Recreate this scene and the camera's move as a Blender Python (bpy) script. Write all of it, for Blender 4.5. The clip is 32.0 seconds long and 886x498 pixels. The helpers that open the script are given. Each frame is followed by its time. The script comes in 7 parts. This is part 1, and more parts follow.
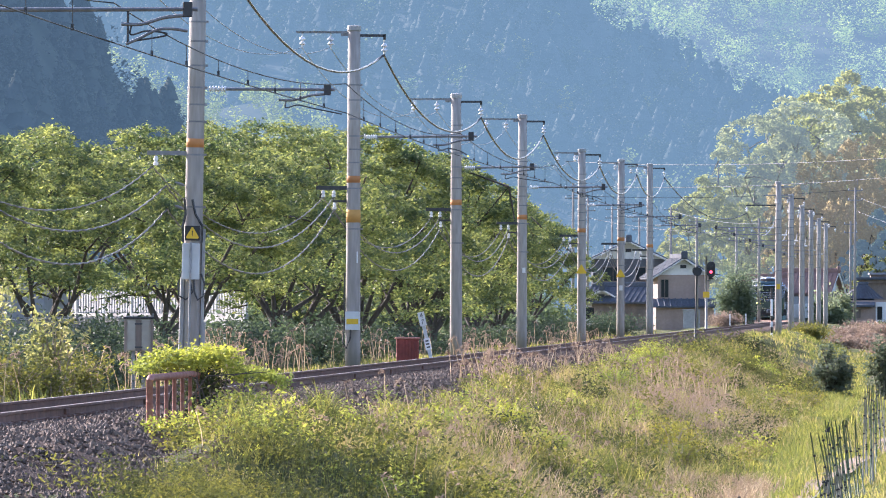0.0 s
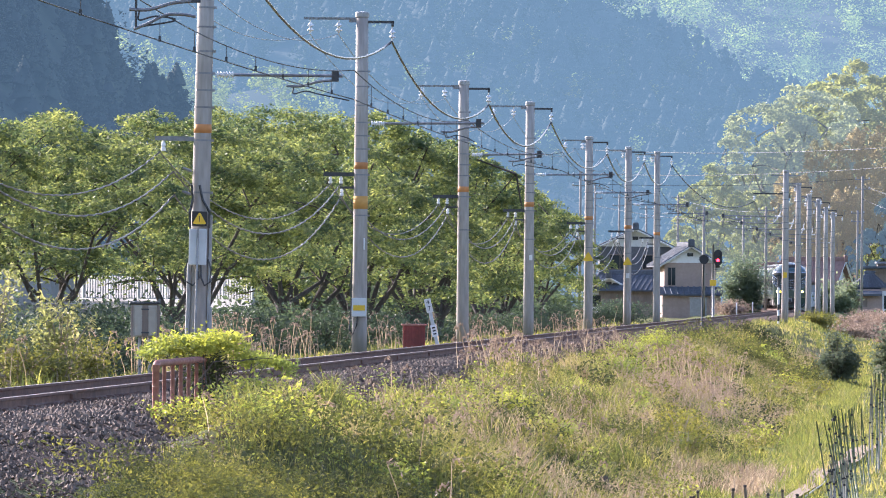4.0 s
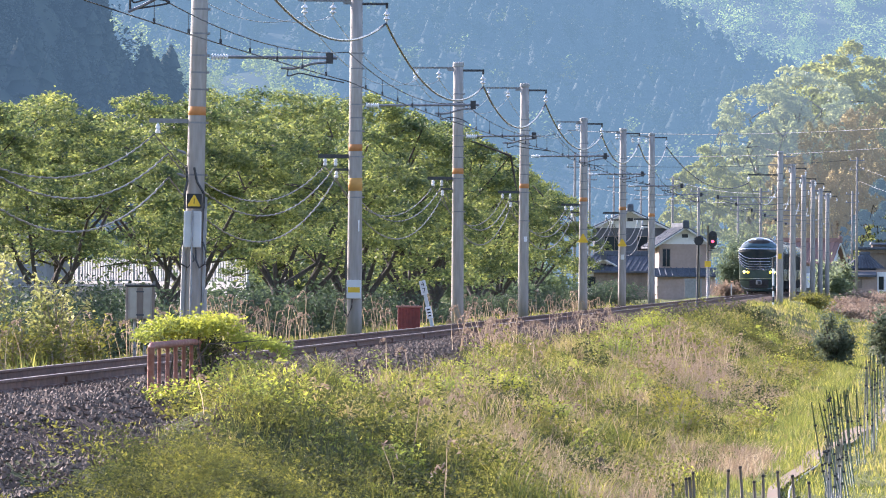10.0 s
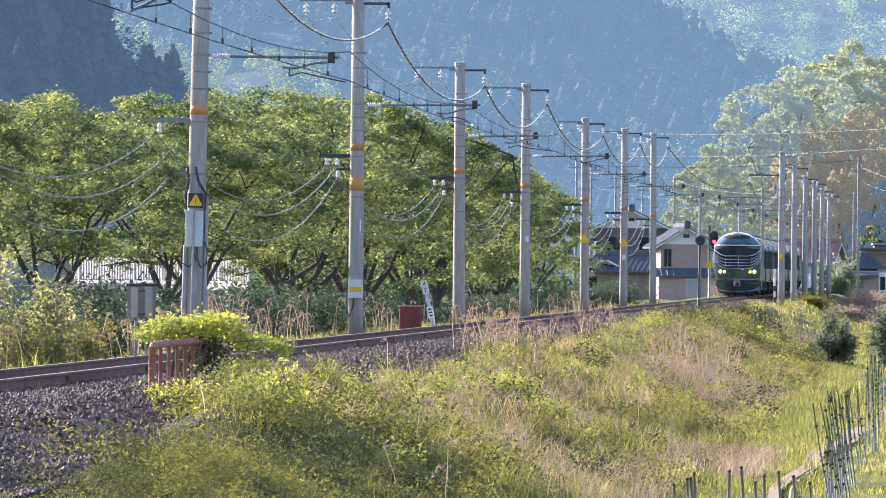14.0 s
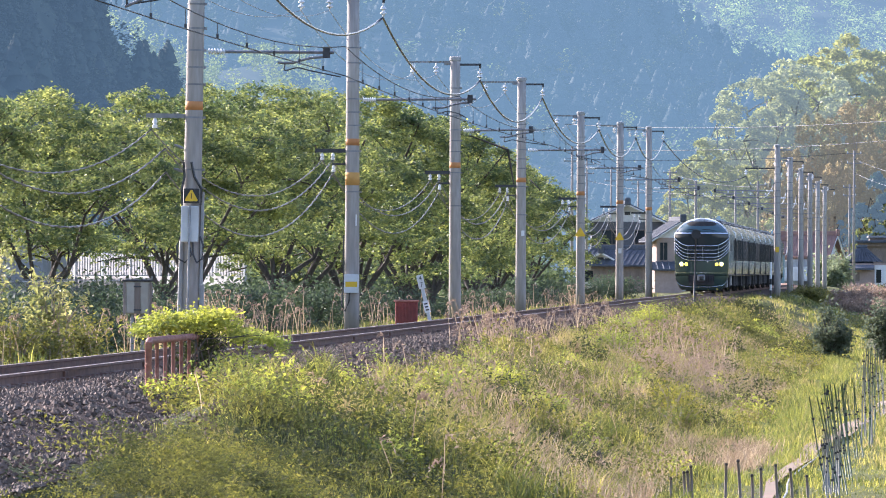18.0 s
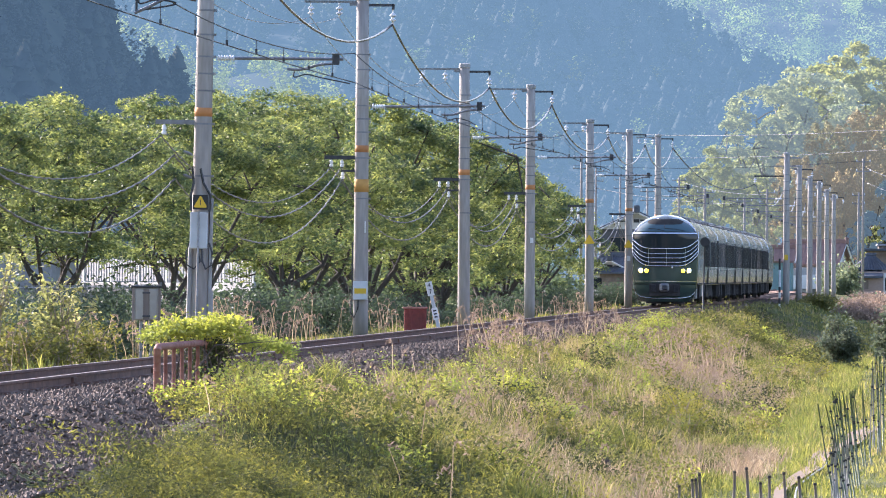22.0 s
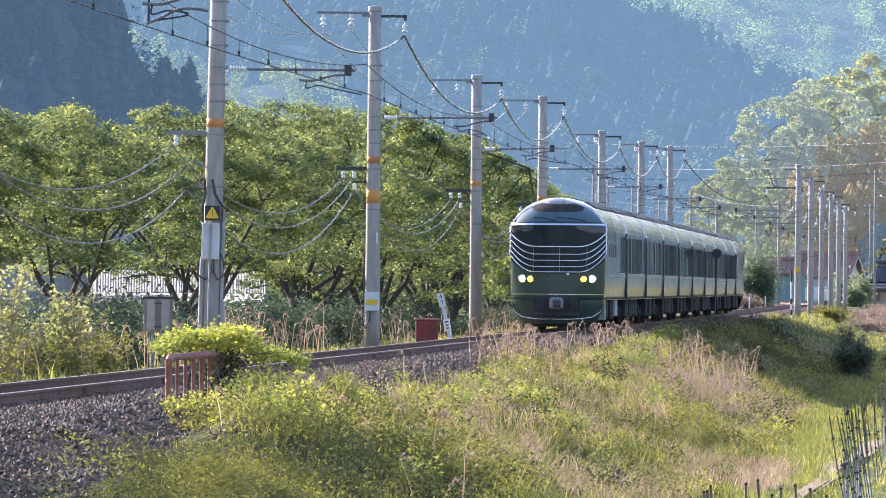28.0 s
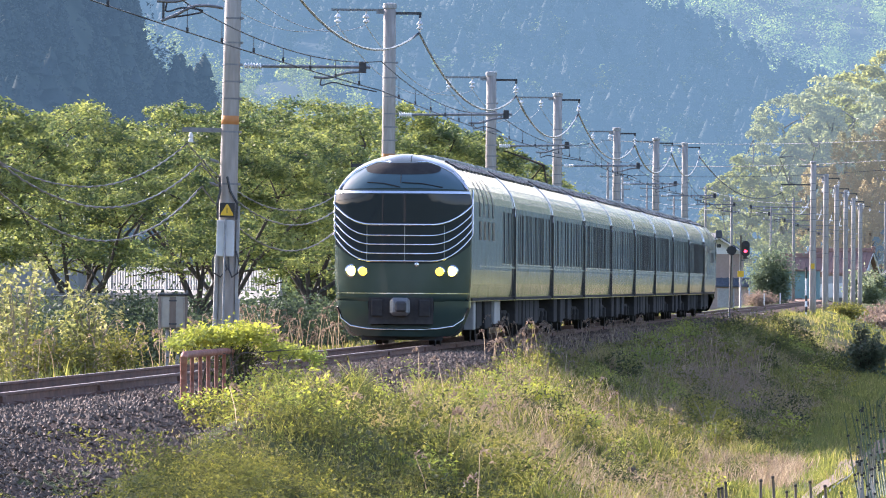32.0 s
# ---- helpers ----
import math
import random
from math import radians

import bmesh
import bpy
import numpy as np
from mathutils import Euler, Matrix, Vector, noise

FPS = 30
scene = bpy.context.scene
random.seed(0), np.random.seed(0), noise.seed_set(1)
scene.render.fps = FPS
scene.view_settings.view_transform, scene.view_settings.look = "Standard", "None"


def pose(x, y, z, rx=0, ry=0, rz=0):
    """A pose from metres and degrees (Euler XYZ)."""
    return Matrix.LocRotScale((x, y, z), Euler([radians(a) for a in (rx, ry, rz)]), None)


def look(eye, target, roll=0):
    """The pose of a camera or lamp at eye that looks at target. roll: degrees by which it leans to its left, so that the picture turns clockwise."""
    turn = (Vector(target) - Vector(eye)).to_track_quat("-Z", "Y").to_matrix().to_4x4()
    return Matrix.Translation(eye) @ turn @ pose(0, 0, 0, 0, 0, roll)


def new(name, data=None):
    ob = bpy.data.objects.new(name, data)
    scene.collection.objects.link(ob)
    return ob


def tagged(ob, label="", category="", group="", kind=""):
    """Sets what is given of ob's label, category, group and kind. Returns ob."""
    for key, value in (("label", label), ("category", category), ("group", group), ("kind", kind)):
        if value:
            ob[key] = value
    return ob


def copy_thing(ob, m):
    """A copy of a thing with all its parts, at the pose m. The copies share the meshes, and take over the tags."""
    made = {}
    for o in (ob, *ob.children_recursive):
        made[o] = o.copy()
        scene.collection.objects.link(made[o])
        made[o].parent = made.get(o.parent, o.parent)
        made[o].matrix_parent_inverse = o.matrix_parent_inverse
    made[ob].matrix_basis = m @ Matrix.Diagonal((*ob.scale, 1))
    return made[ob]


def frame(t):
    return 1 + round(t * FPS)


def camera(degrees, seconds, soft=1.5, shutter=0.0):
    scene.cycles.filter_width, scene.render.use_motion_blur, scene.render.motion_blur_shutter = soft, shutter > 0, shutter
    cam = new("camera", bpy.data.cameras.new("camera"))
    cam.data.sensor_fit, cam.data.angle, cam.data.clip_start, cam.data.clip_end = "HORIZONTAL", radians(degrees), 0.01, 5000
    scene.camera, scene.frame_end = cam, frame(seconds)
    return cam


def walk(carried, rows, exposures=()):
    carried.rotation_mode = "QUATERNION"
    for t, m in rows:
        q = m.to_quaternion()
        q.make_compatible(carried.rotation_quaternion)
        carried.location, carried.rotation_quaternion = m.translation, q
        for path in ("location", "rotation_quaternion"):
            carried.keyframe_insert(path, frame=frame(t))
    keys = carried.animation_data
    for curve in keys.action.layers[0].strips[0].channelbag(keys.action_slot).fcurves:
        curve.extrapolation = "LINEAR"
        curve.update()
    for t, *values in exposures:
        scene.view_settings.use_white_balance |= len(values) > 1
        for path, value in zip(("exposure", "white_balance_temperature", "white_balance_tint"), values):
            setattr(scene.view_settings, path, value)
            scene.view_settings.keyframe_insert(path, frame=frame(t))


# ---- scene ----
# the camera stands beside the line on a farm road and is turned a little by hand
FOV = 5.5411
EYE = (0.0, 0.0, 1.35)
cam = camera(FOV, 32.0, soft=1.0)
# seconds, yaw, tilt, lean in degrees
TURNS = (
    (0, 0.0000, 90.3504, -0.15), (0.5, -0.0126, 90.3593, -0.33), (1, -0.0230, 90.3437, -0.32), (1.5, -0.0067, 90.3163, -0.33),
    (2, 0.0252, 90.3096, -0.39), (2.5, 0.0393, 90.3089, -0.43), (3, 0.0363, 90.2874, -0.41), (3.5, 0.0467, 90.2756, -0.47),
    (5.5, 0.0222, 90.2511, -0.10), (6, 0.0230, 90.2578, -0.00), (6.5, 0.0067, 90.2504, 0.05), (7, 0.0044, 90.2222, -0.02),
    (7.5, -0.0022, 90.1963, 0.08), (8, 0.0119, 90.1919, 0.09), (8.5, 0.0089, 90.1970, -0.10), (9, 0.0170, 90.1963, -0.26),
    (9.5, 0.0200, 90.1711, -0.32), (10, 0.0096, 90.1541, -0.32), (10.5, 0.0200, 90.1585, -0.36), (11, 0.0422, 90.1733, -0.44),
    (11.5, 0.0415, 90.1844, -0.41), (12, 0.0230, 90.1659, -0.54), (12.5, 0.0252, 90.1556, -0.34), (13, 0.0185, 90.1311, -0.40),
    (13.5, 0.0074, 90.1304, -0.45), (14, 0.0185, 90.1526, -0.41), (14.5, 0.0259, 90.1881, -0.54), (16.5, -0.0067, 90.1415, -0.25),
    (17, -0.0178, 90.1504, -0.10), (17.5, -0.0096, 90.1444, -0.03), (18, -0.0067, 90.1178, -0.18), (18.5, -0.0267, 90.1015, -0.17),
    (19, -0.0296, 90.0874, -0.10), (19.5, -0.0104, 90.0956, -0.17), (20, 0.0030, 90.1081, -0.21), (20.5, 0.0200, 90.1200, -0.33),
    (21, 0.0363, 90.1252, -0.41), (21.5, 0.0526, 90.1356, -0.40), (22, 0.0489, 90.1615, -0.33), (22.5, 0.0578, 90.1711, -0.50),
    (23, 0.0526, 90.1681, -0.41), (23.5, 0.0363, 90.1341, -0.33), (24, 0.0578, 90.0978, -0.41), (24.5, 0.0607, 90.0985, -0.49),
    (25, 0.0570, 90.1193, -0.52), (25.5, 0.0807, 90.1281, -0.50), (27.5, 0.1289, 90.1844, -0.25), (28, 0.1222, 90.2311, -0.43),
    (28.5, 0.1170, 90.2496, -0.42), (29, 0.1059, 90.2444, -0.42), (29.5, 0.0911, 90.2341, -0.40), (30, 0.0963, 90.2296, -0.30),
    (30.5, 0.1067, 90.2363, -0.33), (31, 0.1222, 90.2304, -0.32), (31.5, 0.1622, 90.2274, -0.35), (32, 0.2148, 90.2119, -0.40),
)
walk(cam, [(t, pose(*EYE, tilt, lean, yaw)) for t, yaw, tilt, lean in TURNS], [(0, 1.45, 5890, 26), (32, 1.45, 5890, 26)])

# ---- daylight ----
SUN_AZ, SUN_EL = 44.0, 22.5          # degrees left of straight ahead, and above the horizon
world = bpy.data.worlds.new("daylight")
scene.world = world
world.use_nodes = True
_n = world.node_tree.nodes
_sky = _n.new("ShaderNodeTexSky")
_sky.sky_type, _sky.sun_disc = "NISHITA", False
_sky.sun_elevation, _sky.sun_rotation = radians(SUN_EL), radians(-SUN_AZ)
_sky.air_density, _sky.dust_density = 1.0, 2.0
_n["Background"].inputs["Strength"].default_value = 0.15
world.node_tree.links.new(_sky.outputs[0], _n["Background"].inputs["Color"])
_sun = bpy.data.lights.new("sun", "SUN")
_sun.energy, _sun.angle, _sun.color = 5.0, radians(0.6), (1.0, 0.92, 0.78)
_s = Vector((-math.sin(radians(SUN_AZ)) * math.cos(radians(SUN_EL)), math.cos(radians(SUN_AZ)) * math.cos(radians(SUN_EL)), math.sin(radians(SUN_EL))))
new("sun", _sun).matrix_world = look(_s * 300, (0, 0, 0))


# ---- materials ----
def nodes_of(name):
    m = bpy.data.materials.new(name)
    m.use_nodes = True
    return m, m.node_tree.nodes, m.node_tree.links


def mixed(n, l, fac, a, b):
    """A colour between a and b by the socket fac; a and b are colours or sockets."""
    x = n.new("ShaderNodeMix")
    x.data_type = "RGBA"
    l.new(fac, x.inputs["Factor"])
    for k, v in (("A", a), ("B", b)):
        s = [i for i in x.inputs if i.name == k and i.type == "RGBA"][0]
        if isinstance(v, tuple):
            s.default_value = (*v, 1)
        else:
            l.new(v, s)
    return [o for o in x.outputs if o.type == "RGBA"][0]


def ranged(n, l, sock, lo, hi, a=0.0, b=1.0):
    r = n.new("ShaderNodeMapRange")
    l.new(sock, r.inputs["Value"])
    for k, v in zip(("From Min", "From Max", "To Min", "To Max"), (lo, hi, a, b)):
        r.inputs[k].default_value = v
    return r.outputs[0]


def noisy(n, l, coord, scale, detail=3.0, stretch=None):
    t = n.new("ShaderNodeTexNoise")
    t.inputs["Scale"].default_value, t.inputs["Detail"].default_value = scale, detail
    if stretch:
        mp = n.new("ShaderNodeMapping")
        mp.inputs["Scale"].default_value = stretch
        l.new(coord, mp.inputs["Vector"])
        coord = mp.outputs[0]
    l.new(coord, t.inputs["Vector"])
    return t.outputs["Fac"]


def paint(name, c1, c2, rough=0.7, metal=0.0, fine=8.0, wide=0.7, bump=0.15, stain=None, stretch=None, glow=0.0, spec=0.5, coat=0.0):
    """A surface whose colour wanders between c1 and c2 at two scales, with fine relief and optional stains."""
    m, n, l = nodes_of(name)
    b = n["Principled BSDF"]
    co = n.new("ShaderNodeTexCoord").outputs["Object"]
    f1, f2 = noisy(n, l, co, fine, 4, stretch), noisy(n, l, co, wide, 3, stretch)
    c = mixed(n, l, ranged(n, l, f1, 0.32, 0.68), c1, c2)
    c = mixed(n, l, ranged(n, l, f2, 0.35, 0.75, 0, 0.6), c, tuple(0.6 * v for v in c1) if stain is None else stain)
    r = n.new("ShaderNodeObjectInfo")
    hs = n.new("ShaderNodeHueSaturation")
    l.new(ranged(n, l, r.outputs["Random"], 0, 1, 0.88, 1.12), hs.inputs["Value"])
    l.new(c, hs.inputs["Color"])
    l.new(hs.outputs[0], b.inputs["Base Color"])
    b.inputs["Metallic"].default_value = metal
    b.inputs["Specular IOR Level"].default_value = spec
    b.inputs["Coat Weight"].default_value = coat
    b.inputs["Coat Roughness"].default_value = 0.08
    l.new(ranged(n, l, f1, 0.3, 0.7, max(0.02, rough - 0.08), min(1, rough + 0.08)), b.inputs["Roughness"])
    if bump:
        bp = n.new("ShaderNodeBump")
        bp.inputs["Strength"].default_value, bp.inputs["Distance"].default_value = bump, 0.02
        l.new(f1, bp.inputs["Height"])
        l.new(bp.outputs[0], b.inputs["Normal"])
    if glow:
        b.inputs["Emission Color"].default_value = (*c1, 1)
        b.inputs["Emission Strength"].default_value = glow
    return m


def foliage(name, cols, through_light=0.5, patch=0.12, dry=None, dry_scale=0.2, air=None, rough=0.55, dry_at=(0.52, 0.66)):
    """Leaves or blades: colour varies from piece to piece and in wide patches; light comes through them.
    air: colour and strength of a glow added to far woods, a backdrop, in place of lit haze."""
    m, n, l = nodes_of(name)
    out = n["Material Output"]
    n.remove(n["Principled BSDF"])
    geo = n.new("ShaderNodeNewGeometry")
    rnd, pos = geo.outputs["Random Per Island"], geo.outputs["Position"]
    c = mixed(n, l, rnd, cols[0], cols[1])
    c = mixed(n, l, ranged(n, l, noisy(n, l, pos, patch, 3), 0.38, 0.64), c, cols[2])
    if dry:
        c = mixed(n, l, ranged(n, l, noisy(n, l, pos, dry_scale, 4), dry_at[0], dry_at[1]), c, dry)
    d, t, g = n.new("ShaderNodeBsdfDiffuse"), n.new("ShaderNodeBsdfTranslucent"), n.new("ShaderNodeBsdfGlossy")
    hs = n.new("ShaderNodeHueSaturation")
    hs.inputs["Value"].default_value, hs.inputs["Saturation"].default_value = 1.5, 1.1
    l.new(c, hs.inputs["Color"])
    l.new(c, d.inputs["Color"])
    l.new(hs.outputs[0], t.inputs["Color"])
    g.inputs["Roughness"].default_value = rough
    a, b = n.new("ShaderNodeMixShader"), n.new("ShaderNodeMixShader")
    a.inputs[0].default_value, b.inputs[0].default_value = through_light, 0.05
    l.new(d.outputs[0], a.inputs[1]), l.new(t.outputs[0], a.inputs[2])
    l.new(a.outputs[0], b.inputs[1]), l.new(g.outputs[0], b.inputs[2])
    last = b.outputs[0]
    # haze is imitated by light given off from the leaves themselves
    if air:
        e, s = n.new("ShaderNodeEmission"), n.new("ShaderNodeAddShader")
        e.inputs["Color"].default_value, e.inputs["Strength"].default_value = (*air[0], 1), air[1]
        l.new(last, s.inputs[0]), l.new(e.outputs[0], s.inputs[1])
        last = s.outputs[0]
    l.new(last, out.inputs["Surface"])
    return m


def glass(name, tint, rough=0.03):
    m, n, l = nodes_of(name)
    b = n["Principled BSDF"]
    co = n.new("ShaderNodeTexCoord").outputs["Object"]
    l.new(mixed(n, l, noisy(n, l, co, 0.8), tint, tuple(1.7 * v for v in tint)), b.inputs["Base Color"])
    b.inputs["Roughness"].default_value = rough
    b.inputs["Specular IOR Level"].default_value = 0.35
    return m


def lit(name, colour, strength):
    m, n, l = nodes_of(name)
    b = n["Principled BSDF"]
    b.inputs["Base Color"].default_value = (*colour, 1)
    b.inputs["Emission Color"].default_value = (*colour, 1)
    b.inputs["Emission Strength"].default_value = strength
    return m


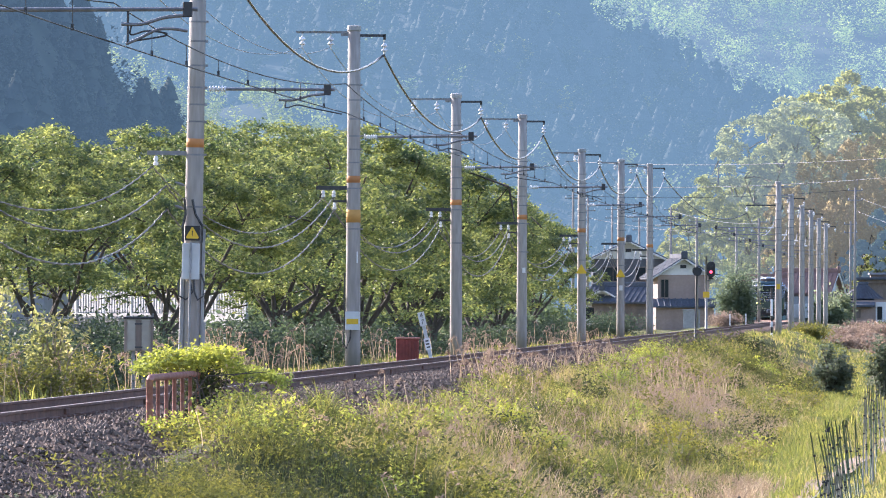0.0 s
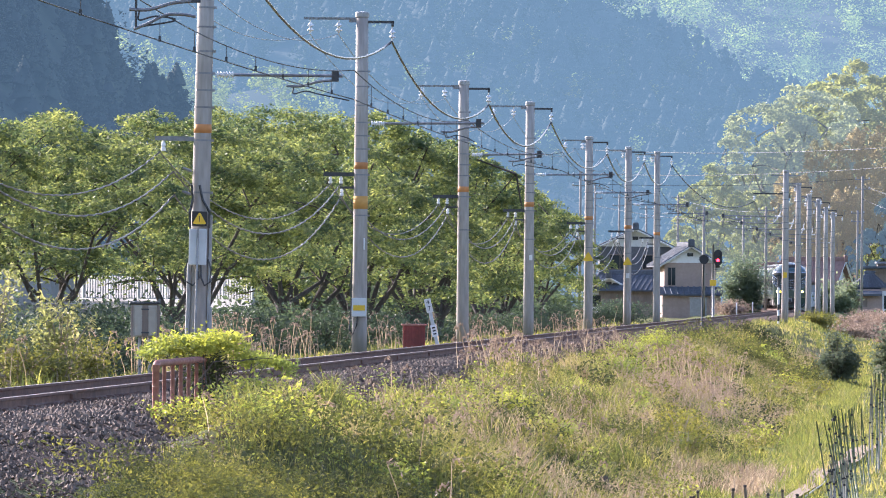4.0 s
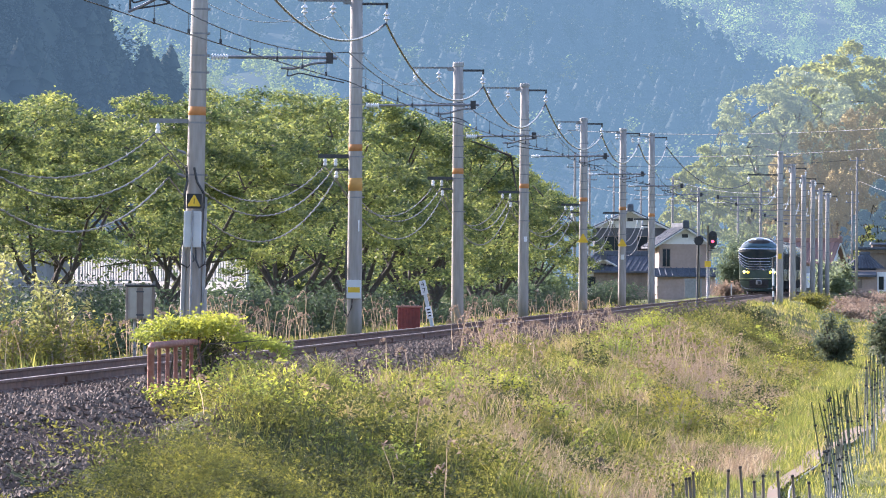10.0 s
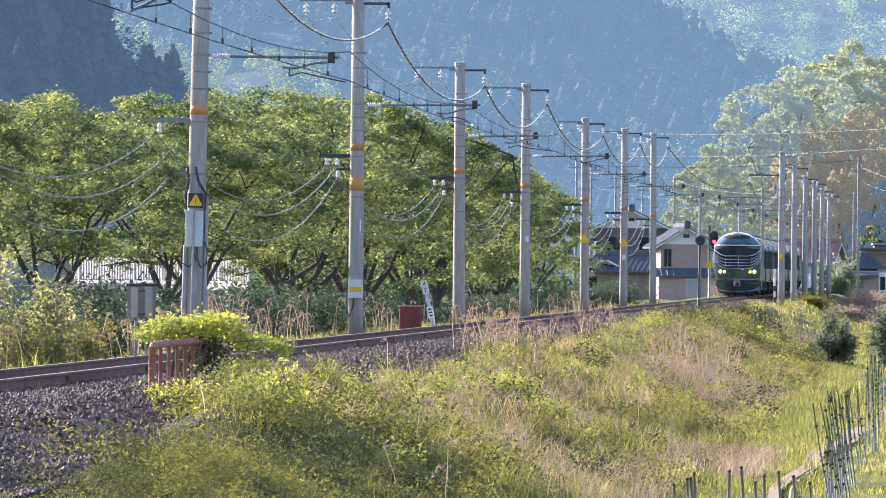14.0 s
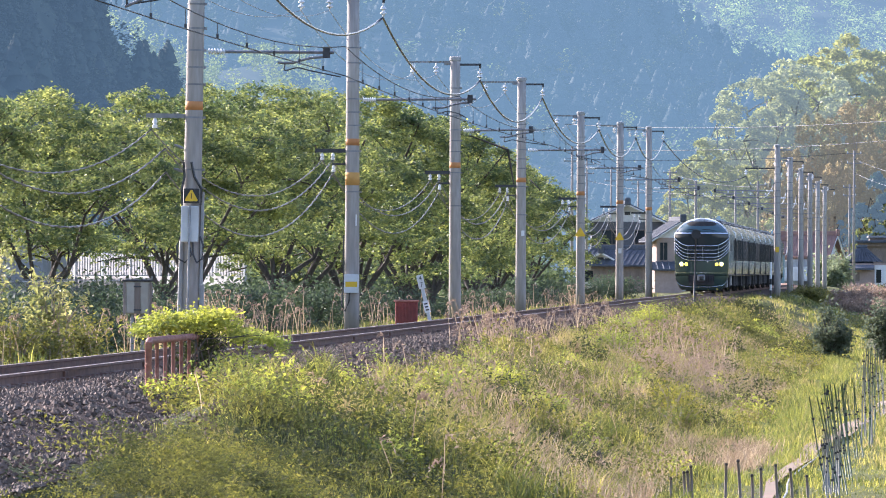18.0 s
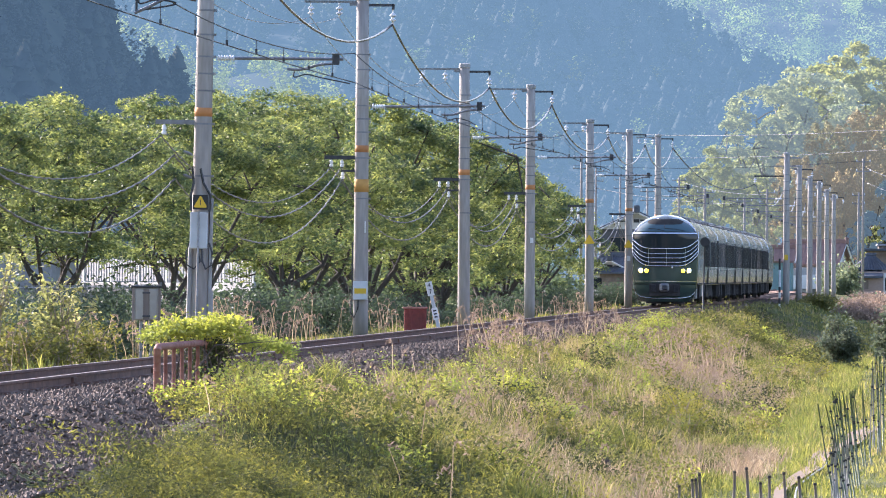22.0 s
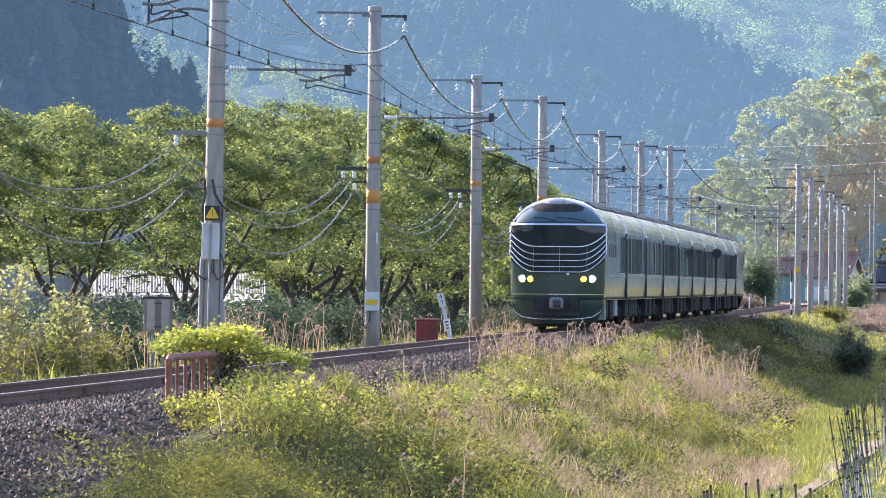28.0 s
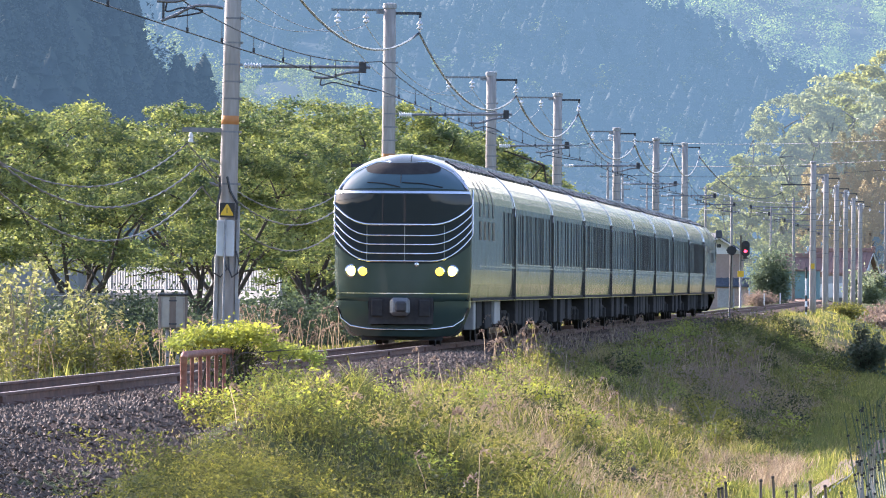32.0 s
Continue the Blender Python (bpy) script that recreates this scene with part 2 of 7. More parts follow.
M = dict(
    soil=None,
    ballast=paint("ballast", (0.065, 0.047, 0.037), (0.135, 0.10, 0.08), 0.95, fine=14, wide=1.1, bump=0.8, stain=(0.08, 0.05, 0.037), spec=0.03),
    stone=None,
    rail=paint("rusty_rail", (0.21, 0.108, 0.070), (0.13, 0.074, 0.053), 0.9, 0.0, fine=20, wide=3, stain=(0.03, 0.024, 0.022)),
    railtop=paint("worn_rail_head", (0.24, 0.19, 0.155), (0.32, 0.27, 0.23), 0.6, 0.5, fine=30, bump=0.05),
    sleeper=paint("sleeper", (0.09, 0.065, 0.05), (0.16, 0.13, 0.11), 0.9, fine=14, stretch=(1, 8, 1)),
    concrete=paint("pole_concrete", (0.29, 0.262, 0.228), (0.43, 0.395, 0.35), 0.85, fine=9, wide=1.3, bump=0.3, stain=(0.16, 0.14, 0.12), stretch=(1, 1, 0.16)),
    steel=paint("galvanised_steel", (0.20, 0.21, 0.22), (0.31, 0.32, 0.33), 0.5, 0.6, fine=12, stain=(0.14, 0.12, 0.11)),
    darksteel=paint("dark_steel", (0.05, 0.052, 0.055), (0.09, 0.09, 0.092), 0.6, 0.4, fine=12),
    porcelain=paint("porcelain", (0.72, 0.72, 0.70), (0.8, 0.8, 0.78), 0.2, fine=6, bump=0, coat=0.5),
    wire=paint("bare_wire", (0.30, 0.30, 0.29), (0.42, 0.42, 0.40), 0.5, 0.5, fine=3, bump=0),
    cable=paint("black_cable", (0.025, 0.025, 0.027), (0.05, 0.05, 0.052), 0.3, fine=3, bump=0),
    orange=paint("orange_band", (0.56, 0.22, 0.055), (0.48, 0.19, 0.05), 0.8, fine=9, stain=(0.42, 0.24, 0.12)),
    ochre=paint("ochre_patch", (0.58, 0.30, 0.06), (0.50, 0.25, 0.05), 0.8, fine=9, stain=(0.42, 0.26, 0.12)),
    yellow=paint("yellow_sign", (0.80, 0.52, 0.02), (0.72, 0.45, 0.02), 0.45, fine=9, bump=0, stain=(0.6, 0.36, 0.02)),
    black=paint("black_paint", (0.018, 0.018, 0.018), (0.03, 0.03, 0.03), 0.5, fine=9, bump=0),
    white=paint("white_paint", (0.74, 0.74, 0.72), (0.80, 0.80, 0.78), 0.5, fine=7, bump=0.05, stain=(0.6, 0.58, 0.54)),
    grey=paint("grey_paint", (0.58, 0.61, 0.60), (0.64, 0.66, 0.65), 0.55, fine=7, bump=0.05, stain=(0.36, 0.34, 0.31)),
    beige=paint("beige_metal", (0.36, 0.33, 0.27), (0.43, 0.40, 0.33), 0.65, fine=7, bump=0.05, stain=(0.24, 0.19, 0.14)),
    rustred=paint("rust_red_paint", (0.20, 0.035, 0.03), (0.30, 0.07, 0.05), 0.7, fine=10, wide=2, stain=(0.13, 0.04, 0.03)),
    oldrail=paint("rusted_pipe", (0.33, 0.12, 0.085), (0.45, 0.24, 0.18), 0.75, fine=14, wide=4, stain=(0.17, 0.07, 0.05)),
    green=paint("car_body_green", (0.044, 0.070, 0.061), (0.052, 0.080, 0.070), 0.12, 0.15, fine=1.5, wide=0.3, bump=0.02, stain=(0.046, 0.072, 0.063), coat=0.35, spec=0.4),
    chrome=paint("bright_trim", (0.75, 0.76, 0.76), (0.82, 0.82, 0.82), 0.18, 1.0, fine=3, bump=0, stain=(0.7, 0.7, 0.7)),
    glassdark=glass("tinted_glass", (0.014, 0.019, 0.023)),
    screen=glass("windscreen_glass", (0.055, 0.095, 0.11)),
    under=paint("underframe", (0.040, 0.039, 0.039), (0.075, 0.070, 0.066), 0.95, fine=6, wide=1.5, spec=0.1),
    roofgrey=paint("roof_equipment", (0.20, 0.23, 0.22), (0.27, 0.30, 0.29), 0.5, 0.2, fine=4, spec=0.3),
    boxgrey=paint("equipment_box", (0.30, 0.30, 0.29), (0.40, 0.40, 0.38), 0.6, fine=5, stain=(0.2, 0.19, 0.18)),
    bark=paint("bark", (0.055, 0.045, 0.036), (0.11, 0.09, 0.075), 0.95, fine=9, wide=1.2, bump=0.6, stretch=(1, 1, 0.3)),
    # bark lightened to look hazed in the woods behind the village
    palebark=paint("hazed_bark", (0.30, 0.30, 0.28), (0.38, 0.37, 0.35), 0.95, fine=5, wide=1.2, bump=0.3),
    tile=paint("roof_tile", (0.085, 0.095, 0.11), (0.135, 0.15, 0.17), 0.9, fine=5, wide=0.5, stain=(0.06, 0.066, 0.075), spec=0.2),
    tilered=paint("red_brown_roof", (0.22, 0.13, 0.105), (0.29, 0.18, 0.145), 0.8, fine=3, stain=(0.17, 0.11, 0.09)),
    plaster=paint("plaster", (0.70, 0.69, 0.65), (0.78, 0.77, 0.73), 0.9, fine=4, stain=(0.58, 0.55, 0.50)),
    wallgrey=paint("grey_render", (0.30, 0.305, 0.31), (0.38, 0.385, 0.39), 0.9, fine=4, stain=(0.22, 0.22, 0.22)),
    # grey house wall with its shade included in the colour
    wallshade=paint("shaded_house_wall", (0.10, 0.105, 0.115), (0.15, 0.15, 0.16), 0.85, fine=5, stain=(0.08, 0.08, 0.085)),
    thatch=paint("sunlit_boarding", (0.47, 0.29, 0.19), (0.55, 0.36, 0.25), 0.9, fine=3, stain=(0.30, 0.18, 0.12), stretch=(1, 1, 4)),
    teal=paint("teal_sheeting", (0.14, 0.26, 0.25), (0.18, 0.31, 0.30), 0.6, fine=3, stain=(0.12, 0.2, 0.19)),
    tan=paint("tan_wall", (0.36, 0.265, 0.215), (0.43, 0.325, 0.265), 0.9, fine=4, stain=(0.3, 0.225, 0.18)),
    wood=paint("weathered_timber", (0.21, 0.165, 0.13), (0.30, 0.24, 0.195), 0.85, fine=6, stretch=(3, 3, 0.5)),
    cane=paint("stake_green", (0.055, 0.10, 0.045), (0.09, 0.14, 0.06), 0.5, fine=10, wide=3, stain=(0.16, 0.15, 0.11)),
    canegrey=paint("stake_grey", (0.22, 0.21, 0.18), (0.33, 0.31, 0.27), 0.7, fine=10, wide=3, stain=(0.1, 0.1, 0.085)),
    bearer=paint("lashed_cable", (0.04, 0.04, 0.039), (0.10, 0.10, 0.096), 0.5, 0.2, fine=3, bump=0),
    lampwhite=lit("headlamp", (1.0, 0.90, 0.16), 2.2),
    lampyellow=lit("amber_lamp", (1.0, 0.72, 0.03), 1.8),
    lampred=lit("signal_red", (1.0, 0.03, 0.05), 4.0),
    leaf=foliage("cherry_leaf", ((0.112, 0.148, 0.052), (0.35, 0.365, 0.115), (0.058, 0.090, 0.039)), 0.48, 1.0),
    # leaf colour lowered to carry the shade behind the trees
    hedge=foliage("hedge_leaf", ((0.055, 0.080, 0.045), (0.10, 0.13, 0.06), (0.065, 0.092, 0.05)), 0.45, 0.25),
    midhedge=foliage("garden_bush_leaf", ((0.15, 0.18, 0.105), (0.25, 0.28, 0.15), (0.16, 0.195, 0.115)), 0.6, 0.3),
    farhedge=foliage("dense_bush_leaf", ((0.12, 0.155, 0.095), (0.19, 0.23, 0.13), (0.11, 0.145, 0.095)), 0.5, 0.5),
    # darker hedge leaf: the trees' shade is mixed into its colour
    shadehedge=foliage("tree_shade_hedge_leaf", ((0.038, 0.060, 0.036), (0.080, 0.108, 0.052), (0.048, 0.070, 0.042)), 0.4, 0.25),
    bushleaf=foliage("bank_bush_leaf", ((0.088, 0.094, 0.024), (0.235, 0.215, 0.052), (0.064, 0.074, 0.020)), 0.5, 0.3, rough=0.8),
    twig=paint("pale_twig", (0.26, 0.21, 0.15), (0.38, 0.32, 0.25), 0.9, fine=9, wide=2),
    vine=foliage("vine_leaf", ((0.25, 0.275, 0.05), (0.40, 0.40, 0.085), (0.16, 0.20, 0.05)), 0.5, 0.8),
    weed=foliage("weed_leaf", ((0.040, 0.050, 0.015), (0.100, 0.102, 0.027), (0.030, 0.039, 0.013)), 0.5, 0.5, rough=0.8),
    youngleaf=foliage("young_leaf", ((0.21, 0.215, 0.08), (0.37, 0.345, 0.15), (0.15, 0.165, 0.06)), 0.5, 0.6),
    gardenleaf=foliage("garden_tree_leaf", ((0.22, 0.25, 0.09), (0.38, 0.38, 0.14), (0.15, 0.18, 0.07)), 0.55, 0.5),
    darkleaf=foliage("camellia_leaf", ((0.075, 0.098, 0.062), (0.17, 0.19, 0.115), (0.085, 0.11, 0.065)), 0.4, 0.6, rough=0.6),
    grass=foliage("grass", ((0.085, 0.105, 0.024), (0.40, 0.365, 0.10), (0.060, 0.080, 0.020)), 0.5, 0.75, dry=(0.33, 0.265, 0.125), dry_scale=0.4, dry_at=(0.54, 0.70)),
    lush=foliage("lush_grass", ((0.115, 0.132, 0.034), (0.26, 0.26, 0.07), (0.12, 0.14, 0.038)), 0.5, 0.4),
    blossom=foliage("yellow_flowering_leaf", ((0.20, 0.19, 0.035), (0.35, 0.30, 0.06), (0.12, 0.14, 0.04)), 0.45, 0.9),
    straw=foliage("dry_grass", ((0.22, 0.165, 0.105), (0.46, 0.37, 0.25), (0.18, 0.13, 0.085)), 0.4, 0.6),
    reed=foliage("reed_plume", ((0.20, 0.15, 0.11), (0.34, 0.265, 0.20), (0.17, 0.125, 0.095)), 0.4, 1.0),
    # woods behind the village also glow faintly in place of haze
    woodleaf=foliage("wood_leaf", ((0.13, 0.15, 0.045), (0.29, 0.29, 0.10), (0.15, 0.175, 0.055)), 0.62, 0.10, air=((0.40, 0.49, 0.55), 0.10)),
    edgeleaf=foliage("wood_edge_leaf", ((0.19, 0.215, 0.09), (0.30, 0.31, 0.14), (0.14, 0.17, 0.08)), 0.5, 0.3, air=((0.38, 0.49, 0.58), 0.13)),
    # near-black leaf colour puts shade at the edge of the woods
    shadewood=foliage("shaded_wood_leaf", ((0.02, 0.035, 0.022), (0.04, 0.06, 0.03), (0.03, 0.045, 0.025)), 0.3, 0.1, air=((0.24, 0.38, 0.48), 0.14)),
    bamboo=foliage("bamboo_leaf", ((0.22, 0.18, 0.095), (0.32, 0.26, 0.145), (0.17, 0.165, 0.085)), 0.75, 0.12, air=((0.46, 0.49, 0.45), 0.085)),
    # hill woods: bluish emission in the material does the work of haze
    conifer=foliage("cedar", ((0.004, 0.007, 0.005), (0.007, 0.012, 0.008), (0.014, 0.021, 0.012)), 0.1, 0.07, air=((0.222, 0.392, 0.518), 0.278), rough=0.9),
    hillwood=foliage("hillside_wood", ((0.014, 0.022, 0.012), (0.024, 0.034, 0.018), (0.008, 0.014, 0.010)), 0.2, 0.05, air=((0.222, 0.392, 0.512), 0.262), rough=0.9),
    # the left hill's shade lies in dark leaves and a dimmer glow
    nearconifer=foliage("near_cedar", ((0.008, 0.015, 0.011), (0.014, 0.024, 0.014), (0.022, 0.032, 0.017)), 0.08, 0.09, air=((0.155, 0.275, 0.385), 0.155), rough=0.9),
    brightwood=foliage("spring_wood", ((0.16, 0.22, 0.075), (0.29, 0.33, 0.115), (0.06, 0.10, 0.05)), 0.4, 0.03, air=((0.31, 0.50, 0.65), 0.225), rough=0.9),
    # darker copy of brightwood: shade between the far crowns, kept in the colour
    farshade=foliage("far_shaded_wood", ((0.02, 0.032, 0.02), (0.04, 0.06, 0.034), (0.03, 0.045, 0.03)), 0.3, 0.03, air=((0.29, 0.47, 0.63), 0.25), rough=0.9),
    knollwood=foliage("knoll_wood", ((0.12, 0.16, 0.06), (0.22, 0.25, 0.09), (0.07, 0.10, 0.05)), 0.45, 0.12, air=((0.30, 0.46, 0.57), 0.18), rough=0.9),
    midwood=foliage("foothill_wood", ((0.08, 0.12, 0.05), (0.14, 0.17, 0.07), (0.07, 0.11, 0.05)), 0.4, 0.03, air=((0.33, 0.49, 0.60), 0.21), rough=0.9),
    # unseen hills: the emission also lightens what the train mirrors
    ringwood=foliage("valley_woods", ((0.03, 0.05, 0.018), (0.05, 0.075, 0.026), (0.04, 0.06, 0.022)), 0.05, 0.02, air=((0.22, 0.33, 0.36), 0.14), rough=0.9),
)


def pebble_material():
    m, n, l = nodes_of("ballast_stone")
    b = n["Principled BSDF"]
    r = n.new("ShaderNodeNewGeometry").outputs["Random Per Island"]
    co = n.new("ShaderNodeTexCoord").outputs["Object"]
    c = mixed(n, l, r, (0.046, 0.034, 0.026), (0.215, 0.16, 0.12))
    l.new(mixed(n, l, ranged(n, l, noisy(n, l, co, 0.6, 3), 0.45, 0.7, 0, 0.7), c, (0.145, 0.09, 0.06)), b.inputs["Base Color"])
    b.inputs["Roughness"].default_value = 0.9
    return m


def soil_material():
    """Thin turf and soil: green, straw-coloured and bare patches."""
    m, n, l = nodes_of("turf_and_soil")
    b = n["Principled BSDF"]
    pos = n.new("ShaderNodeNewGeometry").outputs["Position"]
    c = mixed(n, l, ranged(n, l, noisy(n, l, pos, 1.4, 5), 0.35, 0.65), (0.046, 0.056, 0.021), (0.085, 0.092, 0.034))
    c = mixed(n, l, ranged(n, l, noisy(n, l, pos, 0.35, 4), 0.54, 0.70), c, (0.125, 0.105, 0.055))
    c = mixed(n, l, ranged(n, l, noisy(n, l, pos, 0.13, 3), 0.38, 0.62, 0, 0.8), c, (0.125, 0.140, 0.036))
    l.new(c, b.inputs["Base Color"])
    b.inputs["Roughness"].default_value = 1.0
    b.inputs["Specular IOR Level"].default_value = 0.1
    bp = n.new("ShaderNodeBump")
    bp.inputs["Strength"].default_value, bp.inputs["Distance"].default_value = 0.6, 0.08
    l.new(noisy(n, l, pos, 6, 5), bp.inputs["Height"])
    l.new(bp.outputs[0], b.inputs["Normal"])
    return m


M["stone"], M["soil"] = pebble_material(), soil_material()


# ---- mesh helpers ----
def thing(name, m, label, category, group="", kind=""):
    """An empty thing at the pose m, to hold its parts."""
    ob = new(name)
    ob.empty_display_size = 0.2
    ob.matrix_basis = m
    return tagged(ob, label, category, group, kind)


def finish(bm, name, material, smooth=False):
    me = bpy.data.meshes.new(name)
    bm.normal_update()
    bm.to_mesh(me)
    bm.free()
    for mt in material if isinstance(material, (list, tuple)) else (material,):
        me.materials.append(mt)
    if smooth:
        me.polygons.foreach_set("use_smooth", [True] * len(me.polygons))
    return me


def part(name, bm, material, parent, label="", smooth=False):
    ob = new(name, finish(bm, name, material, smooth))
    ob.parent = parent
    return tagged(ob, label)


def mesh_of(name, verts, faces, material, smooth=False):
    me = bpy.data.meshes.new(name)
    me.from_pydata(np.asarray(verts).tolist(), [], faces if isinstance(faces, list) else faces.tolist())
    me.materials.append(material)
    if smooth:
        me.polygons.foreach_set("use_smooth", [True] * len(me.polygons))
    return me


def box(bm, x0, x1, y0, y1, z0, z1, bevel=0.0, m=None):
    mat4 = Matrix.Translation(((x0 + x1) / 2, (y0 + y1) / 2, (z0 + z1) / 2)) @ Matrix.Diagonal((x1 - x0, y1 - y0, z1 - z0, 1))
    if m is not None:
        mat4 = m @ mat4
    r = bmesh.ops.create_cube(bm, size=1, matrix=mat4)
    if bevel:
        es = list({e for v in r["verts"] for e in v.link_edges})
        bmesh.ops.bevel(bm, geom=es, offset=bevel, segments=1, affect="EDGES")
    return bm


def boxed(*a, bevel=0.0, m=None):
    return box(bmesh.new(), *a, bevel=bevel, m=m)


def tube(bm, pts, radii, sides=8, cap=True):
    """A round bar along pts."""
    pts = [Vector(p) for p in pts]
    if not isinstance(radii, (list, tuple)):
        radii = [radii] * len(pts)
    rings = []
    up = Vector((0.13, 0.07, 1)).normalized()
    for i, p in enumerate(pts):
        d = (pts[min(i + 1, len(pts) - 1)] - pts[max(i - 1, 0)]).normalized()
        a = d.cross(up if abs(d.dot(up)) < 0.98 else Vector((1, 0, 0))).normalized()
        b = d.cross(a)
        rings.append([bm.verts.new(p + radii[i] * (math.cos(2 * math.pi * k / sides) * a + math.sin(2 * math.pi * k / sides) * b)) for k in range(sides)])
    for r, q in zip(rings, rings[1:]):
        for k in range(sides):
            bm.faces.new((r[k], r[(k + 1) % sides], q[(k + 1) % sides], q[k]))
    if cap and sides > 2:
        bm.faces.new(rings[0])
        bm.faces.new(rings[-1][::-1])
    return bm


def turned(bm, profile, sides=12, m=None):
    """A turned solid from (radius, z) pairs."""
    m = m or Matrix()
    rings = [[bm.verts.new(m @ Vector((r * math.cos(2 * math.pi * k / sides), r * math.sin(2 * math.pi * k / sides), z))) for k in range(sides)] for r, z in profile]
    for r, q in zip(rings, rings[1:]):
        for k in range(sides):
            bm.faces.new((r[k], r[(k + 1) % sides], q[(k + 1) % sides], q[k]))
    bm.faces.new(rings[0][::-1])
    bm.faces.new(rings[-1])
    return bm


def bend(pts, n=5):
    """A smooth line through pts."""
    p = [Vector(q) for q in pts]
    p = [2 * p[0] - p[1]] + p + [2 * p[-1] - p[-2]]
    out = []
    for a, b, c, d in zip(p, p[1:], p[2:], p[3:]):
        for k in range(n):
            t = k / n
            out.append(0.5 * (2 * b + (c - a) * t + (2 * a - 5 * b + 4 * c - d) * t * t + (3 * b - a - 3 * c + d) * t ** 3))
    return out + [p[-2]]


def solid(bm, outline, depth, m=None):
    """A flat outline of (x, z) in the plane y = 0, thickened by depth towards +y."""
    m = m or Matrix()
    a = [bm.verts.new(m @ Vector((x, 0, z))) for x, z in outline]
    b = [bm.verts.new(m @ Vector((x, depth, z))) for x, z in outline]
    bm.faces.new(a)
    bm.faces.new(b[::-1])
    for i in range(len(a)):
        j = (i + 1) % len(a)
        bm.faces.new((a[j], a[i], b[i], b[j]))
    return bm


# ---- the line: a straight track that swings over to a loop far off ----
STEP = 1.35           # distances along the line are counted in stations of 1.35 m
LOOP = 605.0          # beyond this the track swings over to the station loop


def middle(y):
    """x of the track's middle at the station y."""
    k = min(1.0, max(0.0, (y - LOOP) / 75))
    return -11.95 + 0.0703 * y - 3.8 * k * k * (3 - 2 * k)


def heading(y):
    return math.atan2(middle(y + 1) - middle(y - 1), 2.0 * STEP)


def beside(y, d, z=0.0):
    """The point d metres to the right of the track's middle, at the station y."""
    h = heading(y)
    return Vector((middle(y) + d * math.cos(h), y * STEP - d * math.sin(h), z))


def along(y, d, z=0.0, turn=0.0):
    """The pose of a thing beside the track whose +y runs along it."""
    p = beside(y, d, z)
    return pose(p.x, p.y, p.z, 0, 0, -math.degrees(heading(y)) + turn)


def stepped(v, pairs):
    """Piecewise straight lines through (v, value) pairs."""
    xs, ys = zip(*pairs)
    return float(np.interp(v, xs, ys))


def spur(y):
    """Offset of the crest where the widened shoulder breaks off."""
    return 2.3 + max(0.0, 99 - y) * 0.47 + 0.12 * math.sin(y * 1.1)


def ground_z(y, d):
    """Height of the ground: ballasted bed, bank falling to the fields on the right, a low strip on the left."""
    crest = stepped(y, ((0, 2.7), (300, 2.7), (370, 4.6), (900, 4.6)))
    foot = stepped(y, ((0, -2.3), (300, -2.25), (420, -1.7), (560, -0.9), (700, -0.7)))
    if d >= 0:
        z = stepped(d, ((0, -0.42), (2.2, -0.42), (crest, -0.5), (crest + (-0.5 - foot) / 0.372, foot), (crest + 12, foot - 0.05), (400, foot)))
    else:
        z = stepped(-d, ((0, -0.42), (2.4, -0.42), (3.6, -0.45), (6.0, -0.75), (8.0, -1.15), (12.0, -1.1), (400, -0.8)))
    if abs(d) > 2.4:
        p = Vector((d * 0.45, y * 0.25, 0))
        z += (noise.noise(p * 0.8) * 0.42 + noise.noise(Vector((d * 1.2, y * 0.28, 3))) * 0.11) * min(1.0, (abs(d) - 2.4) / 1.0) * min(1.0, max(0.12, (9.5 - d) / 2.5))
    if 48 < y < 100 and d > 2.75:                     # towards the road the shoulder widens and breaks off in a steep flank
        dc = spur(y)
        k = min(1.0, (d - 2.75) / 0.9) * min(1.0, max(0.0, 1 - (d - dc) / 0.5))
        z += 0.46 * k * k * (3 - 2 * k) * min(1.0, max(0.0, (y - 76) / 9))
    if y < 50:                                        # the farm road on which the camera stands
        k = min(1.0, max(0.0, (50 - y) / 25))
        z = z * (1 - k) + (-0.28) * k
    return z


def build_ground():
    ys = list(np.arange(-40, 40, 8)) + list(np.arange(40, 240, 1.2)) + list(np.arange(240, 640, 4)) + list(np.arange(640, 1000, 30)) + [1100, 1400, 2000, 3000, 4500]
    ds = [-3000, -1500, -700, -300, -120, -60, -40, -28, -20, -15] + list(np.arange(-12, -2.4, 0.8)) + [-2.4, -1.2, 0, 1.2, 2.2] + list(np.arange(2.5, 13, 0.4)) + [14, 17, 22, 30, 45, 70, 130, 300, 700, 1500, 3000]
    v = [tuple(beside(y, d, ground_z(y, d))) for y in ys for d in ds]
    w = len(ds)
    f = [(i * w + j, i * w + j + 1, (i + 1) * w + j + 1, (i + 1) * w + j) for i in range(len(ys) - 1) for j in range(w - 1)]
    tagged(new("ground", mesh_of("ground", v, f, M["soil"], True)), "grassy railway bank, verge and fields of soil and turf", "ground", kind="structure")


build_ground()


# ---- scattered pieces, made by the thousand ----
rng = np.random.default_rng(7)


def unit(a):
    return a / np.maximum(np.linalg.norm(a, axis=1, keepdims=True), 1e-9)


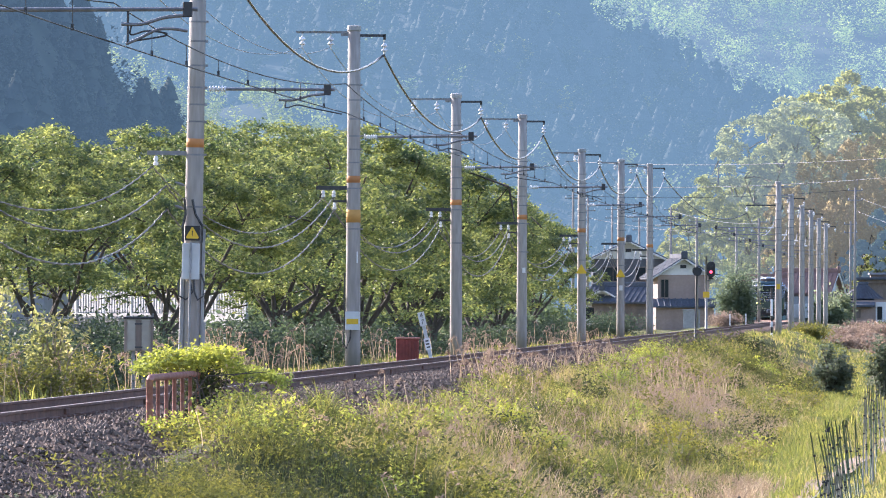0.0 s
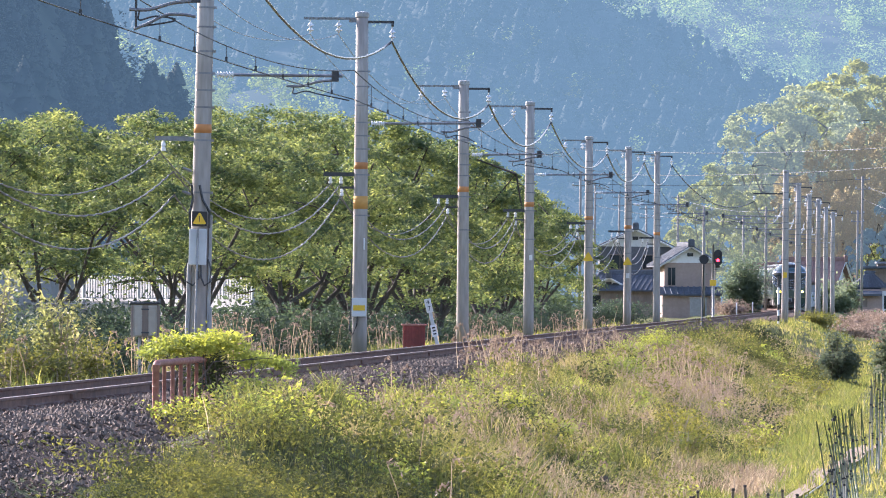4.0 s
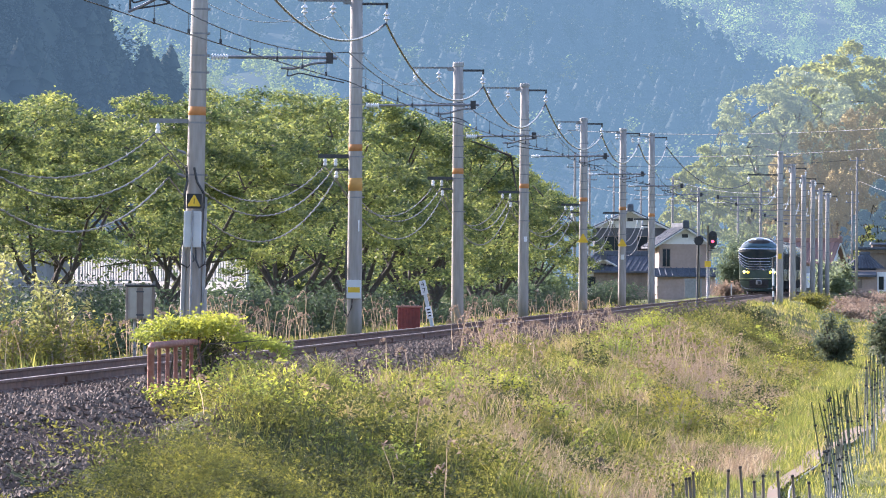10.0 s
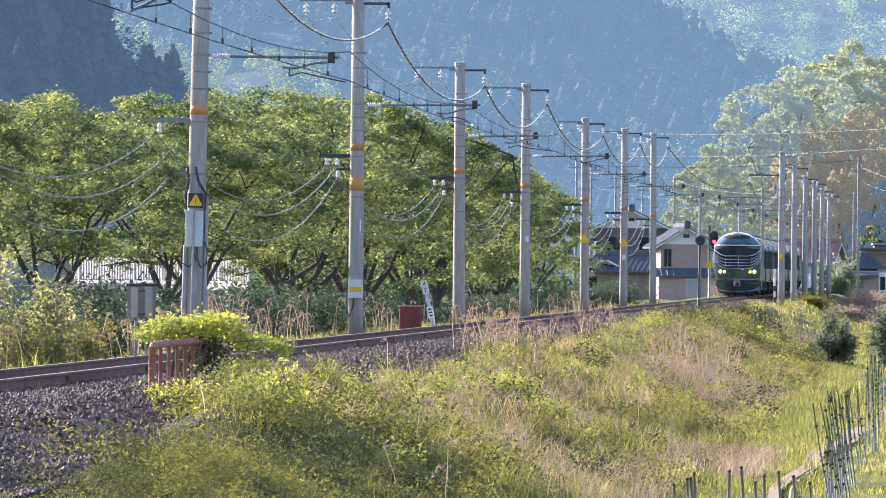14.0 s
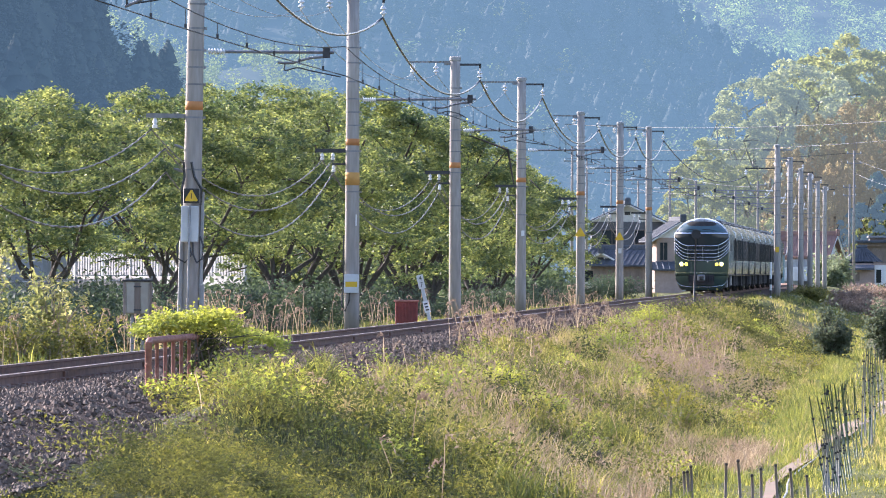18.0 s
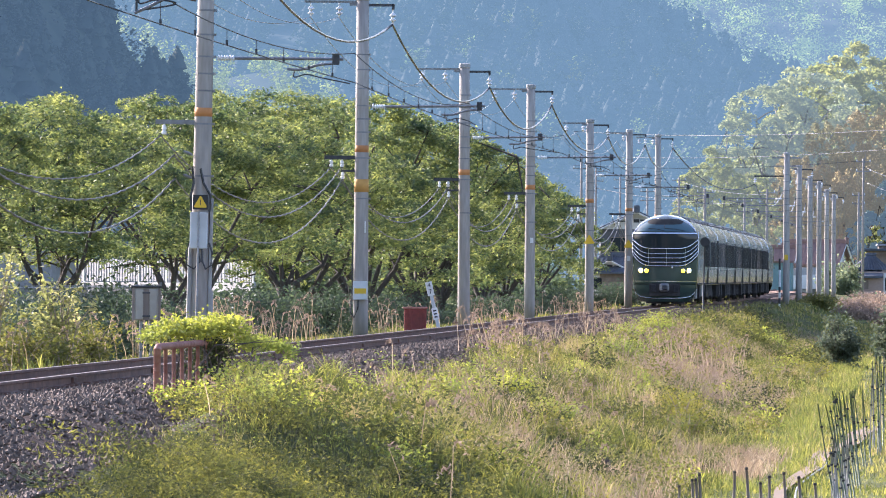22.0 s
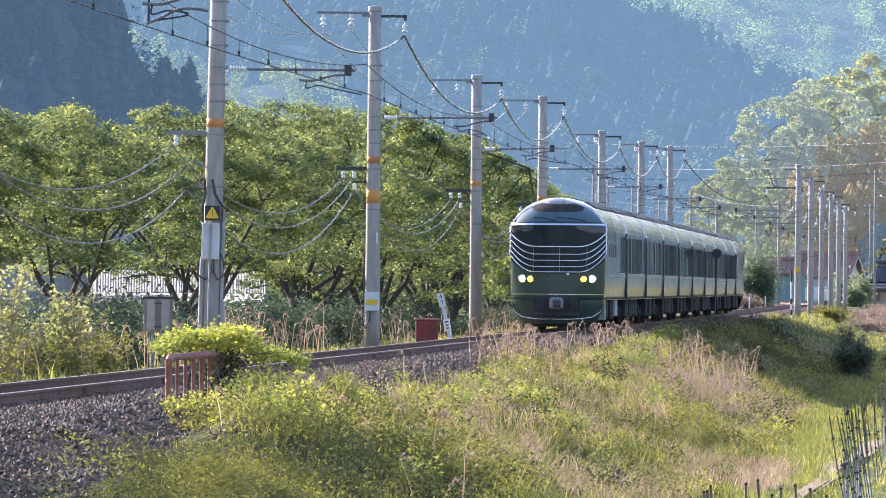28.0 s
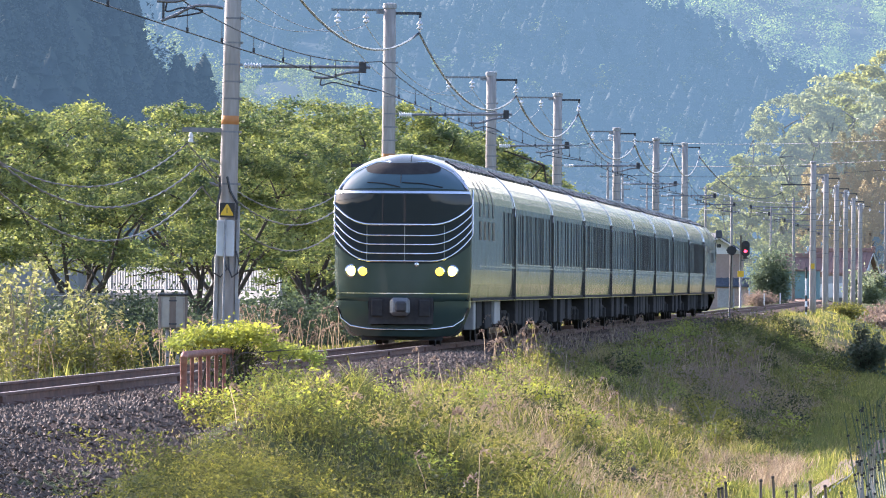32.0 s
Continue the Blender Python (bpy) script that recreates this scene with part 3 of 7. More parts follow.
def leaf_mesh(name, centres, sizes, material, flat=0.5, long=1.5):
    """Loose leaves: pointed four-cornered blades, folded a little along the rib. flat: how far they lie level."""
    n = len(centres)
    nrm = rng.normal(size=(n, 3))
    nrm[:, 2] = np.abs(nrm[:, 2]) + flat * 2
    nrm = unit(nrm)
    a = unit(np.cross(nrm, rng.normal(size=(n, 3))))
    b = np.cross(nrm, a)
    s = np.asarray(sizes).reshape(-1, 1)
    v = np.stack([centres - a * s * long * 0.5, centres + b * s * 0.42 + nrm * s * 0.12, centres + a * s * long * 0.5 - nrm * s * 0.1, centres - b * s * 0.42 + nrm * s * 0.12], 1).reshape(-1, 3)
    f = np.arange(n * 4).reshape(-1, 4)
    return mesh_of(name, v, f, material)


def blade_mesh(name, base, height, width, lean, material):
    """Grass blades: two-piece tapering strips that bend over by lean."""
    n = len(base)
    ang = rng.uniform(0, 2 * math.pi, n)
    side = np.stack([np.cos(ang), np.sin(ang), np.zeros(n)], 1)
    side[:, 1] *= 0.4                                  # most blades show their breadth across the line of sight
    side = unit(side)
    la = rng.uniform(0, 2 * math.pi, n)
    out = np.stack([np.cos(la), np.sin(la), np.zeros(n)], 1) * (lean * height)[:, None]
    up = np.stack([np.zeros(n), np.zeros(n), height], 1)
    w = side * np.asarray(width).reshape(-1, 1) * 0.5
    mid = base + up * 0.55 + out * 0.3
    tip = base + up * (1 - 0.35 * lean[:, None] ** 2) + out
    v = np.stack([base - w, base + w, mid + w * 0.8, mid - w * 0.8, tip], 1).reshape(-1, 3)
    i = np.arange(n)[:, None] * 5
    f = (i + np.array([[0, 1, 2, 3]])).tolist() + (i + np.array([[3, 2, 4]])).tolist()
    return mesh_of(name, v, f, material)


def spread(n, y0, y1, d0, d1, power=1.0, sink=0.03):
    """n points on the ground between two distances and two offsets, denser near y0 for power above 1."""
    y = y0 + (y1 - y0) * rng.random(n) ** power
    d = rng.uniform(d0, d1, n)
    return np.array([beside(a, b, ground_z(a, b) - sink) for a, b in zip(y, d)]), y, d


# ---- ballast, rails and sleepers ----
def bed_z(d):
    """Top of the ballast at the offset d, before the stones."""
    return stepped(abs(d), ((0, -0.17), (1.75, -0.17), (2.1, -0.22), (2.9, -0.55), (3.3, -0.75)))


def build_ballast():
    ys = list(np.arange(50, 240, 1.0)) + list(np.arange(240, 800, 6.0))
    ds = [-3.0, -2.6, -2.1, -1.75, -1.0, 0, 1.0, 1.75, 2.1, 2.35, 2.6, 2.9, 3.3]
    v = [tuple(beside(y, d, bed_z(d) + 0.05 * noise.noise(Vector((y * 0.9, d * 1.3, 3))))) for y in ys for d in ds]
    w = len(ds)
    f = [(i * w + j, i * w + j + 1, (i + 1) * w + j + 1, (i + 1) * w + j) for i in range(len(ys) - 1) for j in range(w - 1)]
    bed = tagged(new("ballast", mesh_of("ballast", v, f, M["ballast"], True)), "bed of grey-brown crushed stone under the rails", "ballast", kind="structure")
    # loose stones: small rough octahedra
    n = 42000
    y = 58 + 290 * rng.random(n) ** 1.9
    d = np.where(rng.random(n) < 0.84, rng.uniform(0.7, np.where(y < 100, 3.6, 3.1)), rng.uniform(-3.3, -0.6, n))
    c = np.array([beside(a, b, max(bed_z(b), ground_z(a, b) if abs(b) > 2.4 else -9) + 0.01) for a, b in zip(y, d)])
    s = rng.uniform(0.018, 0.042, n)[:, None] * (1 + (y[:, None] - 58) / 200)
    k = [np.array(p) for p in ((1, 0, 0), (0, 1, 0), (-1, 0, 0), (0, -1, 0), (0, 0, 0.9), (0, 0, -0.9))]
    v = np.stack([c + s * (p + rng.uniform(-0.35, 0.35, (n, 3))) for p in k], 1).reshape(-1, 3)
    i = np.arange(n)[:, None] * 6
    f = np.concatenate([i + np.array([[a, (a + 1) % 4, 4]]) for a in range(4)] + [i + np.array([[(a + 1) % 4, a, 5]]) for a in range(4)])
    st = new("stones", mesh_of("stones", v, f, M["stone"]))
    st.parent = bed
    tagged(st, kind="stuff")


def build_track():
    track = thing("railway_track", along(100, 0), "single narrow-gauge railway track of rusty steel rails", "railway track")
    inv = track.matrix_basis.inverted()
    half = [(-0.064, -0.153), (0.064, -0.153), (0.064, -0.142), (0.012, -0.122), (0.010, -0.045), (0.033, -0.035), (0.033, -0.006), (0.026, 0.0), (-0.026, 0.0), (-0.033, -0.006), (-0.033, -0.035), (-0.010, -0.045), (-0.012, -0.122), (-0.064, -0.142)]
    for off in (-0.566, 0.566):
        bm = bmesh.new()
        rings = []
        for y in [45, 60, 100, 150, 200, 250, 300, 350, 400, 450, 500, 545, 580, 600, 612, 624, 636, 648, 660, 672, 684, 720, 760, 800]:
            rings.append([bm.verts.new(inv @ beside(y, off + x, z)) for x, z in half])
        for r, q in zip(rings, rings[1:]):
            for k in range(len(half)):
                fc = bm.faces.new((r[k], r[(k + 1) % len(half)], q[(k + 1) % len(half)], q[k]))
                fc.material_index = 1 if k == 7 else 0
        rail = part("rail", bm, (M["rail"], M["railtop"]), track)
        for y in np.arange(62, 240, 12.5 / STEP):
            fp = boxed(-0.028, 0.028, -0.28, 0.28, -0.115, -0.04, bevel=0.008)
            o = part("fishplate", fp, M["rail"], rail)
            o.matrix_basis = inv @ along(y + off, off + (0.022 if off > 0 else -0.022))
    # sleepers: the nearer ones singly, the far ones joined
    one = finish(boxed(-1.0, 1.0, -0.11, 0.11, -0.30, -0.158, bevel=0.012), "sleeper", M["sleeper"])
    clip = finish(boxed(-0.13, 0.13, -0.07, 0.07, -0.158, -0.125, bevel=0.01), "rail_fastening", M["rail"])
    gap = 0.62 / STEP
    for i in range(260):
        o = new("sleeper", one)
        o.parent = track
        o.matrix_basis = inv @ along(56 + i * gap, 0, random.uniform(-0.01, 0.01), random.uniform(-0.6, 0.6))
        for x in (-0.566, 0.566):
            c = new("rail_fastening", clip)
            c.parent = o
            c.location.x = x
    bm = bmesh.new()
    y = 56 + 260 * gap
    while y < 760:
        box(bm, -1.0, 1.0, -0.11, 0.11, -0.30, -0.158, m=inv @ along(y, 0))
        y += gap
    tagged(part("far_sleeper", bm, M["sleeper"], track), kind="stuff")


build_ballast()
build_track()


# ---- concrete poles with brackets, arms and insulators ----
LEFT_POLES = ((102.0, 8.9), (139.0, 8.9), (178.8, 8.7), (218.6, 8.15), (254.7, 8.5), (299.7, 8.25), (338.8, 8.65), (375.7, 9.2))
RIGHT_POLES = ((386.0, 8.4), (424.0, 8.3), (463.0, 8.2), (502.0, 8.4), (540.0, 8.3), (580.0, 8.4))
POLE_D = -3.0


def insulator(bm, top, drop=0.36, r=0.088, m=None):
    """Two porcelain sheds on a short stem hanging from the point top."""
    x, y, z = top
    prof = [(0.02, 0), (0.02, -0.08), (0.03, -0.09), (r, -0.15), (r, -0.17), (0.035, -0.19), (0.03, -0.22), (r, -0.27), (r, -0.29), (0.035, -0.31), (0.02, -drop)]
    turned(bm, [(a, b) for a, b in reversed(prof)], 8, Matrix.Translation((x, y, z)))
    return bm


def ribbed(bm, x0, x1, y, z, r=0.06, n=6):
    """A lying ribbed insulator from x0 to x1."""
    step = (x1 - x0) / n
    m = Matrix.Translation((x0, y, z)) @ Matrix.Rotation(radians(90), 4, "Y")
    prof = [(0.03, 0)]
    for i in range(n):
        s = i * step
        prof += [(0.035, s + 0.1 * step), (r, s + 0.35 * step), (r, s + 0.5 * step), (0.035, s + 0.8 * step)]
    turned(bm, prof + [(0.03, x1 - x0)], 10, m)
    return bm


def catenary_pole(y, height, side=-1, reach=2.95, arm_left=1.4, top_arms=True, low_arm=True, bands=True, lean=0.0):
    """side -1: stands left of the track and reaches to the right."""
    d = POLE_D if side < 0 else 3.9
    p = beside(y, d)
    base = ground_z(y, d) - 0.05
    pole = thing("catenary_pole", along(y, d) @ pose(0, 0, 0, 0, lean, 0), "tall grey concrete overhead-line pole with steel bracket and insulators", "utility pole", "poles along the line")
    s = -side
    r0, r1 = 0.200, 0.162
    rz = lambda z: r0 + (r1 - r0) * z / height
    part("shaft", turned(bmesh.new(), [(rz(z), z) for z in (base, 0.5, 2, 4, 6, height - 0.12)], 20), M["concrete"], pole, smooth=True)
    part("pole_cap", turned(bmesh.new(), [(r1 + 0.006, height - 0.13), (r1 + 0.022, height - 0.11), (r1 + 0.022, height - 0.01), (r1 + 0.01, height + 0.015), (0.05, height + 0.03)], 16), M["boxgrey"], pole)
    if bands:
        part("painted_band", turned(bmesh.new(), [(rz(4.57) + 0.002, 4.57), (rz(4.75) + 0.002, 4.75)], 20), M["orange"], pole, "orange painted band", smooth=True)
    for z in (3.35, 4.42, 5.10, 5.45, 5.80, 6.25, 6.75, 7.15):
        if z < height - 0.7:
            hb = turned(bmesh.new(), [(rz(z) + 0.007, z - 0.018), (rz(z) + 0.007, z + 0.018)], 16)
            box(hb, *sorted((s * rz(z) - s * 0.01, s * rz(z) + s * 0.055)), -0.025, 0.025, z - 0.025, z + 0.025)
            part("hoop", hb, M["steel"], pole)
    # the bracket that holds the wires over the track
    zb = 5.78
    br = part("bracket", tube(bmesh.new(), [(s * (r0 + 0.32), 0, zb), (s * reach, 0, zb + 0.03)], 0.033), M["steel"], pole)
    part("bracket_insulator", ribbed(bmesh.new(), *sorted((s * (r0 + 0.06), s * (r0 + 0.42))), 0, zb, 0.068), M["porcelain"], br, "white ribbed porcelain")
    part("bracket_clamp", boxed(*sorted((s * (reach - 0.22), s * (reach - 0.08))), -0.05, 0.05, zb - 0.09, zb + 0.14, bevel=0.01), M["darksteel"], br)
    arm = [(s * (reach - 0.15), 0, zb - 0.06), (s * (reach - 0.5), 0, zb - 0.1), (s * (reach - 0.85), 0, zb - 0.2), (s * (reach - 1.15), 0, zb - 0.2)]
    part("registration_arm", tube(bmesh.new(), bend(arm), 0.027), M["steel"], br, smooth=True)
    if reach > 3.6 and side < 0:                     # here the arm pushes the wire back towards the pole
        part("push_arm", tube(bmesh.new(), bend([(reach - 0.15, 0, zb - 0.30), (reach - 0.35, 0, zb - 0.27), (reach - 0.6, 0, zb - 0.28), (reach - 0.85, 0, zb - 0.40), (reach - 1.08, 0, zb - 0.50)]), 0.024, 8), M["steel"], br)
        part("drop_bracket", tube(bmesh.new(), [(reach - 1.05, 0, zb), (reach - 1.05, 0, zb - 0.5)], 0.02, 6), M["darksteel"], br)
    ste = [(s * (reach - 1.0), 0, zb - 0.22), (s * (reach - 1.0), 0, zb - 0.36), (s * (reach - 0.75), 0, zb - 0.30), (s * (reach - 0.45), 0, zb - 0.36), (s * 3.0, 0, zb - 0.47)]
    part("steady_arm", tube(bmesh.new(), bend(ste), 0.015, 6), M["darksteel"], br, smooth=True)
    if top_arms:
        zt = height - 0.16
        a = part("top_arm", box(boxed(-arm_left - 0.12, -0.1, -0.03, 0.03, zt - 0.03, zt + 0.03), -0.35, -0.1, -0.03, 0.03, zt - 0.1, zt - 0.032), M["steel"], pole)
        for x in (-arm_left + 0.05, -arm_left + 0.8):
            part("insulator", insulator(bmesh.new(), (x, 0, zt - 0.03)), M["porcelain"], a, "white porcelain insulator")
        b = part("feeder_arm", box(boxed(0.1, 0.84, -0.035, 0.035, zt - 0.12, zt - 0.05), 0.77, 0.84, -0.035, 0.035, zt - 0.2, zt - 0.05), M["darksteel"], pole)
        part("insulator", insulator(bmesh.new(), (0.80, 0, zt - 0.2), 0.40, 0.085), M["porcelain"], b, "white porcelain insulator")
    if low_arm:
        c = part("cable_arm", box(boxed(-0.98, -0.15, -0.04, 0.04, 4.38, 4.48), -0.55, -0.15, -0.03, 0.03, 4.05, 4.11), M["darksteel"], pole)
        for x, z in ((-0.80, 4.38), (-0.52, 4.38), (-0.50, 4.06)):
            part("spool", turned(bmesh.new(), [(0.02, z - 0.20), (0.05, z - 0.19), (0.055, z - 0.14), (0.03, z - 0.12), (0.05, z - 0.09), (0.045, z - 0.05), (0.015, z)], 8, Matrix.Translation((x, 0, 0))), M["porcelain"], c, "white porcelain spool")
    return pole


def triangle_sign(bm, size, m):
    """A triangular plate with rounded corners, upright."""
    pts = []
    for k in range(3):
        a = radians(90 + 120 * k)
        for e in (-6, 6):
            pts.append((size * 0.58 * math.cos(a + radians(e)), size * 0.58 * math.sin(a + radians(e))))
    return solid(bm, pts, 0.008, m)


random.seed(4)
poles = []
for i, (y, h) in enumerate(LEFT_POLES):
    poles.append(catenary_pole(y, h, reach=(4.05, 2.85, 3.25, 2.6, 3.2, 2.75, 3.1, 2.9)[i], lean=(0.3, 1.0, 0.1, -0.1, 0.1, 0.0, 0.15, -0.1)[i], low_arm=i != 1, arm_left=1.42 if i < 5 else 1.1))
for i, (y, h) in enumerate(RIGHT_POLES):
    rp = catenary_pole(y, h, 1, reach=3.7, arm_left=1.0, top_arms=i > 0, low_arm=False, bands=False)
    if i == 0:                                        # here the feeder crosses over to the right
        fa = part("feeder_arm", boxed(-1.85, -0.1, -0.04, 0.04, 7.03, 7.11), M["darksteel"], rp)
        part("insulator", insulator(bmesh.new(), (-1.8, 0, 7.03)), M["porcelain"], fa, "white porcelain insulator")
        part("crossarm", boxed(-0.85, 0.85, -0.05, 0.05, h - 0.32, h - 0.24), M["steel"], rp)
        part("crossarm", boxed(-0.75, 0.75, -0.05, 0.05, h - 0.80, h - 0.72), M["steel"], rp)
        part("warning_plate", boxed(-0.1, 0.1, -0.24, -0.21, 2.3, 2.6), M["yellow"], rp, "yellow plate")

# what is fixed to single poles: switch gear and warning plate, notice plates
p = poles[1]
part("cable_box", boxed(-0.20, 0.16, -0.33, -0.20, 1.86, 2.60, bevel=0.015), M["grey"], p, "pale grey steel cable box")
part("conduit", tube(bmesh.new(), [(-0.02, -0.36, -0.3), (-0.02, -0.36, 2.62)], 0.022), M["steel"], p)
part("conduit", tube(bmesh.new(), [(-0.21, -0.12, -0.4), (-0.19, -0.12, 1.9)], 0.05), M["boxgrey"], p)
part("conduit", box(boxed(0.19, 0.25, -0.1, 0.0, -0.4, 2.9), 0.22, 0.29, -0.12, -0.02, 0.2, 1.0, bevel=0.01), M["boxgrey"], p)
for sx in (-1, 1):
    loop = [(sx * 0.2, -0.28, 1.98), (sx * 0.27, -0.3, 1.78), (sx * 0.25, -0.3, 1.52), (sx * 0.12 + 0.02, -0.3, 1.44), (sx * 0.02 + 0.05, -0.3, 1.60), (sx * 0.05, -0.28, 1.9)]
    part("cable_loop", tube(bmesh.new(), loop, 0.022, 6), M["cable"], p, "black hanging cable loop")
    rise = [(sx * 0.19, -0.22, 2.62), (sx * 0.20, -0.22, 2.95), (sx * 0.10 - 0.05, -0.20, 3.2), (sx * 0.08 - 0.1, -0.2, 3.5)]
    part("cable_riser", tube(bmesh.new(), rise, 0.028, 6), M["cable"], p)
la = part("cable_arm", boxed(-0.98, -0.15, -0.04, 0.04, 4.40, 4.49), M["steel"], p)
part("spool", turned(bmesh.new(), [(0.02, 4.18), (0.05, 4.19), (0.055, 4.24), (0.03, 4.27), (0.05, 4.30), (0.045, 4.34), (0.015, 4.40)], 8, Matrix.Translation((-0.80, 0, 0))), M["porcelain"], la, "white porcelain spool")
sign = part("sign_plate", boxed(-0.155, 0.155, -0.245, -0.225, 2.66, 2.96, bevel=0.004), M["black"], p, "black plate under a yellow warning triangle")
part("warning_triangle", triangle_sign(bmesh.new(), 0.25, Matrix.Translation((0, -0.257, 2.785))), M["yellow"], sign, "yellow triangle")
part("mark", boxed(-0.008, 0.008, -0.263, -0.258, 2.75, 2.86), M["black"], sign)
for z in (3.78, 3.30):
    part("dead_end_clamp", turned(bmesh.new(), [(0.018, 0), (0.032, 0.04), (0.032, 0.12), (0.018, 0.2)], 8, pose(-0.2, -0.05, z, 0, -70, 0)), M["steel"], p)
p = poles[2]
part("notice_box", boxed(-0.19, 0.19, -0.30, -0.17, 0.68, 1.17, bevel=0.01), M["grey"], p, "grey steel box on the pole")
part("notice", boxed(-0.15, 0.16, -0.309, -0.3015, 0.84, 0.98), M["yellow"], p, "yellow notice strip")
part("painted_patch", turned(bmesh.new(), [(0.1895, 3.52), (0.1885, 3.86)], 20), M["ochre"], p, "orange painted patch", smooth=True)
part("ground_cable", tube(bmesh.new(), [(-0.22, -0.1, 2.2), (-0.22, -0.1, 0.9), (-0.26, -0.16, 0.35), (-0.16, -0.24, 0.20), (-0.06, -0.25, 0.45), (-0.04, -0.25, 0.72)], 0.022, 6), M["cable"], p)
part("plate", boxed(0.10, 0.13, -0.2, -0.17, 2.45, 2.75), M["white"], p)
part("plate", boxed(0.02, 0.14, -0.215, -0.195, 2.56, 2.76), M["white"], poles[4])
for q in (poles[5], poles[6]):
    part("warning_triangle", triangle_sign(bmesh.new(), 0.42, Matrix.Translation((0.0, -0.225, 2.9))), M["yellow"], q, "yellow triangular warning plate")
part("plate", boxed(-0.07, 0.1, -0.225, -0.20, 2.1, 2.35), M["white"], poles[6])


# ---- wires ----
def sagging(a, b, sag, n=14):
    a, b = Vector(a), Vector(b)
    return [a.lerp(b, i / n) - Vector((0, 0, sag * 4 * (i / n) * (1 - i / n))) for i in range(n + 1)]


def wire_thing(name, spans, radius, material, label, sides=5, twist=False):
    """One line of wire in several spans."""
    w = thing(name, Matrix(), label, "wire", "wires of the line")
    for a, b, sag in spans:
        pts = sagging(a, b, sag)
        bm = tube(bmesh.new(), pts, radius, sides)
        if twist:                                     # a lashing that winds round the bearer
            fine = sagging(a, b, sag, 150)
            tube(bm, [q + Vector((math.cos(k * 1.3), 0, math.sin(k * 1.3))) * radius * 1.25 for k, q in enumerate(fine)], radius * 1.0, 4)
        part("span", bm, material, w, smooth=True)
    return w


def zt(i):
    return LEFT_POLES[i][1] - 0.16


def spans_left(dx, zf, sag, first=0, last=7):
    out = []
    for i in range(first, last):
        (y0, _), (y1, _) = LEFT_POLES[i], LEFT_POLES[i + 1]
        out.append((beside(y0, POLE_D + dx, zf(i)), beside(y1, POLE_D + dx, zf(i + 1)), sag))
    return out


wire_thing("feeder_cable", spans_left(0.80, lambda i: zt(i) - 0.60, 1.10), 0.030, M["cable"], "thick dark feeder cable sagging from pole to pole")
hang = [beside(LEFT_POLES[7][0], POLE_D + 0.8, zt(7) - 0.6), beside(386, 2.1, 6.62), beside(424, 2.9, 6.7), beside(463, 2.9, 6.7), beside(502, 2.9, 6.8), beside(540, 2.9, 6.8)]
wire_thing("feeder_cable", [(a, b, 1.1) for a, b in zip(hang, hang[1:])], 0.030, M["cable"], "thick dark feeder cable crossing to the poles on the bank")
wire_thing("high_voltage_wire", spans_left(-1.37, lambda i: zt(i) - 0.4, 0.8), 0.010, M["wire"], "thin bare wire on the pole tops")
wire_thing("high_voltage_wire", spans_left(-0.62, lambda i: zt(i) - 0.4, 0.8), 0.010, M["wire"], "thin bare wire on the pole tops")
wire_thing("signal_cable", spans_left(-0.80, lambda i: 4.18, 1.15), 0.011, M["bearer"], "grey signal cable lashed to its bearer wire", twist=True)
wire_thing("signal_cable", spans_left(-0.52, lambda i: 4.18 if i != 1 else 3.78, 1.3), 0.0125, M["bearer"], "grey signal cable lashed to its bearer wire", twist=True)
wire_thing("signal_cable", spans_left(-0.50, lambda i: 3.86 if i != 1 else 3.30, 1.5), 0.0125, M["bearer"], "grey signal cable lashed to its bearer wire", twist=True)
stations = [y for y, _ in LEFT_POLES] + [424.0, 463.0, 502.0, 540.0, 580.0, 620.0]
stations = [59.0] + stations
zig = [0.18 * (-1) ** i for i in range(len(stations))]
mess = wire_thing("messenger_wire", [(beside(a, z0, 5.88), beside(b, z1, 5.88), 0.38) for a, b, z0, z1 in zip(stations, stations[1:], zig, zig[1:])], 0.011, M["darksteel"], "dark messenger wire over the track")
cont = wire_thing("contact_wire", [(beside(a, z0, 5.28), beside(b, z1, 5.28), 0.03) for a, b, z0, z1 in zip(stations, stations[1:], zig, zig[1:])], 0.012, M["darksteel"], "dark contact wire over the track")
for a, b, z0, z1 in list(zip(stations, stations[1:], zig, zig[1:]))[:8]:
    n = 8
    for k in range(1, n):
        t = k / n
        top, low = beside(a, z0, 5.88).lerp(beside(b, z1, 5.88), t), beside(a, z0, 5.28).lerp(beside(b, z1, 5.28), t)
        top.z -= 0.38 * 4 * t * (1 - t)
        bm = tube(bmesh.new(), [top, low], 0.006, 4)
        box(bm, low.x - 0.02, low.x + 0.02, low.y - 0.05, low.y + 0.05, low.z - 0.03, low.z + 0.06)
        part("dropper", bm, M["darksteel"], cont)


# ---- the train: ten cars, green with bright trim ----
CAR = 20.5
HALF = 1.45
ROOF = 4.05


def half_width(z):
    """Half the body's width at the height z: a slight tuck below, straight sides, a rounded roof."""
    if z <= 2.9:
        return HALF - 0.05 * max(0.0, (1.6 - z) / 0.7) ** 2
    e = min(1.0, (z - 2.9) / (ROOF - 2.9))
    return HALF * (1 - e ** 2.2) ** (1 / 2.0)


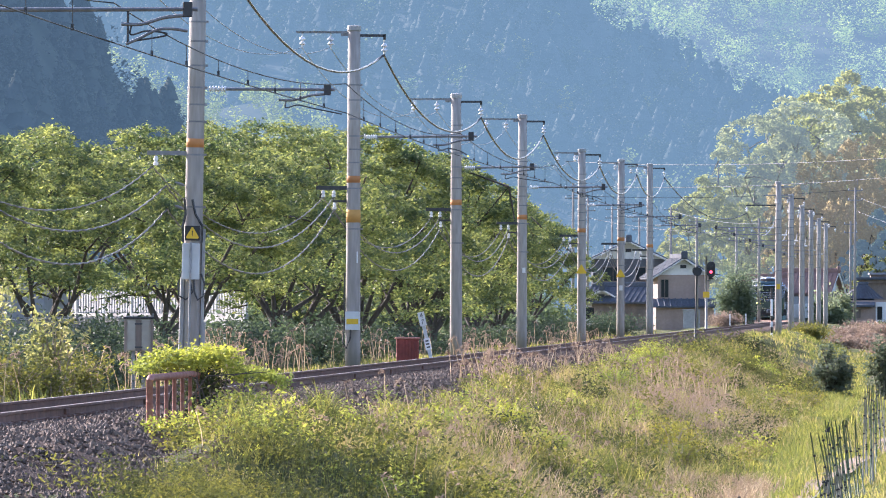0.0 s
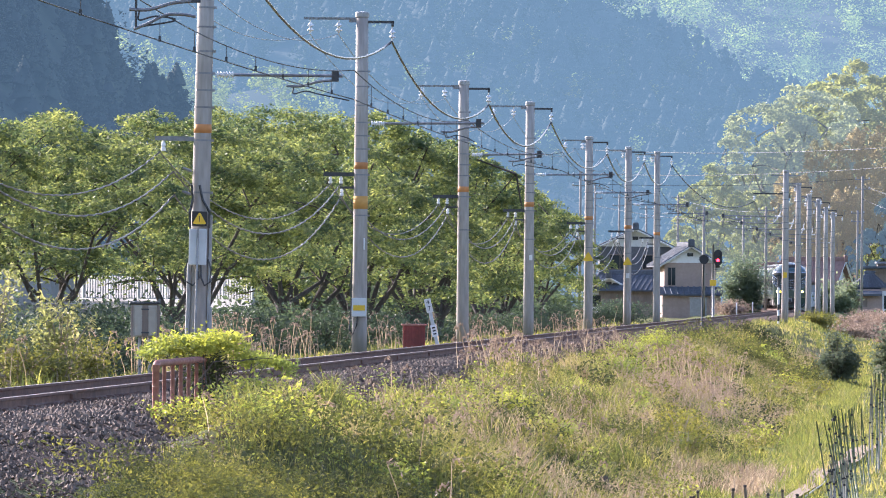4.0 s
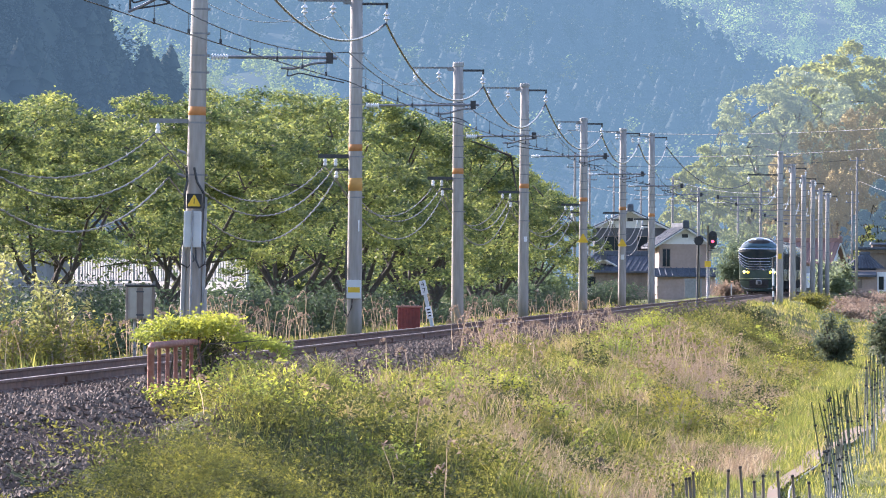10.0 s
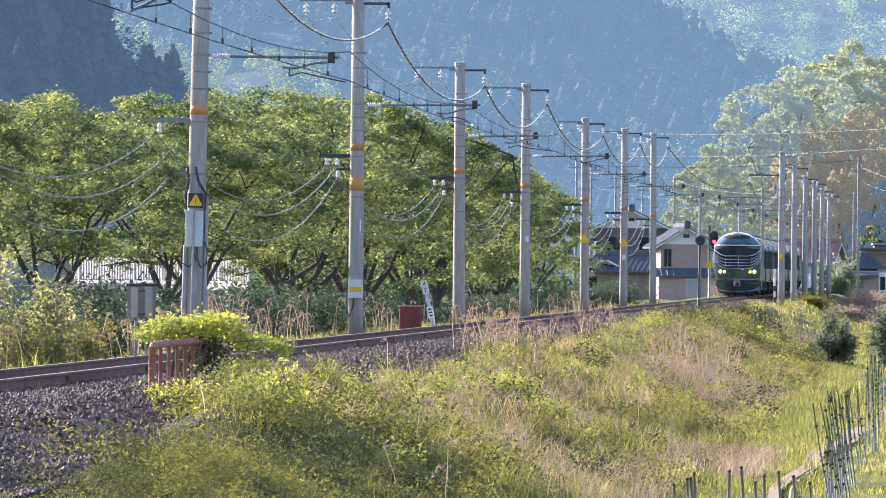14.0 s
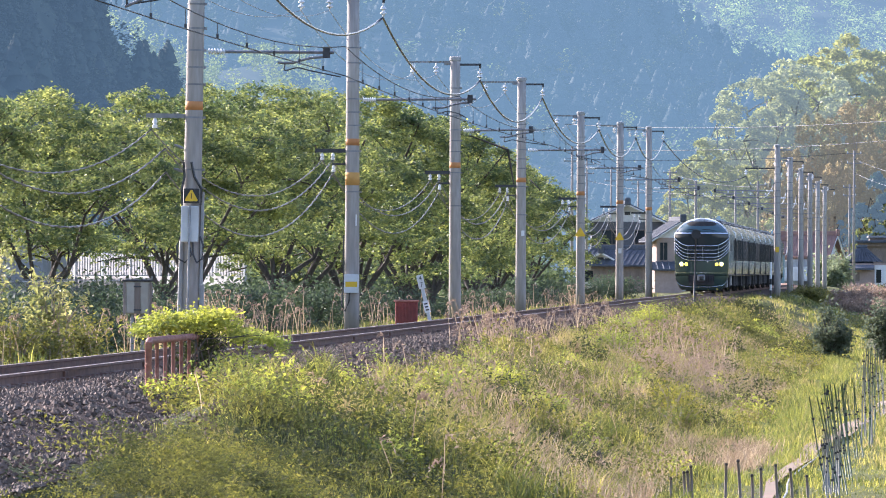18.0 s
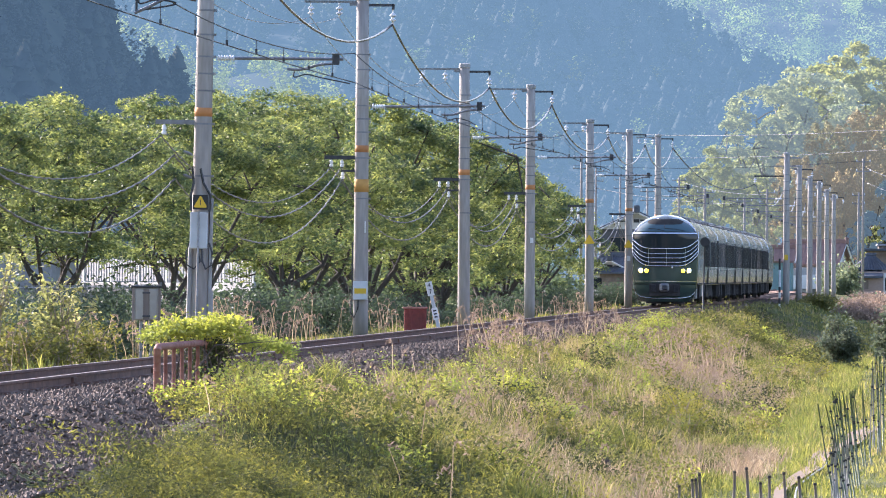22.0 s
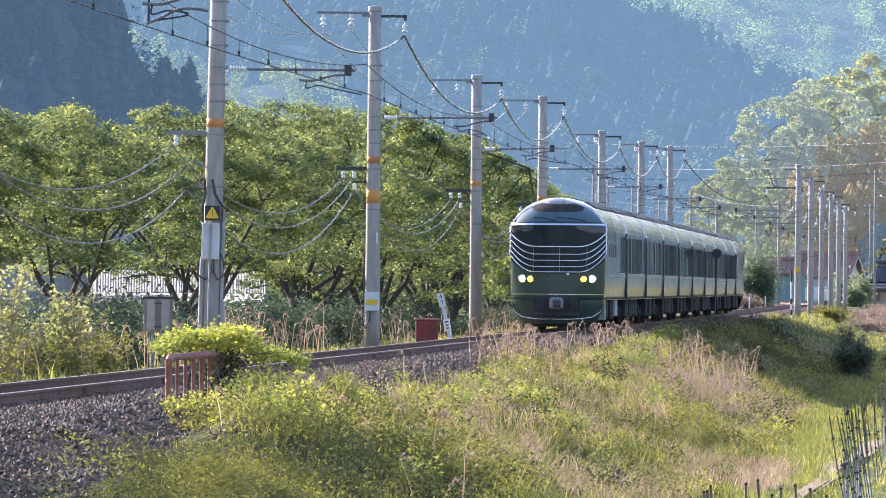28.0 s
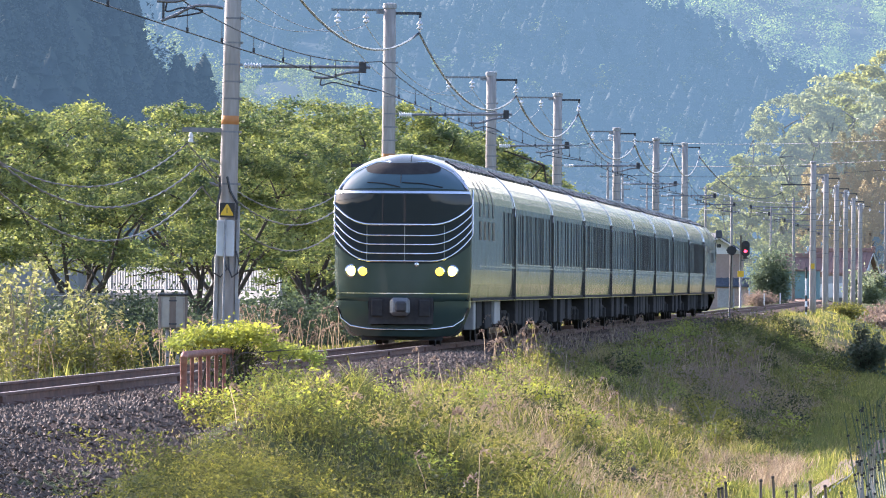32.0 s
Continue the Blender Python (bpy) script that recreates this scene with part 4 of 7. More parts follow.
def setback(t, z):
    """How far the nose lies behind its foremost line at the lateral place t (-1 to 1) and the height z."""
    s = 0.75 * abs(t) ** 3.2
    if z > 2.3:
        s += 0.0 if z < 3.2 else 0.35 * (z - 3.2) + 1.3 * (1 - math.sqrt(max(0.0, 1 - ((z - 3.2) / 0.86) ** 2)))
    if z < 1.0:
        s += 0.25 * ((1.0 - z) / 0.8) ** 2
    return s


def nose(t, z, out=0.0):
    """A point of the nose, in the space of the front car: x lateral, y backwards along the car, z up."""
    return Vector((t * half_width(z) * (1 + out * 0.4), setback(t, z) - out, z + (out if z > 3.9 else 0)))


def nose_patch(t0, t1, z0, z1, out, nt=24, nz=8, low=None, up=None):
    """A patch of the nose, raised by out. low and up shape its lower and upper edges as functions of t."""
    bm = bmesh.new()
    g = []
    for i in range(nt + 1):
        t = t0 + (t1 - t0) * i / nt
        a, b = (low(t) if low else z0), (up(t) if up else z1)
        g.append([bm.verts.new(nose(t, a + (b - a) * j / nz, out)) for j in range(nz + 1)])
    for i in range(nt):
        for j in range(nz):
            bm.faces.new((g[i][j], g[i + 1][j], g[i + 1][j + 1], g[i][j + 1]))
    return bm


HEIGHTS = [0.92, 1.05, 1.3, 1.6, 1.9, 2.2, 2.5, 2.8, 2.9, 3.05, 3.2, 3.35, 3.5, 3.62, 3.74, 3.84, 3.92, 3.98, 4.02, 4.045]


def shell(length, front):
    """The body: sides and roof, with the nose in front or a flat end."""
    bm = bmesh.new()
    def edge(t, z):
        return nose(t, z) if front else Vector((t * half_width(z), 0.25, z))
    nt = 28 if front else 6
    grid = [[bm.verts.new(edge(-1 + 2 * i / nt, z)) for i in range(nt + 1)] for z in HEIGHTS]
    for a, b in zip(grid, grid[1:]):
        for i in range(nt):
            bm.faces.new((a[i], a[i + 1], b[i + 1], b[i]))
    back = [[bm.verts.new((t * half_width(z), length - 0.25, z)) for t in (-1, 1)] for z in HEIGHTS]
    for j in range(len(HEIGHTS) - 1):
        a, b = grid[j], grid[j + 1]
        bm.faces.new((a[nt], back[j][1], back[j + 1][1], b[nt]))
        bm.faces.new((back[j][0], a[0], b[0], back[j + 1][0]))
        bm.faces.new((back[j][1], back[j][0], back[j + 1][0], back[j + 1][1]))
    bm.faces.new([grid[-1][i] for i in range(nt + 1)] + [back[-1][1], back[-1][0]])
    bm.faces.new([back[0][0], back[0][1]] + [grid[0][i] for i in range(nt, -1, -1)])
    return bm


def side_pane(y0, y1, z0, z1, side, out=0.006, thick=0.02):
    bm = bmesh.new()
    zs = [z0 + (z1 - z0) * k / 4 for k in range(5)]
    for k in range(4):
        a, b = half_width(zs[k]) + out, half_width(zs[k + 1]) + out
        q = [bm.verts.new((side * x, y, z)) for x, y, z in ((a, y0, zs[k]), (a, y1, zs[k]), (b, y1, zs[k + 1]), (b, y0, zs[k + 1]))]
        bm.faces.new(q if side > 0 else q[::-1])
    return bm


def hoop(y, width, out=0.012, z0=1.0):
    """A band over roof and sides."""
    bm = bmesh.new()
    zs = [z0 + (2.9 - z0) * k / 3 for k in range(4)] + HEIGHTS[9:]
    ring = [(half_width(z) + out, z) for z in zs] + [(0, ROOF + out)]
    ring = ring + [(-x, z) for x, z in ring[-2::-1]]
    a = [bm.verts.new((x, y, z)) for x, z in ring]
    b = [bm.verts.new((x, y + width, z)) for x, z in ring]
    for k in range(len(ring) - 1):
        bm.faces.new((a[k], b[k], b[k + 1], a[k + 1]))
    return bm


def bogie(y, parent):
    bg = part("bogie", box(boxed(-1.05, -0.9, y - 1.6, y + 1.6, 0.45, 0.68, bevel=0.03), 0.9, 1.05, y - 1.6, y + 1.6, 0.45, 0.68, bevel=0.03), M["under"], parent)
    for dy in (-1.05, 1.05):
        w = bmesh.new()
        for x in (-0.56, 0.56):
            turned(w, [(0.46, -0.07), (0.46, -0.045), (0.43, -0.04), (0.43, 0.06), (0.2, 0.07)], 18, Matrix.Translation((x, y + dy, 0.43)) @ Matrix.Rotation(radians(90 if x < 0 else -90), 4, "Y"))
        tube(w, [(-0.6, y + dy, 0.43), (0.6, y + dy, 0.43)], 0.08)
        part("wheelset", w, M["under"], bg)
        for x in (-0.98, 0.98):
            part("axle_box", boxed(x - 0.14, x + 0.14, y + dy - 0.17, y + dy + 0.17, 0.3, 0.62, bevel=0.03), M["under"], bg)


def dress_car(car, seed, first, windows):
    """Windows, trim, roof gear and underfloor gear of one car."""
    r = random.Random(seed)
    for side in (-1, 1):
        y = first
        while y < CAR - 1.2:
            w = r.choice(windows)
            if y + w > CAR - 0.9:
                break
            pane = part("window", side_pane(y, y + w, 1.78, 2.92, side), M["glassdark"], car)
            for yy, proud in ((y - 0.05, 0.008), (y + w, 0.017)):
                part("window_post", boxed(*sorted((side * (HALF - 0.01), side * (HALF + proud))), yy, yy + 0.05, 1.76, 2.93, bevel=0.005), M["black"], pane, "black raised window post")
            # chrome strip added for the white glints beside the panes
            part("window_edge", boxed(*sorted((side * (HALF - 0.01), side * (HALF + 0.012))), y + w + 0.10, y + w + 0.13, 1.80, 2.90), M["chrome"], pane, "bright strip for the glint beside a window")
            part("window_sill", boxed(*sorted((side * (HALF - 0.01), side * (HALF + 0.02))), y - 0.05, y + w + 0.05, 1.735, 1.765), M["chrome"], pane, "bright sill strip")
            y += w + r.choice((0.6, 0.9, 1.3))
        part("waist_trim", boxed(*sorted((side * (HALF - 0.01), side * (HALF + 0.014))), min(first - 0.5, 4.5), CAR - 0.28, 1.66, 1.70), M["chrome"], car, "bright waist strip")
        # solid dark strip drawn as the shadow line at the sill
        part("sill_shadow_gap", boxed(*sorted((side * (HALF - 0.08), side * (HALF - 0.02))), min(first - 0.5, 1.6), CAR - 0.28, 0.94, 1.0), M["under"], car)
        y = 4.6
        while y < CAR - 4.6:                          # boxes under the floor
            w = r.uniform(0.8, 2.0)
            pale = r.random() < 0.09
            part("equipment_box", boxed(*sorted((side * 0.75, side * r.uniform(1.22, 1.34))), y, y + w, r.uniform(0.28, 0.4), 0.93, bevel=0.02), M["boxgrey"] if pale else M["under"], car)
            y += w + r.uniform(0.12, 0.4)
        for yy in (CAR - 1.2, CAR - 0.42):
            part("door_seal", boxed(*sorted((side * (HALF - 0.01), side * (HALF + 0.014))), yy, yy + 0.05, 1.0, 3.05), M["black"], car)
        part("end_post", boxed(*sorted((side * (HALF - 0.03), side * (HALF + 0.03))), CAR - 0.25, CAR - 0.17, 0.95, 3.05), M["black"], car)
    part("roof_gutter", boxed(-1.44, -1.40, min(first - 0.5, 3.5), CAR - 0.27, 2.98, 3.02), M["under"], car)
    part("roof_gutter", boxed(1.40, 1.44, min(first - 0.5, 3.5), CAR - 0.27, 2.98, 3.02), M["under"], car)
    arc = [Vector((half_width(z) + 0.012, CAR - 0.40, z)) for z in [2.86, 2.95] + HEIGHTS[9:]] + [Vector((0, CAR - 0.40, ROOF + 0.012))]
    arc += [Vector((-q.x, q.y, q.z)) for q in reversed(arc[:-1])]
    part("end_hoop", tube(bmesh.new(), arc, 0.012, 8), M["chrome"], car, "bright hoop at the car's end", smooth=True)
    y = 3.6 if first > 2 else 1.6
    while y < CAR - 1.6:
        w = r.uniform(1.0, 2.0)
        part("roof_cover", boxed(-0.50, 0.50, y, y + w, 3.92, ROOF + r.uniform(0.008, 0.025), bevel=0.03), M["roofgrey"], car)
        for sd in (-1, 1):                            # black slots lie flush on the roof's shoulders
            z0, z1 = (max(z for z in HEIGHTS if half_width(z) >= q) for q in (1.0, 0.66))
            x0, x1 = half_width(z0), half_width(z1)
            tilt = math.degrees(math.atan2(z1 - z0, x0 - x1))
            part("vent_slot", boxed(-0.17, 0.17, 0.1, w * 0.72, -0.01, 0.03, m=pose(sd * (x0 + x1) / 2, y, (z0 + z1) / 2 + 0.012, 0, sd * tilt, 0)), M["black"], car)
        y += w + r.uniform(0.15, 0.5)
    bogie(3.0, car)
    bogie(CAR - 3.0, car)
    part("underframe", boxed(-0.9, 0.9, 1.2 if first > 2 else 0.3, CAR - 0.3, 0.55, 0.93), M["under"], car)
    part("gangway", boxed(-0.7, 0.7, CAR - 0.26, CAR + 0.26, 0.9, 3.3, bevel=0.04), M["under"], car)


def end_car(name, label):
    car = thing(name, Matrix(), label, "train car", "cars of the train")
    part("body", shell(CAR, True), M["green"], car, "dark green metallic body with rounded nose", smooth=False)
    body = car.children[0]
    for pl in body.data.polygons:
        pl.use_smooth = pl.index < 19 * 28
    up = lambda t: 3.84 - 0.40 * max(0.0, (abs(t) - 0.6) / 0.4) ** 2
    scr = part("windscreen", nose_patch(-0.93, 0.93, 3.3, 3.8, 0.012, 28, 8, lambda t: 3.31 - 0.03 * t * t, up), M["screen"], car, "sloping tinted windscreen", smooth=True)
    part("sun_visor", nose_patch(-0.80, 0.80, 3.60, 3.8, 0.018, 24, 4, lambda t: 3.60 + 0.04 * (t / 0.8) ** 2 + 0.14 * (t / 0.80) ** 8, lambda t: up(t) + 0.006), M["under"], scr, "black sun shade along the top edge", smooth=True)
    for t0, t1 in ((-0.55, -0.02), (0.0, 0.62)):
        part("wiper", tube(bmesh.new(), [nose(t0, 3.43, 0.04), nose((t0 + t1) / 2, 3.41, 0.04), nose(t1, 3.33, 0.04)], 0.012, 5), M["black"], scr)
    part("wiper_arm", tube(bmesh.new(), [nose(-0.02, 3.62, 0.03), nose(-0.02, 3.42, 0.04)], 0.008, 4), M["black"], scr)
    for t in (-1, 1):
        rim = [nose(t * k, up(k) + 0.035, 0.014) for k in (0.35, 0.5, 0.62, 0.70, 0.78, 0.85, 0.91)] + [nose(t * 0.955, 3.42, 0.014), nose(t * 0.97, 3.28, 0.014)]
        part("screen_rim", tube(bmesh.new(), rim, [0.008, 0.014, 0.02, 0.026, 0.03, 0.032, 0.034, 0.034, 0.03], 6), M["chrome"], scr, smooth=True)
    # a chrome strip stands for the sky's glare along the ledge
    part("brow_trim", nose_patch(-1, 1, 3.20, 3.25, 0.02, 28, 2), M["chrome"], car, "bright band for sky glare on the ledge below the windscreen", smooth=True)
    low = lambda t: 2.54 + 0.42 * max(0.0, (abs(t) - 0.45) / 0.55) ** 2
    obs = part("lounge_window", nose_patch(-0.995, 0.995, 2.5, 3.18, 0.010, 32, 8, low, lambda t: 3.185), M["glassdark"], car, "wide dark lounge window", smooth=True)
    part("bar_field", nose_patch(-0.985, 0.985, 1.7, 2.53, 0.006, 32, 6, lambda t: 1.72 + 0.42 * max(0.0, (abs(t) - 0.4) / 0.6) ** 2, lambda t: low(t) - 0.01), M["glassdark"], car, "dark glazing behind the bars", smooth=True)
    for zc, rise, r in ((2.54, 0.42, 0.026), (2.31, 0.47, 0.020), (2.12, 0.50, 0.020), (1.93, 0.53, 0.020), (1.77, 0.54, 0.022)):
        pts = []
        for k in range(37):
            t = -1 + 2 * k / 36
            pts.append(nose(t, zc + rise * max(0.0, (abs(t) - 0.42) / 0.58) ** 2.2, 0.02))
        part("trim_bar", tube(bmesh.new(), pts, r, 6), M["chrome"], car, "bright curved bar across the nose", smooth=True)
        for sd in (-1, 1):                            # the bars run on round the corner and up to the roof
            z0 = zc + rise
            tail = [nose(sd, z0, 0.02)] + [Vector((sd * (half_width(min(3.0, z0 + q * 0.5)) + 0.012), nose(1, z0).y + q * 0.5, z0 + q * 0.45)) for q in (0.3, 0.7)]
            part("trim_tail", tube(bmesh.new(), tail, r * 0.8, 6), M["chrome"], car, smooth=True)
    for t in (-0.5, 0.05, 0.62):
        part("glazing_bar", tube(bmesh.new(), [nose(t, 1.78, 0.012), nose(t, 2.52, 0.012)], 0.008, 4), M["roofgrey"], car)
    for x in (-1.06, 1.06):
        t = x / HALF
        lamp = part("headlight", turned(bmesh.new(), [(0.02, 0), (0.13, 0.0), (0.14, 0.05), (0.11, 0.07)], 14, Matrix.Translation((x, setback(t, 1.56) + 0.03, 1.56)) @ Matrix.Rotation(radians(90), 4, "X")), M["chrome"], car)
        # lens is wider than the lamp itself, to take in its glare
        part("lens", turned(bmesh.new(), [(0.105, 0.071), (0.085, 0.09), (0.03, 0.10)], 14, lamp.matrix_basis @ Matrix.Translation((x, setback(t, 1.56) + 0.03, 1.56)) @ Matrix.Rotation(radians(90), 4, "X")), M["lampwhite"], lamp, "white lit headlight")
        x2 = x * 0.765
        t2 = x2 / HALF
        m2 = Matrix.Translation((x2, setback(t2, 1.55) + 0.03, 1.55)) @ Matrix.Rotation(radians(90), 4, "X")
        fog = part("fog_light", turned(bmesh.new(), [(0.02, 0), (0.105, 0.0), (0.115, 0.05), (0.09, 0.07)], 14, m2), M["chrome"], car)
        # amber lens enlarged by its glare as well
        part("lens", turned(bmesh.new(), [(0.088, 0.071), (0.07, 0.086), (0.03, 0.093)], 14, m2), M["lampyellow"], fog, "amber lit lamp")
    part("emblem", turned(bmesh.new(), [(0.035, 0), (0.045, 0.02), (0.02, 0.03)], 10, Matrix.Translation((0.33, -0.005, 1.70)) @ Matrix.Rotation(radians(90), 4, "X")), M["chrome"], car)
    part("lower_trim", nose_patch(-1, 1, 1.08, 1.10, 0.014, 24, 2), M["chrome"], car, "thin bright line above the skirt", smooth=True)
    # skirt with its coupler bay
    bm = bmesh.new()
    zs = [0.18, 0.26, 0.42, 0.6, 0.8, 0.93]
    wid = lambda z: 1.08 + 0.32 * min(1.0, ((z - 0.18) / 0.6)) ** 0.6
    g = [[bm.verts.new((t * wid(z), 0.02 + 0.62 * abs(t) ** 3 + 0.22 * ((0.93 - z) / 0.75) ** 2, z)) for t in [-1 + 2 * i / 24 for i in range(25)]] for z in zs]
    for a, b in zip(g, g[1:]):
        for i in range(24):
            t = -1 + 2 * (i + 0.5) / 24
            if abs(t) < 0.48 and a[0].co.z > 0.4:
                continue
            bm.faces.new((a[i], a[i + 1], b[i + 1], b[i]))
    for sd, i in ((-1, 0), (1, 24)):
        for a, b in zip(g, g[1:]):
            c0, c1 = bm.verts.new((a[i].co.x, 1.5, a[i].co.z)), bm.verts.new((b[i].co.x, 1.5, b[i].co.z))
            bm.faces.new((a[i], c0, c1, b[i]) if sd > 0 else (c0, a[i], b[i], c1))
    part("skirt", bm, M["green"], car, "dark green front skirt", smooth=True)
    sw = [(sgn * wid(z) * q, 0.0 + 0.62 * q ** 3 + 0.22 * ((0.93 - z) / 0.75) ** 2 - 0.012, z) for sgn, z, q in ((-1, 0.80, 1.0), (-1, 0.55, 0.98), (-1, 0.40, 0.86), (-1, 0.345, 0.6), (-1, 0.33, 0.3))]
    sw = sw + [(-x, y, z) for x, y, z in reversed(sw)]
    part("skirt_trim", tube(bmesh.new(), sw, 0.022, 6), M["chrome"], car, "bright curved line on the skirt", smooth=True)
    # dark block fills the opening in place of the recess's shade
    part("coupler_bay", boxed(-0.68, 0.68, 0.0, 1.1, 0.44, 1.0), M["under"], car, "dark block in the coupler opening, for the shade of the recess")
    cp = part("coupler", boxed(-0.22, 0.2, -0.30, 0.1, 0.62, 1.0, bevel=0.07), M["steel"], car, "grey coupler head")
    part("coupler_knuckle", boxed(-0.10, 0.14, -0.40, -0.29, 0.70, 0.92, bevel=0.04), M["darksteel"], cp)
    for x in (-0.5, 0.5):
        part("coupler_side_plate", boxed(x - 0.12, x + 0.12, -0.06, 0.01, 0.6, 0.96, bevel=0.02), M["under"], car)
    part("snow_plough", boxed(-0.85, 0.85, 0.5, 0.9, 0.10, 0.2), M["under"], car)
    for k in range(4):                                # stripes on the roof shoulder and grilles behind the cab
        part("shoulder_stripe", hoop(4.0 + 1.9 * k, 0.30, 0.012, 2.75), M["black"], car)
        for sd in (-1, 1):
            part("grille", boxed(*sorted((sd * (HALF - 0.01), sd * (HALF + 0.008))), 4.0 + 1.9 * k, 4.8 + 1.9 * k, 2.25, 2.65), M["black"], car)
    dress_car(car, 11, 14.6, (0.5, 0.62))
    return car


def middle_car(seed, windows):
    car = thing("train_car", Matrix(), "dark green sleeping car with tall tinted windows and bright trim", "train car", "cars of the train")
    part("body", shell(CAR, False), M["green"], car)
    part("end_hoop", hoop(0.26, 0.06), M["chrome"], car)
    for sd in (-1, 1):
        part("end_seam", boxed(*sorted((sd * (HALF - 0.04), sd * (HALF + 0.006))), 0.25, 0.31, 0.95, 3.0), M["black"], car)
    dress_car(car, seed, 1.6, windows)
    return car


first_car = end_car("front_train_car", "dark green streamlined front car with lit headlights and bright curved bars")
cars = [first_car]
kinds = [middle_car(21, (0.6, 0.6, 1.3)), middle_car(22, (0.9, 1.3)), middle_car(23, (0.42, 0.5))]
cars += kinds
for k in range(5):
    cars.append(copy_thing(kinds[(k + 1) % 3], Matrix()))
tail_car = copy_thing(first_car, Matrix())
tail_car.name = "rear_train_car"
tagged(tail_car, "dark green streamlined rear car with bright trim")
cars.append(tail_car)

# seconds and the station of the train's nose
RUN = ((0, 651), (1.5, 630), (3, 608.5), (4, 593), (5.5, 569), (6.5, 553.5), (8, 530.5), (9, 515), (10, 499.5), (11, 484), (12, 468.5), (13, 453), (14, 437), (16, 405), (17, 389), (18, 373), (19, 356.8),
       (20, 340.6), (21, 324.5), (22, 308.3), (23, 292), (24, 275.7), (25, 259.6), (26, 243.6), (27, 227.7), (28, 211.9), (29, 195.8), (30, 179.5), (31, 163.1), (32, 146.5))


def car_pose(y, back, turned_round=False):
    """A car whose front stands back metres behind the nose."""
    y0, y1 = y + back / STEP, y + (back + CAR) / STEP
    a, b = beside(y0, 0), beside(y1, 0)
    if turned_round:
        a, b = b, a
    yaw = math.degrees(math.atan2(-(b - a).x, (b - a).y))
    return pose(a.x, a.y, 0, 0, 0, yaw)


for car in cars:
    car.scale = (1.025, 1.0, 1.025)


def motions():
    for i, car in enumerate(cars):
        walk(car, [(t, car_pose(y, i * CAR, i == len(cars) - 1)) for t, y in RUN])


# ---- hills behind the valley: a far backdrop of woods ----
def at_view(bearing, dist):
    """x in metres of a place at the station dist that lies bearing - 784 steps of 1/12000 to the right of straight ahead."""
    return (bearing - 784) / 12000 * dist


class Hill:
    """A wooded hillside that rises from foot to a ridge whose line is given as (x, height)."""

    def __init__(self, foot, top, ridge, rough=3.0, seed=0):
        self.foot, self.top, self.ridge, self.rough, self.seed = foot * STEP, top * STEP, ridge, rough, seed

    def z(self, x, y):
        k = min(1.0, max(0.0, (y - self.foot) / (self.top - self.foot)))
        h = stepped(x, self.ridge)
        p = Vector((x / 60, y / 60, self.seed))
        return -2 + (h + 2) * (k ** 1.15) + self.rough * k * (noise.noise(p) + 0.4 * noise.noise(p * 3)) * min(1, h / 20)

    def sheet(self, name, material, label, x0, x1):
        nx, ny = 60, 24
        v = [(x0 + (x1 - x0) * i / nx, self.foot + (self.top - self.foot) * j / ny, 0) for j in range(ny + 1) for i in range(nx + 1)]
        v = [(a, b, self.z(a, b) - 1) for a, b, _ in v]
        f = [(j * (nx + 1) + i, j * (nx + 1) + i + 1, (j + 1) * (nx + 1) + i + 1, (j + 1) * (nx + 1) + i) for j in range(ny) for i in range(nx)]
        tagged(new(name, mesh_of(name, v, f, material, True)), label, "hill", kind="structure")


def conifers(name, spots, material, label, height=(9, 13), girth=0.2, sprays=10, leaf=1.0, tiers=4):
    """Cedars: pointed crowns of ragged skirts with loose sprays, joined into one wood."""
    n, k = len(spots), 9
    base, h = np.array(spots), rng.uniform(*height, n)
    vs, fs, at = [], [], 0
    for q in range(tiers):
        f0, f1 = q / tiers, min(1.0, (q + 1.8) / tiers)
        r = h * girth * (1 - f0) ** 0.7 * rng.uniform(0.8, 1.15, n)
        a = rng.uniform(0, 6.28, (n, 1)) + np.arange(k) * 2 * math.pi / k
        rr = r[:, None] * rng.uniform(0.6, 1.1, (n, k))
        ring = np.stack([base[:, :1] + rr * np.cos(a), base[:, 1:2] + rr * np.sin(a), base[:, 2:] + h[:, None] * f0 + rng.uniform(-0.4, 0.3, (n, k))], 2)
        tip = np.concatenate([base[:, :2] + rng.normal(size=(n, 2)) * 0.1, (base[:, 2] + h * f1)[:, None]], 1)[:, None, :]
        vs.append(np.concatenate([tip, ring], 1).reshape(-1, 3))
        i = at + np.arange(n)[:, None] * (k + 1)
        fs += [np.concatenate([i, i + 1 + j, i + 1 + (j + 1) % k], 1) for j in range(k)]
        at += n * (k + 1)
    o = tagged(new(name, mesh_of(name, np.concatenate(vs), np.concatenate(fs), material, True)), label, "woods", kind="stuff")
    if sprays:
        f = rng.random(n * sprays)
        bb, hh = np.repeat(base, sprays, 0), np.repeat(h, sprays)
        r, a = hh * girth * (1 - f) ** 0.7 * rng.uniform(0.7, 1.05, n * sprays), rng.uniform(0, 6.28, n * sprays)
        c = bb + np.stack([r * np.cos(a), r * np.sin(a), hh * (0.05 + 0.9 * f)], 1)
        p = new("spray", leaf_mesh("spray", c, rng.uniform(0.6, 1.2, len(c)) * leaf, material, 0.2, 1.3))
        p.parent = o
        tagged(p, kind="stuff")
    return o


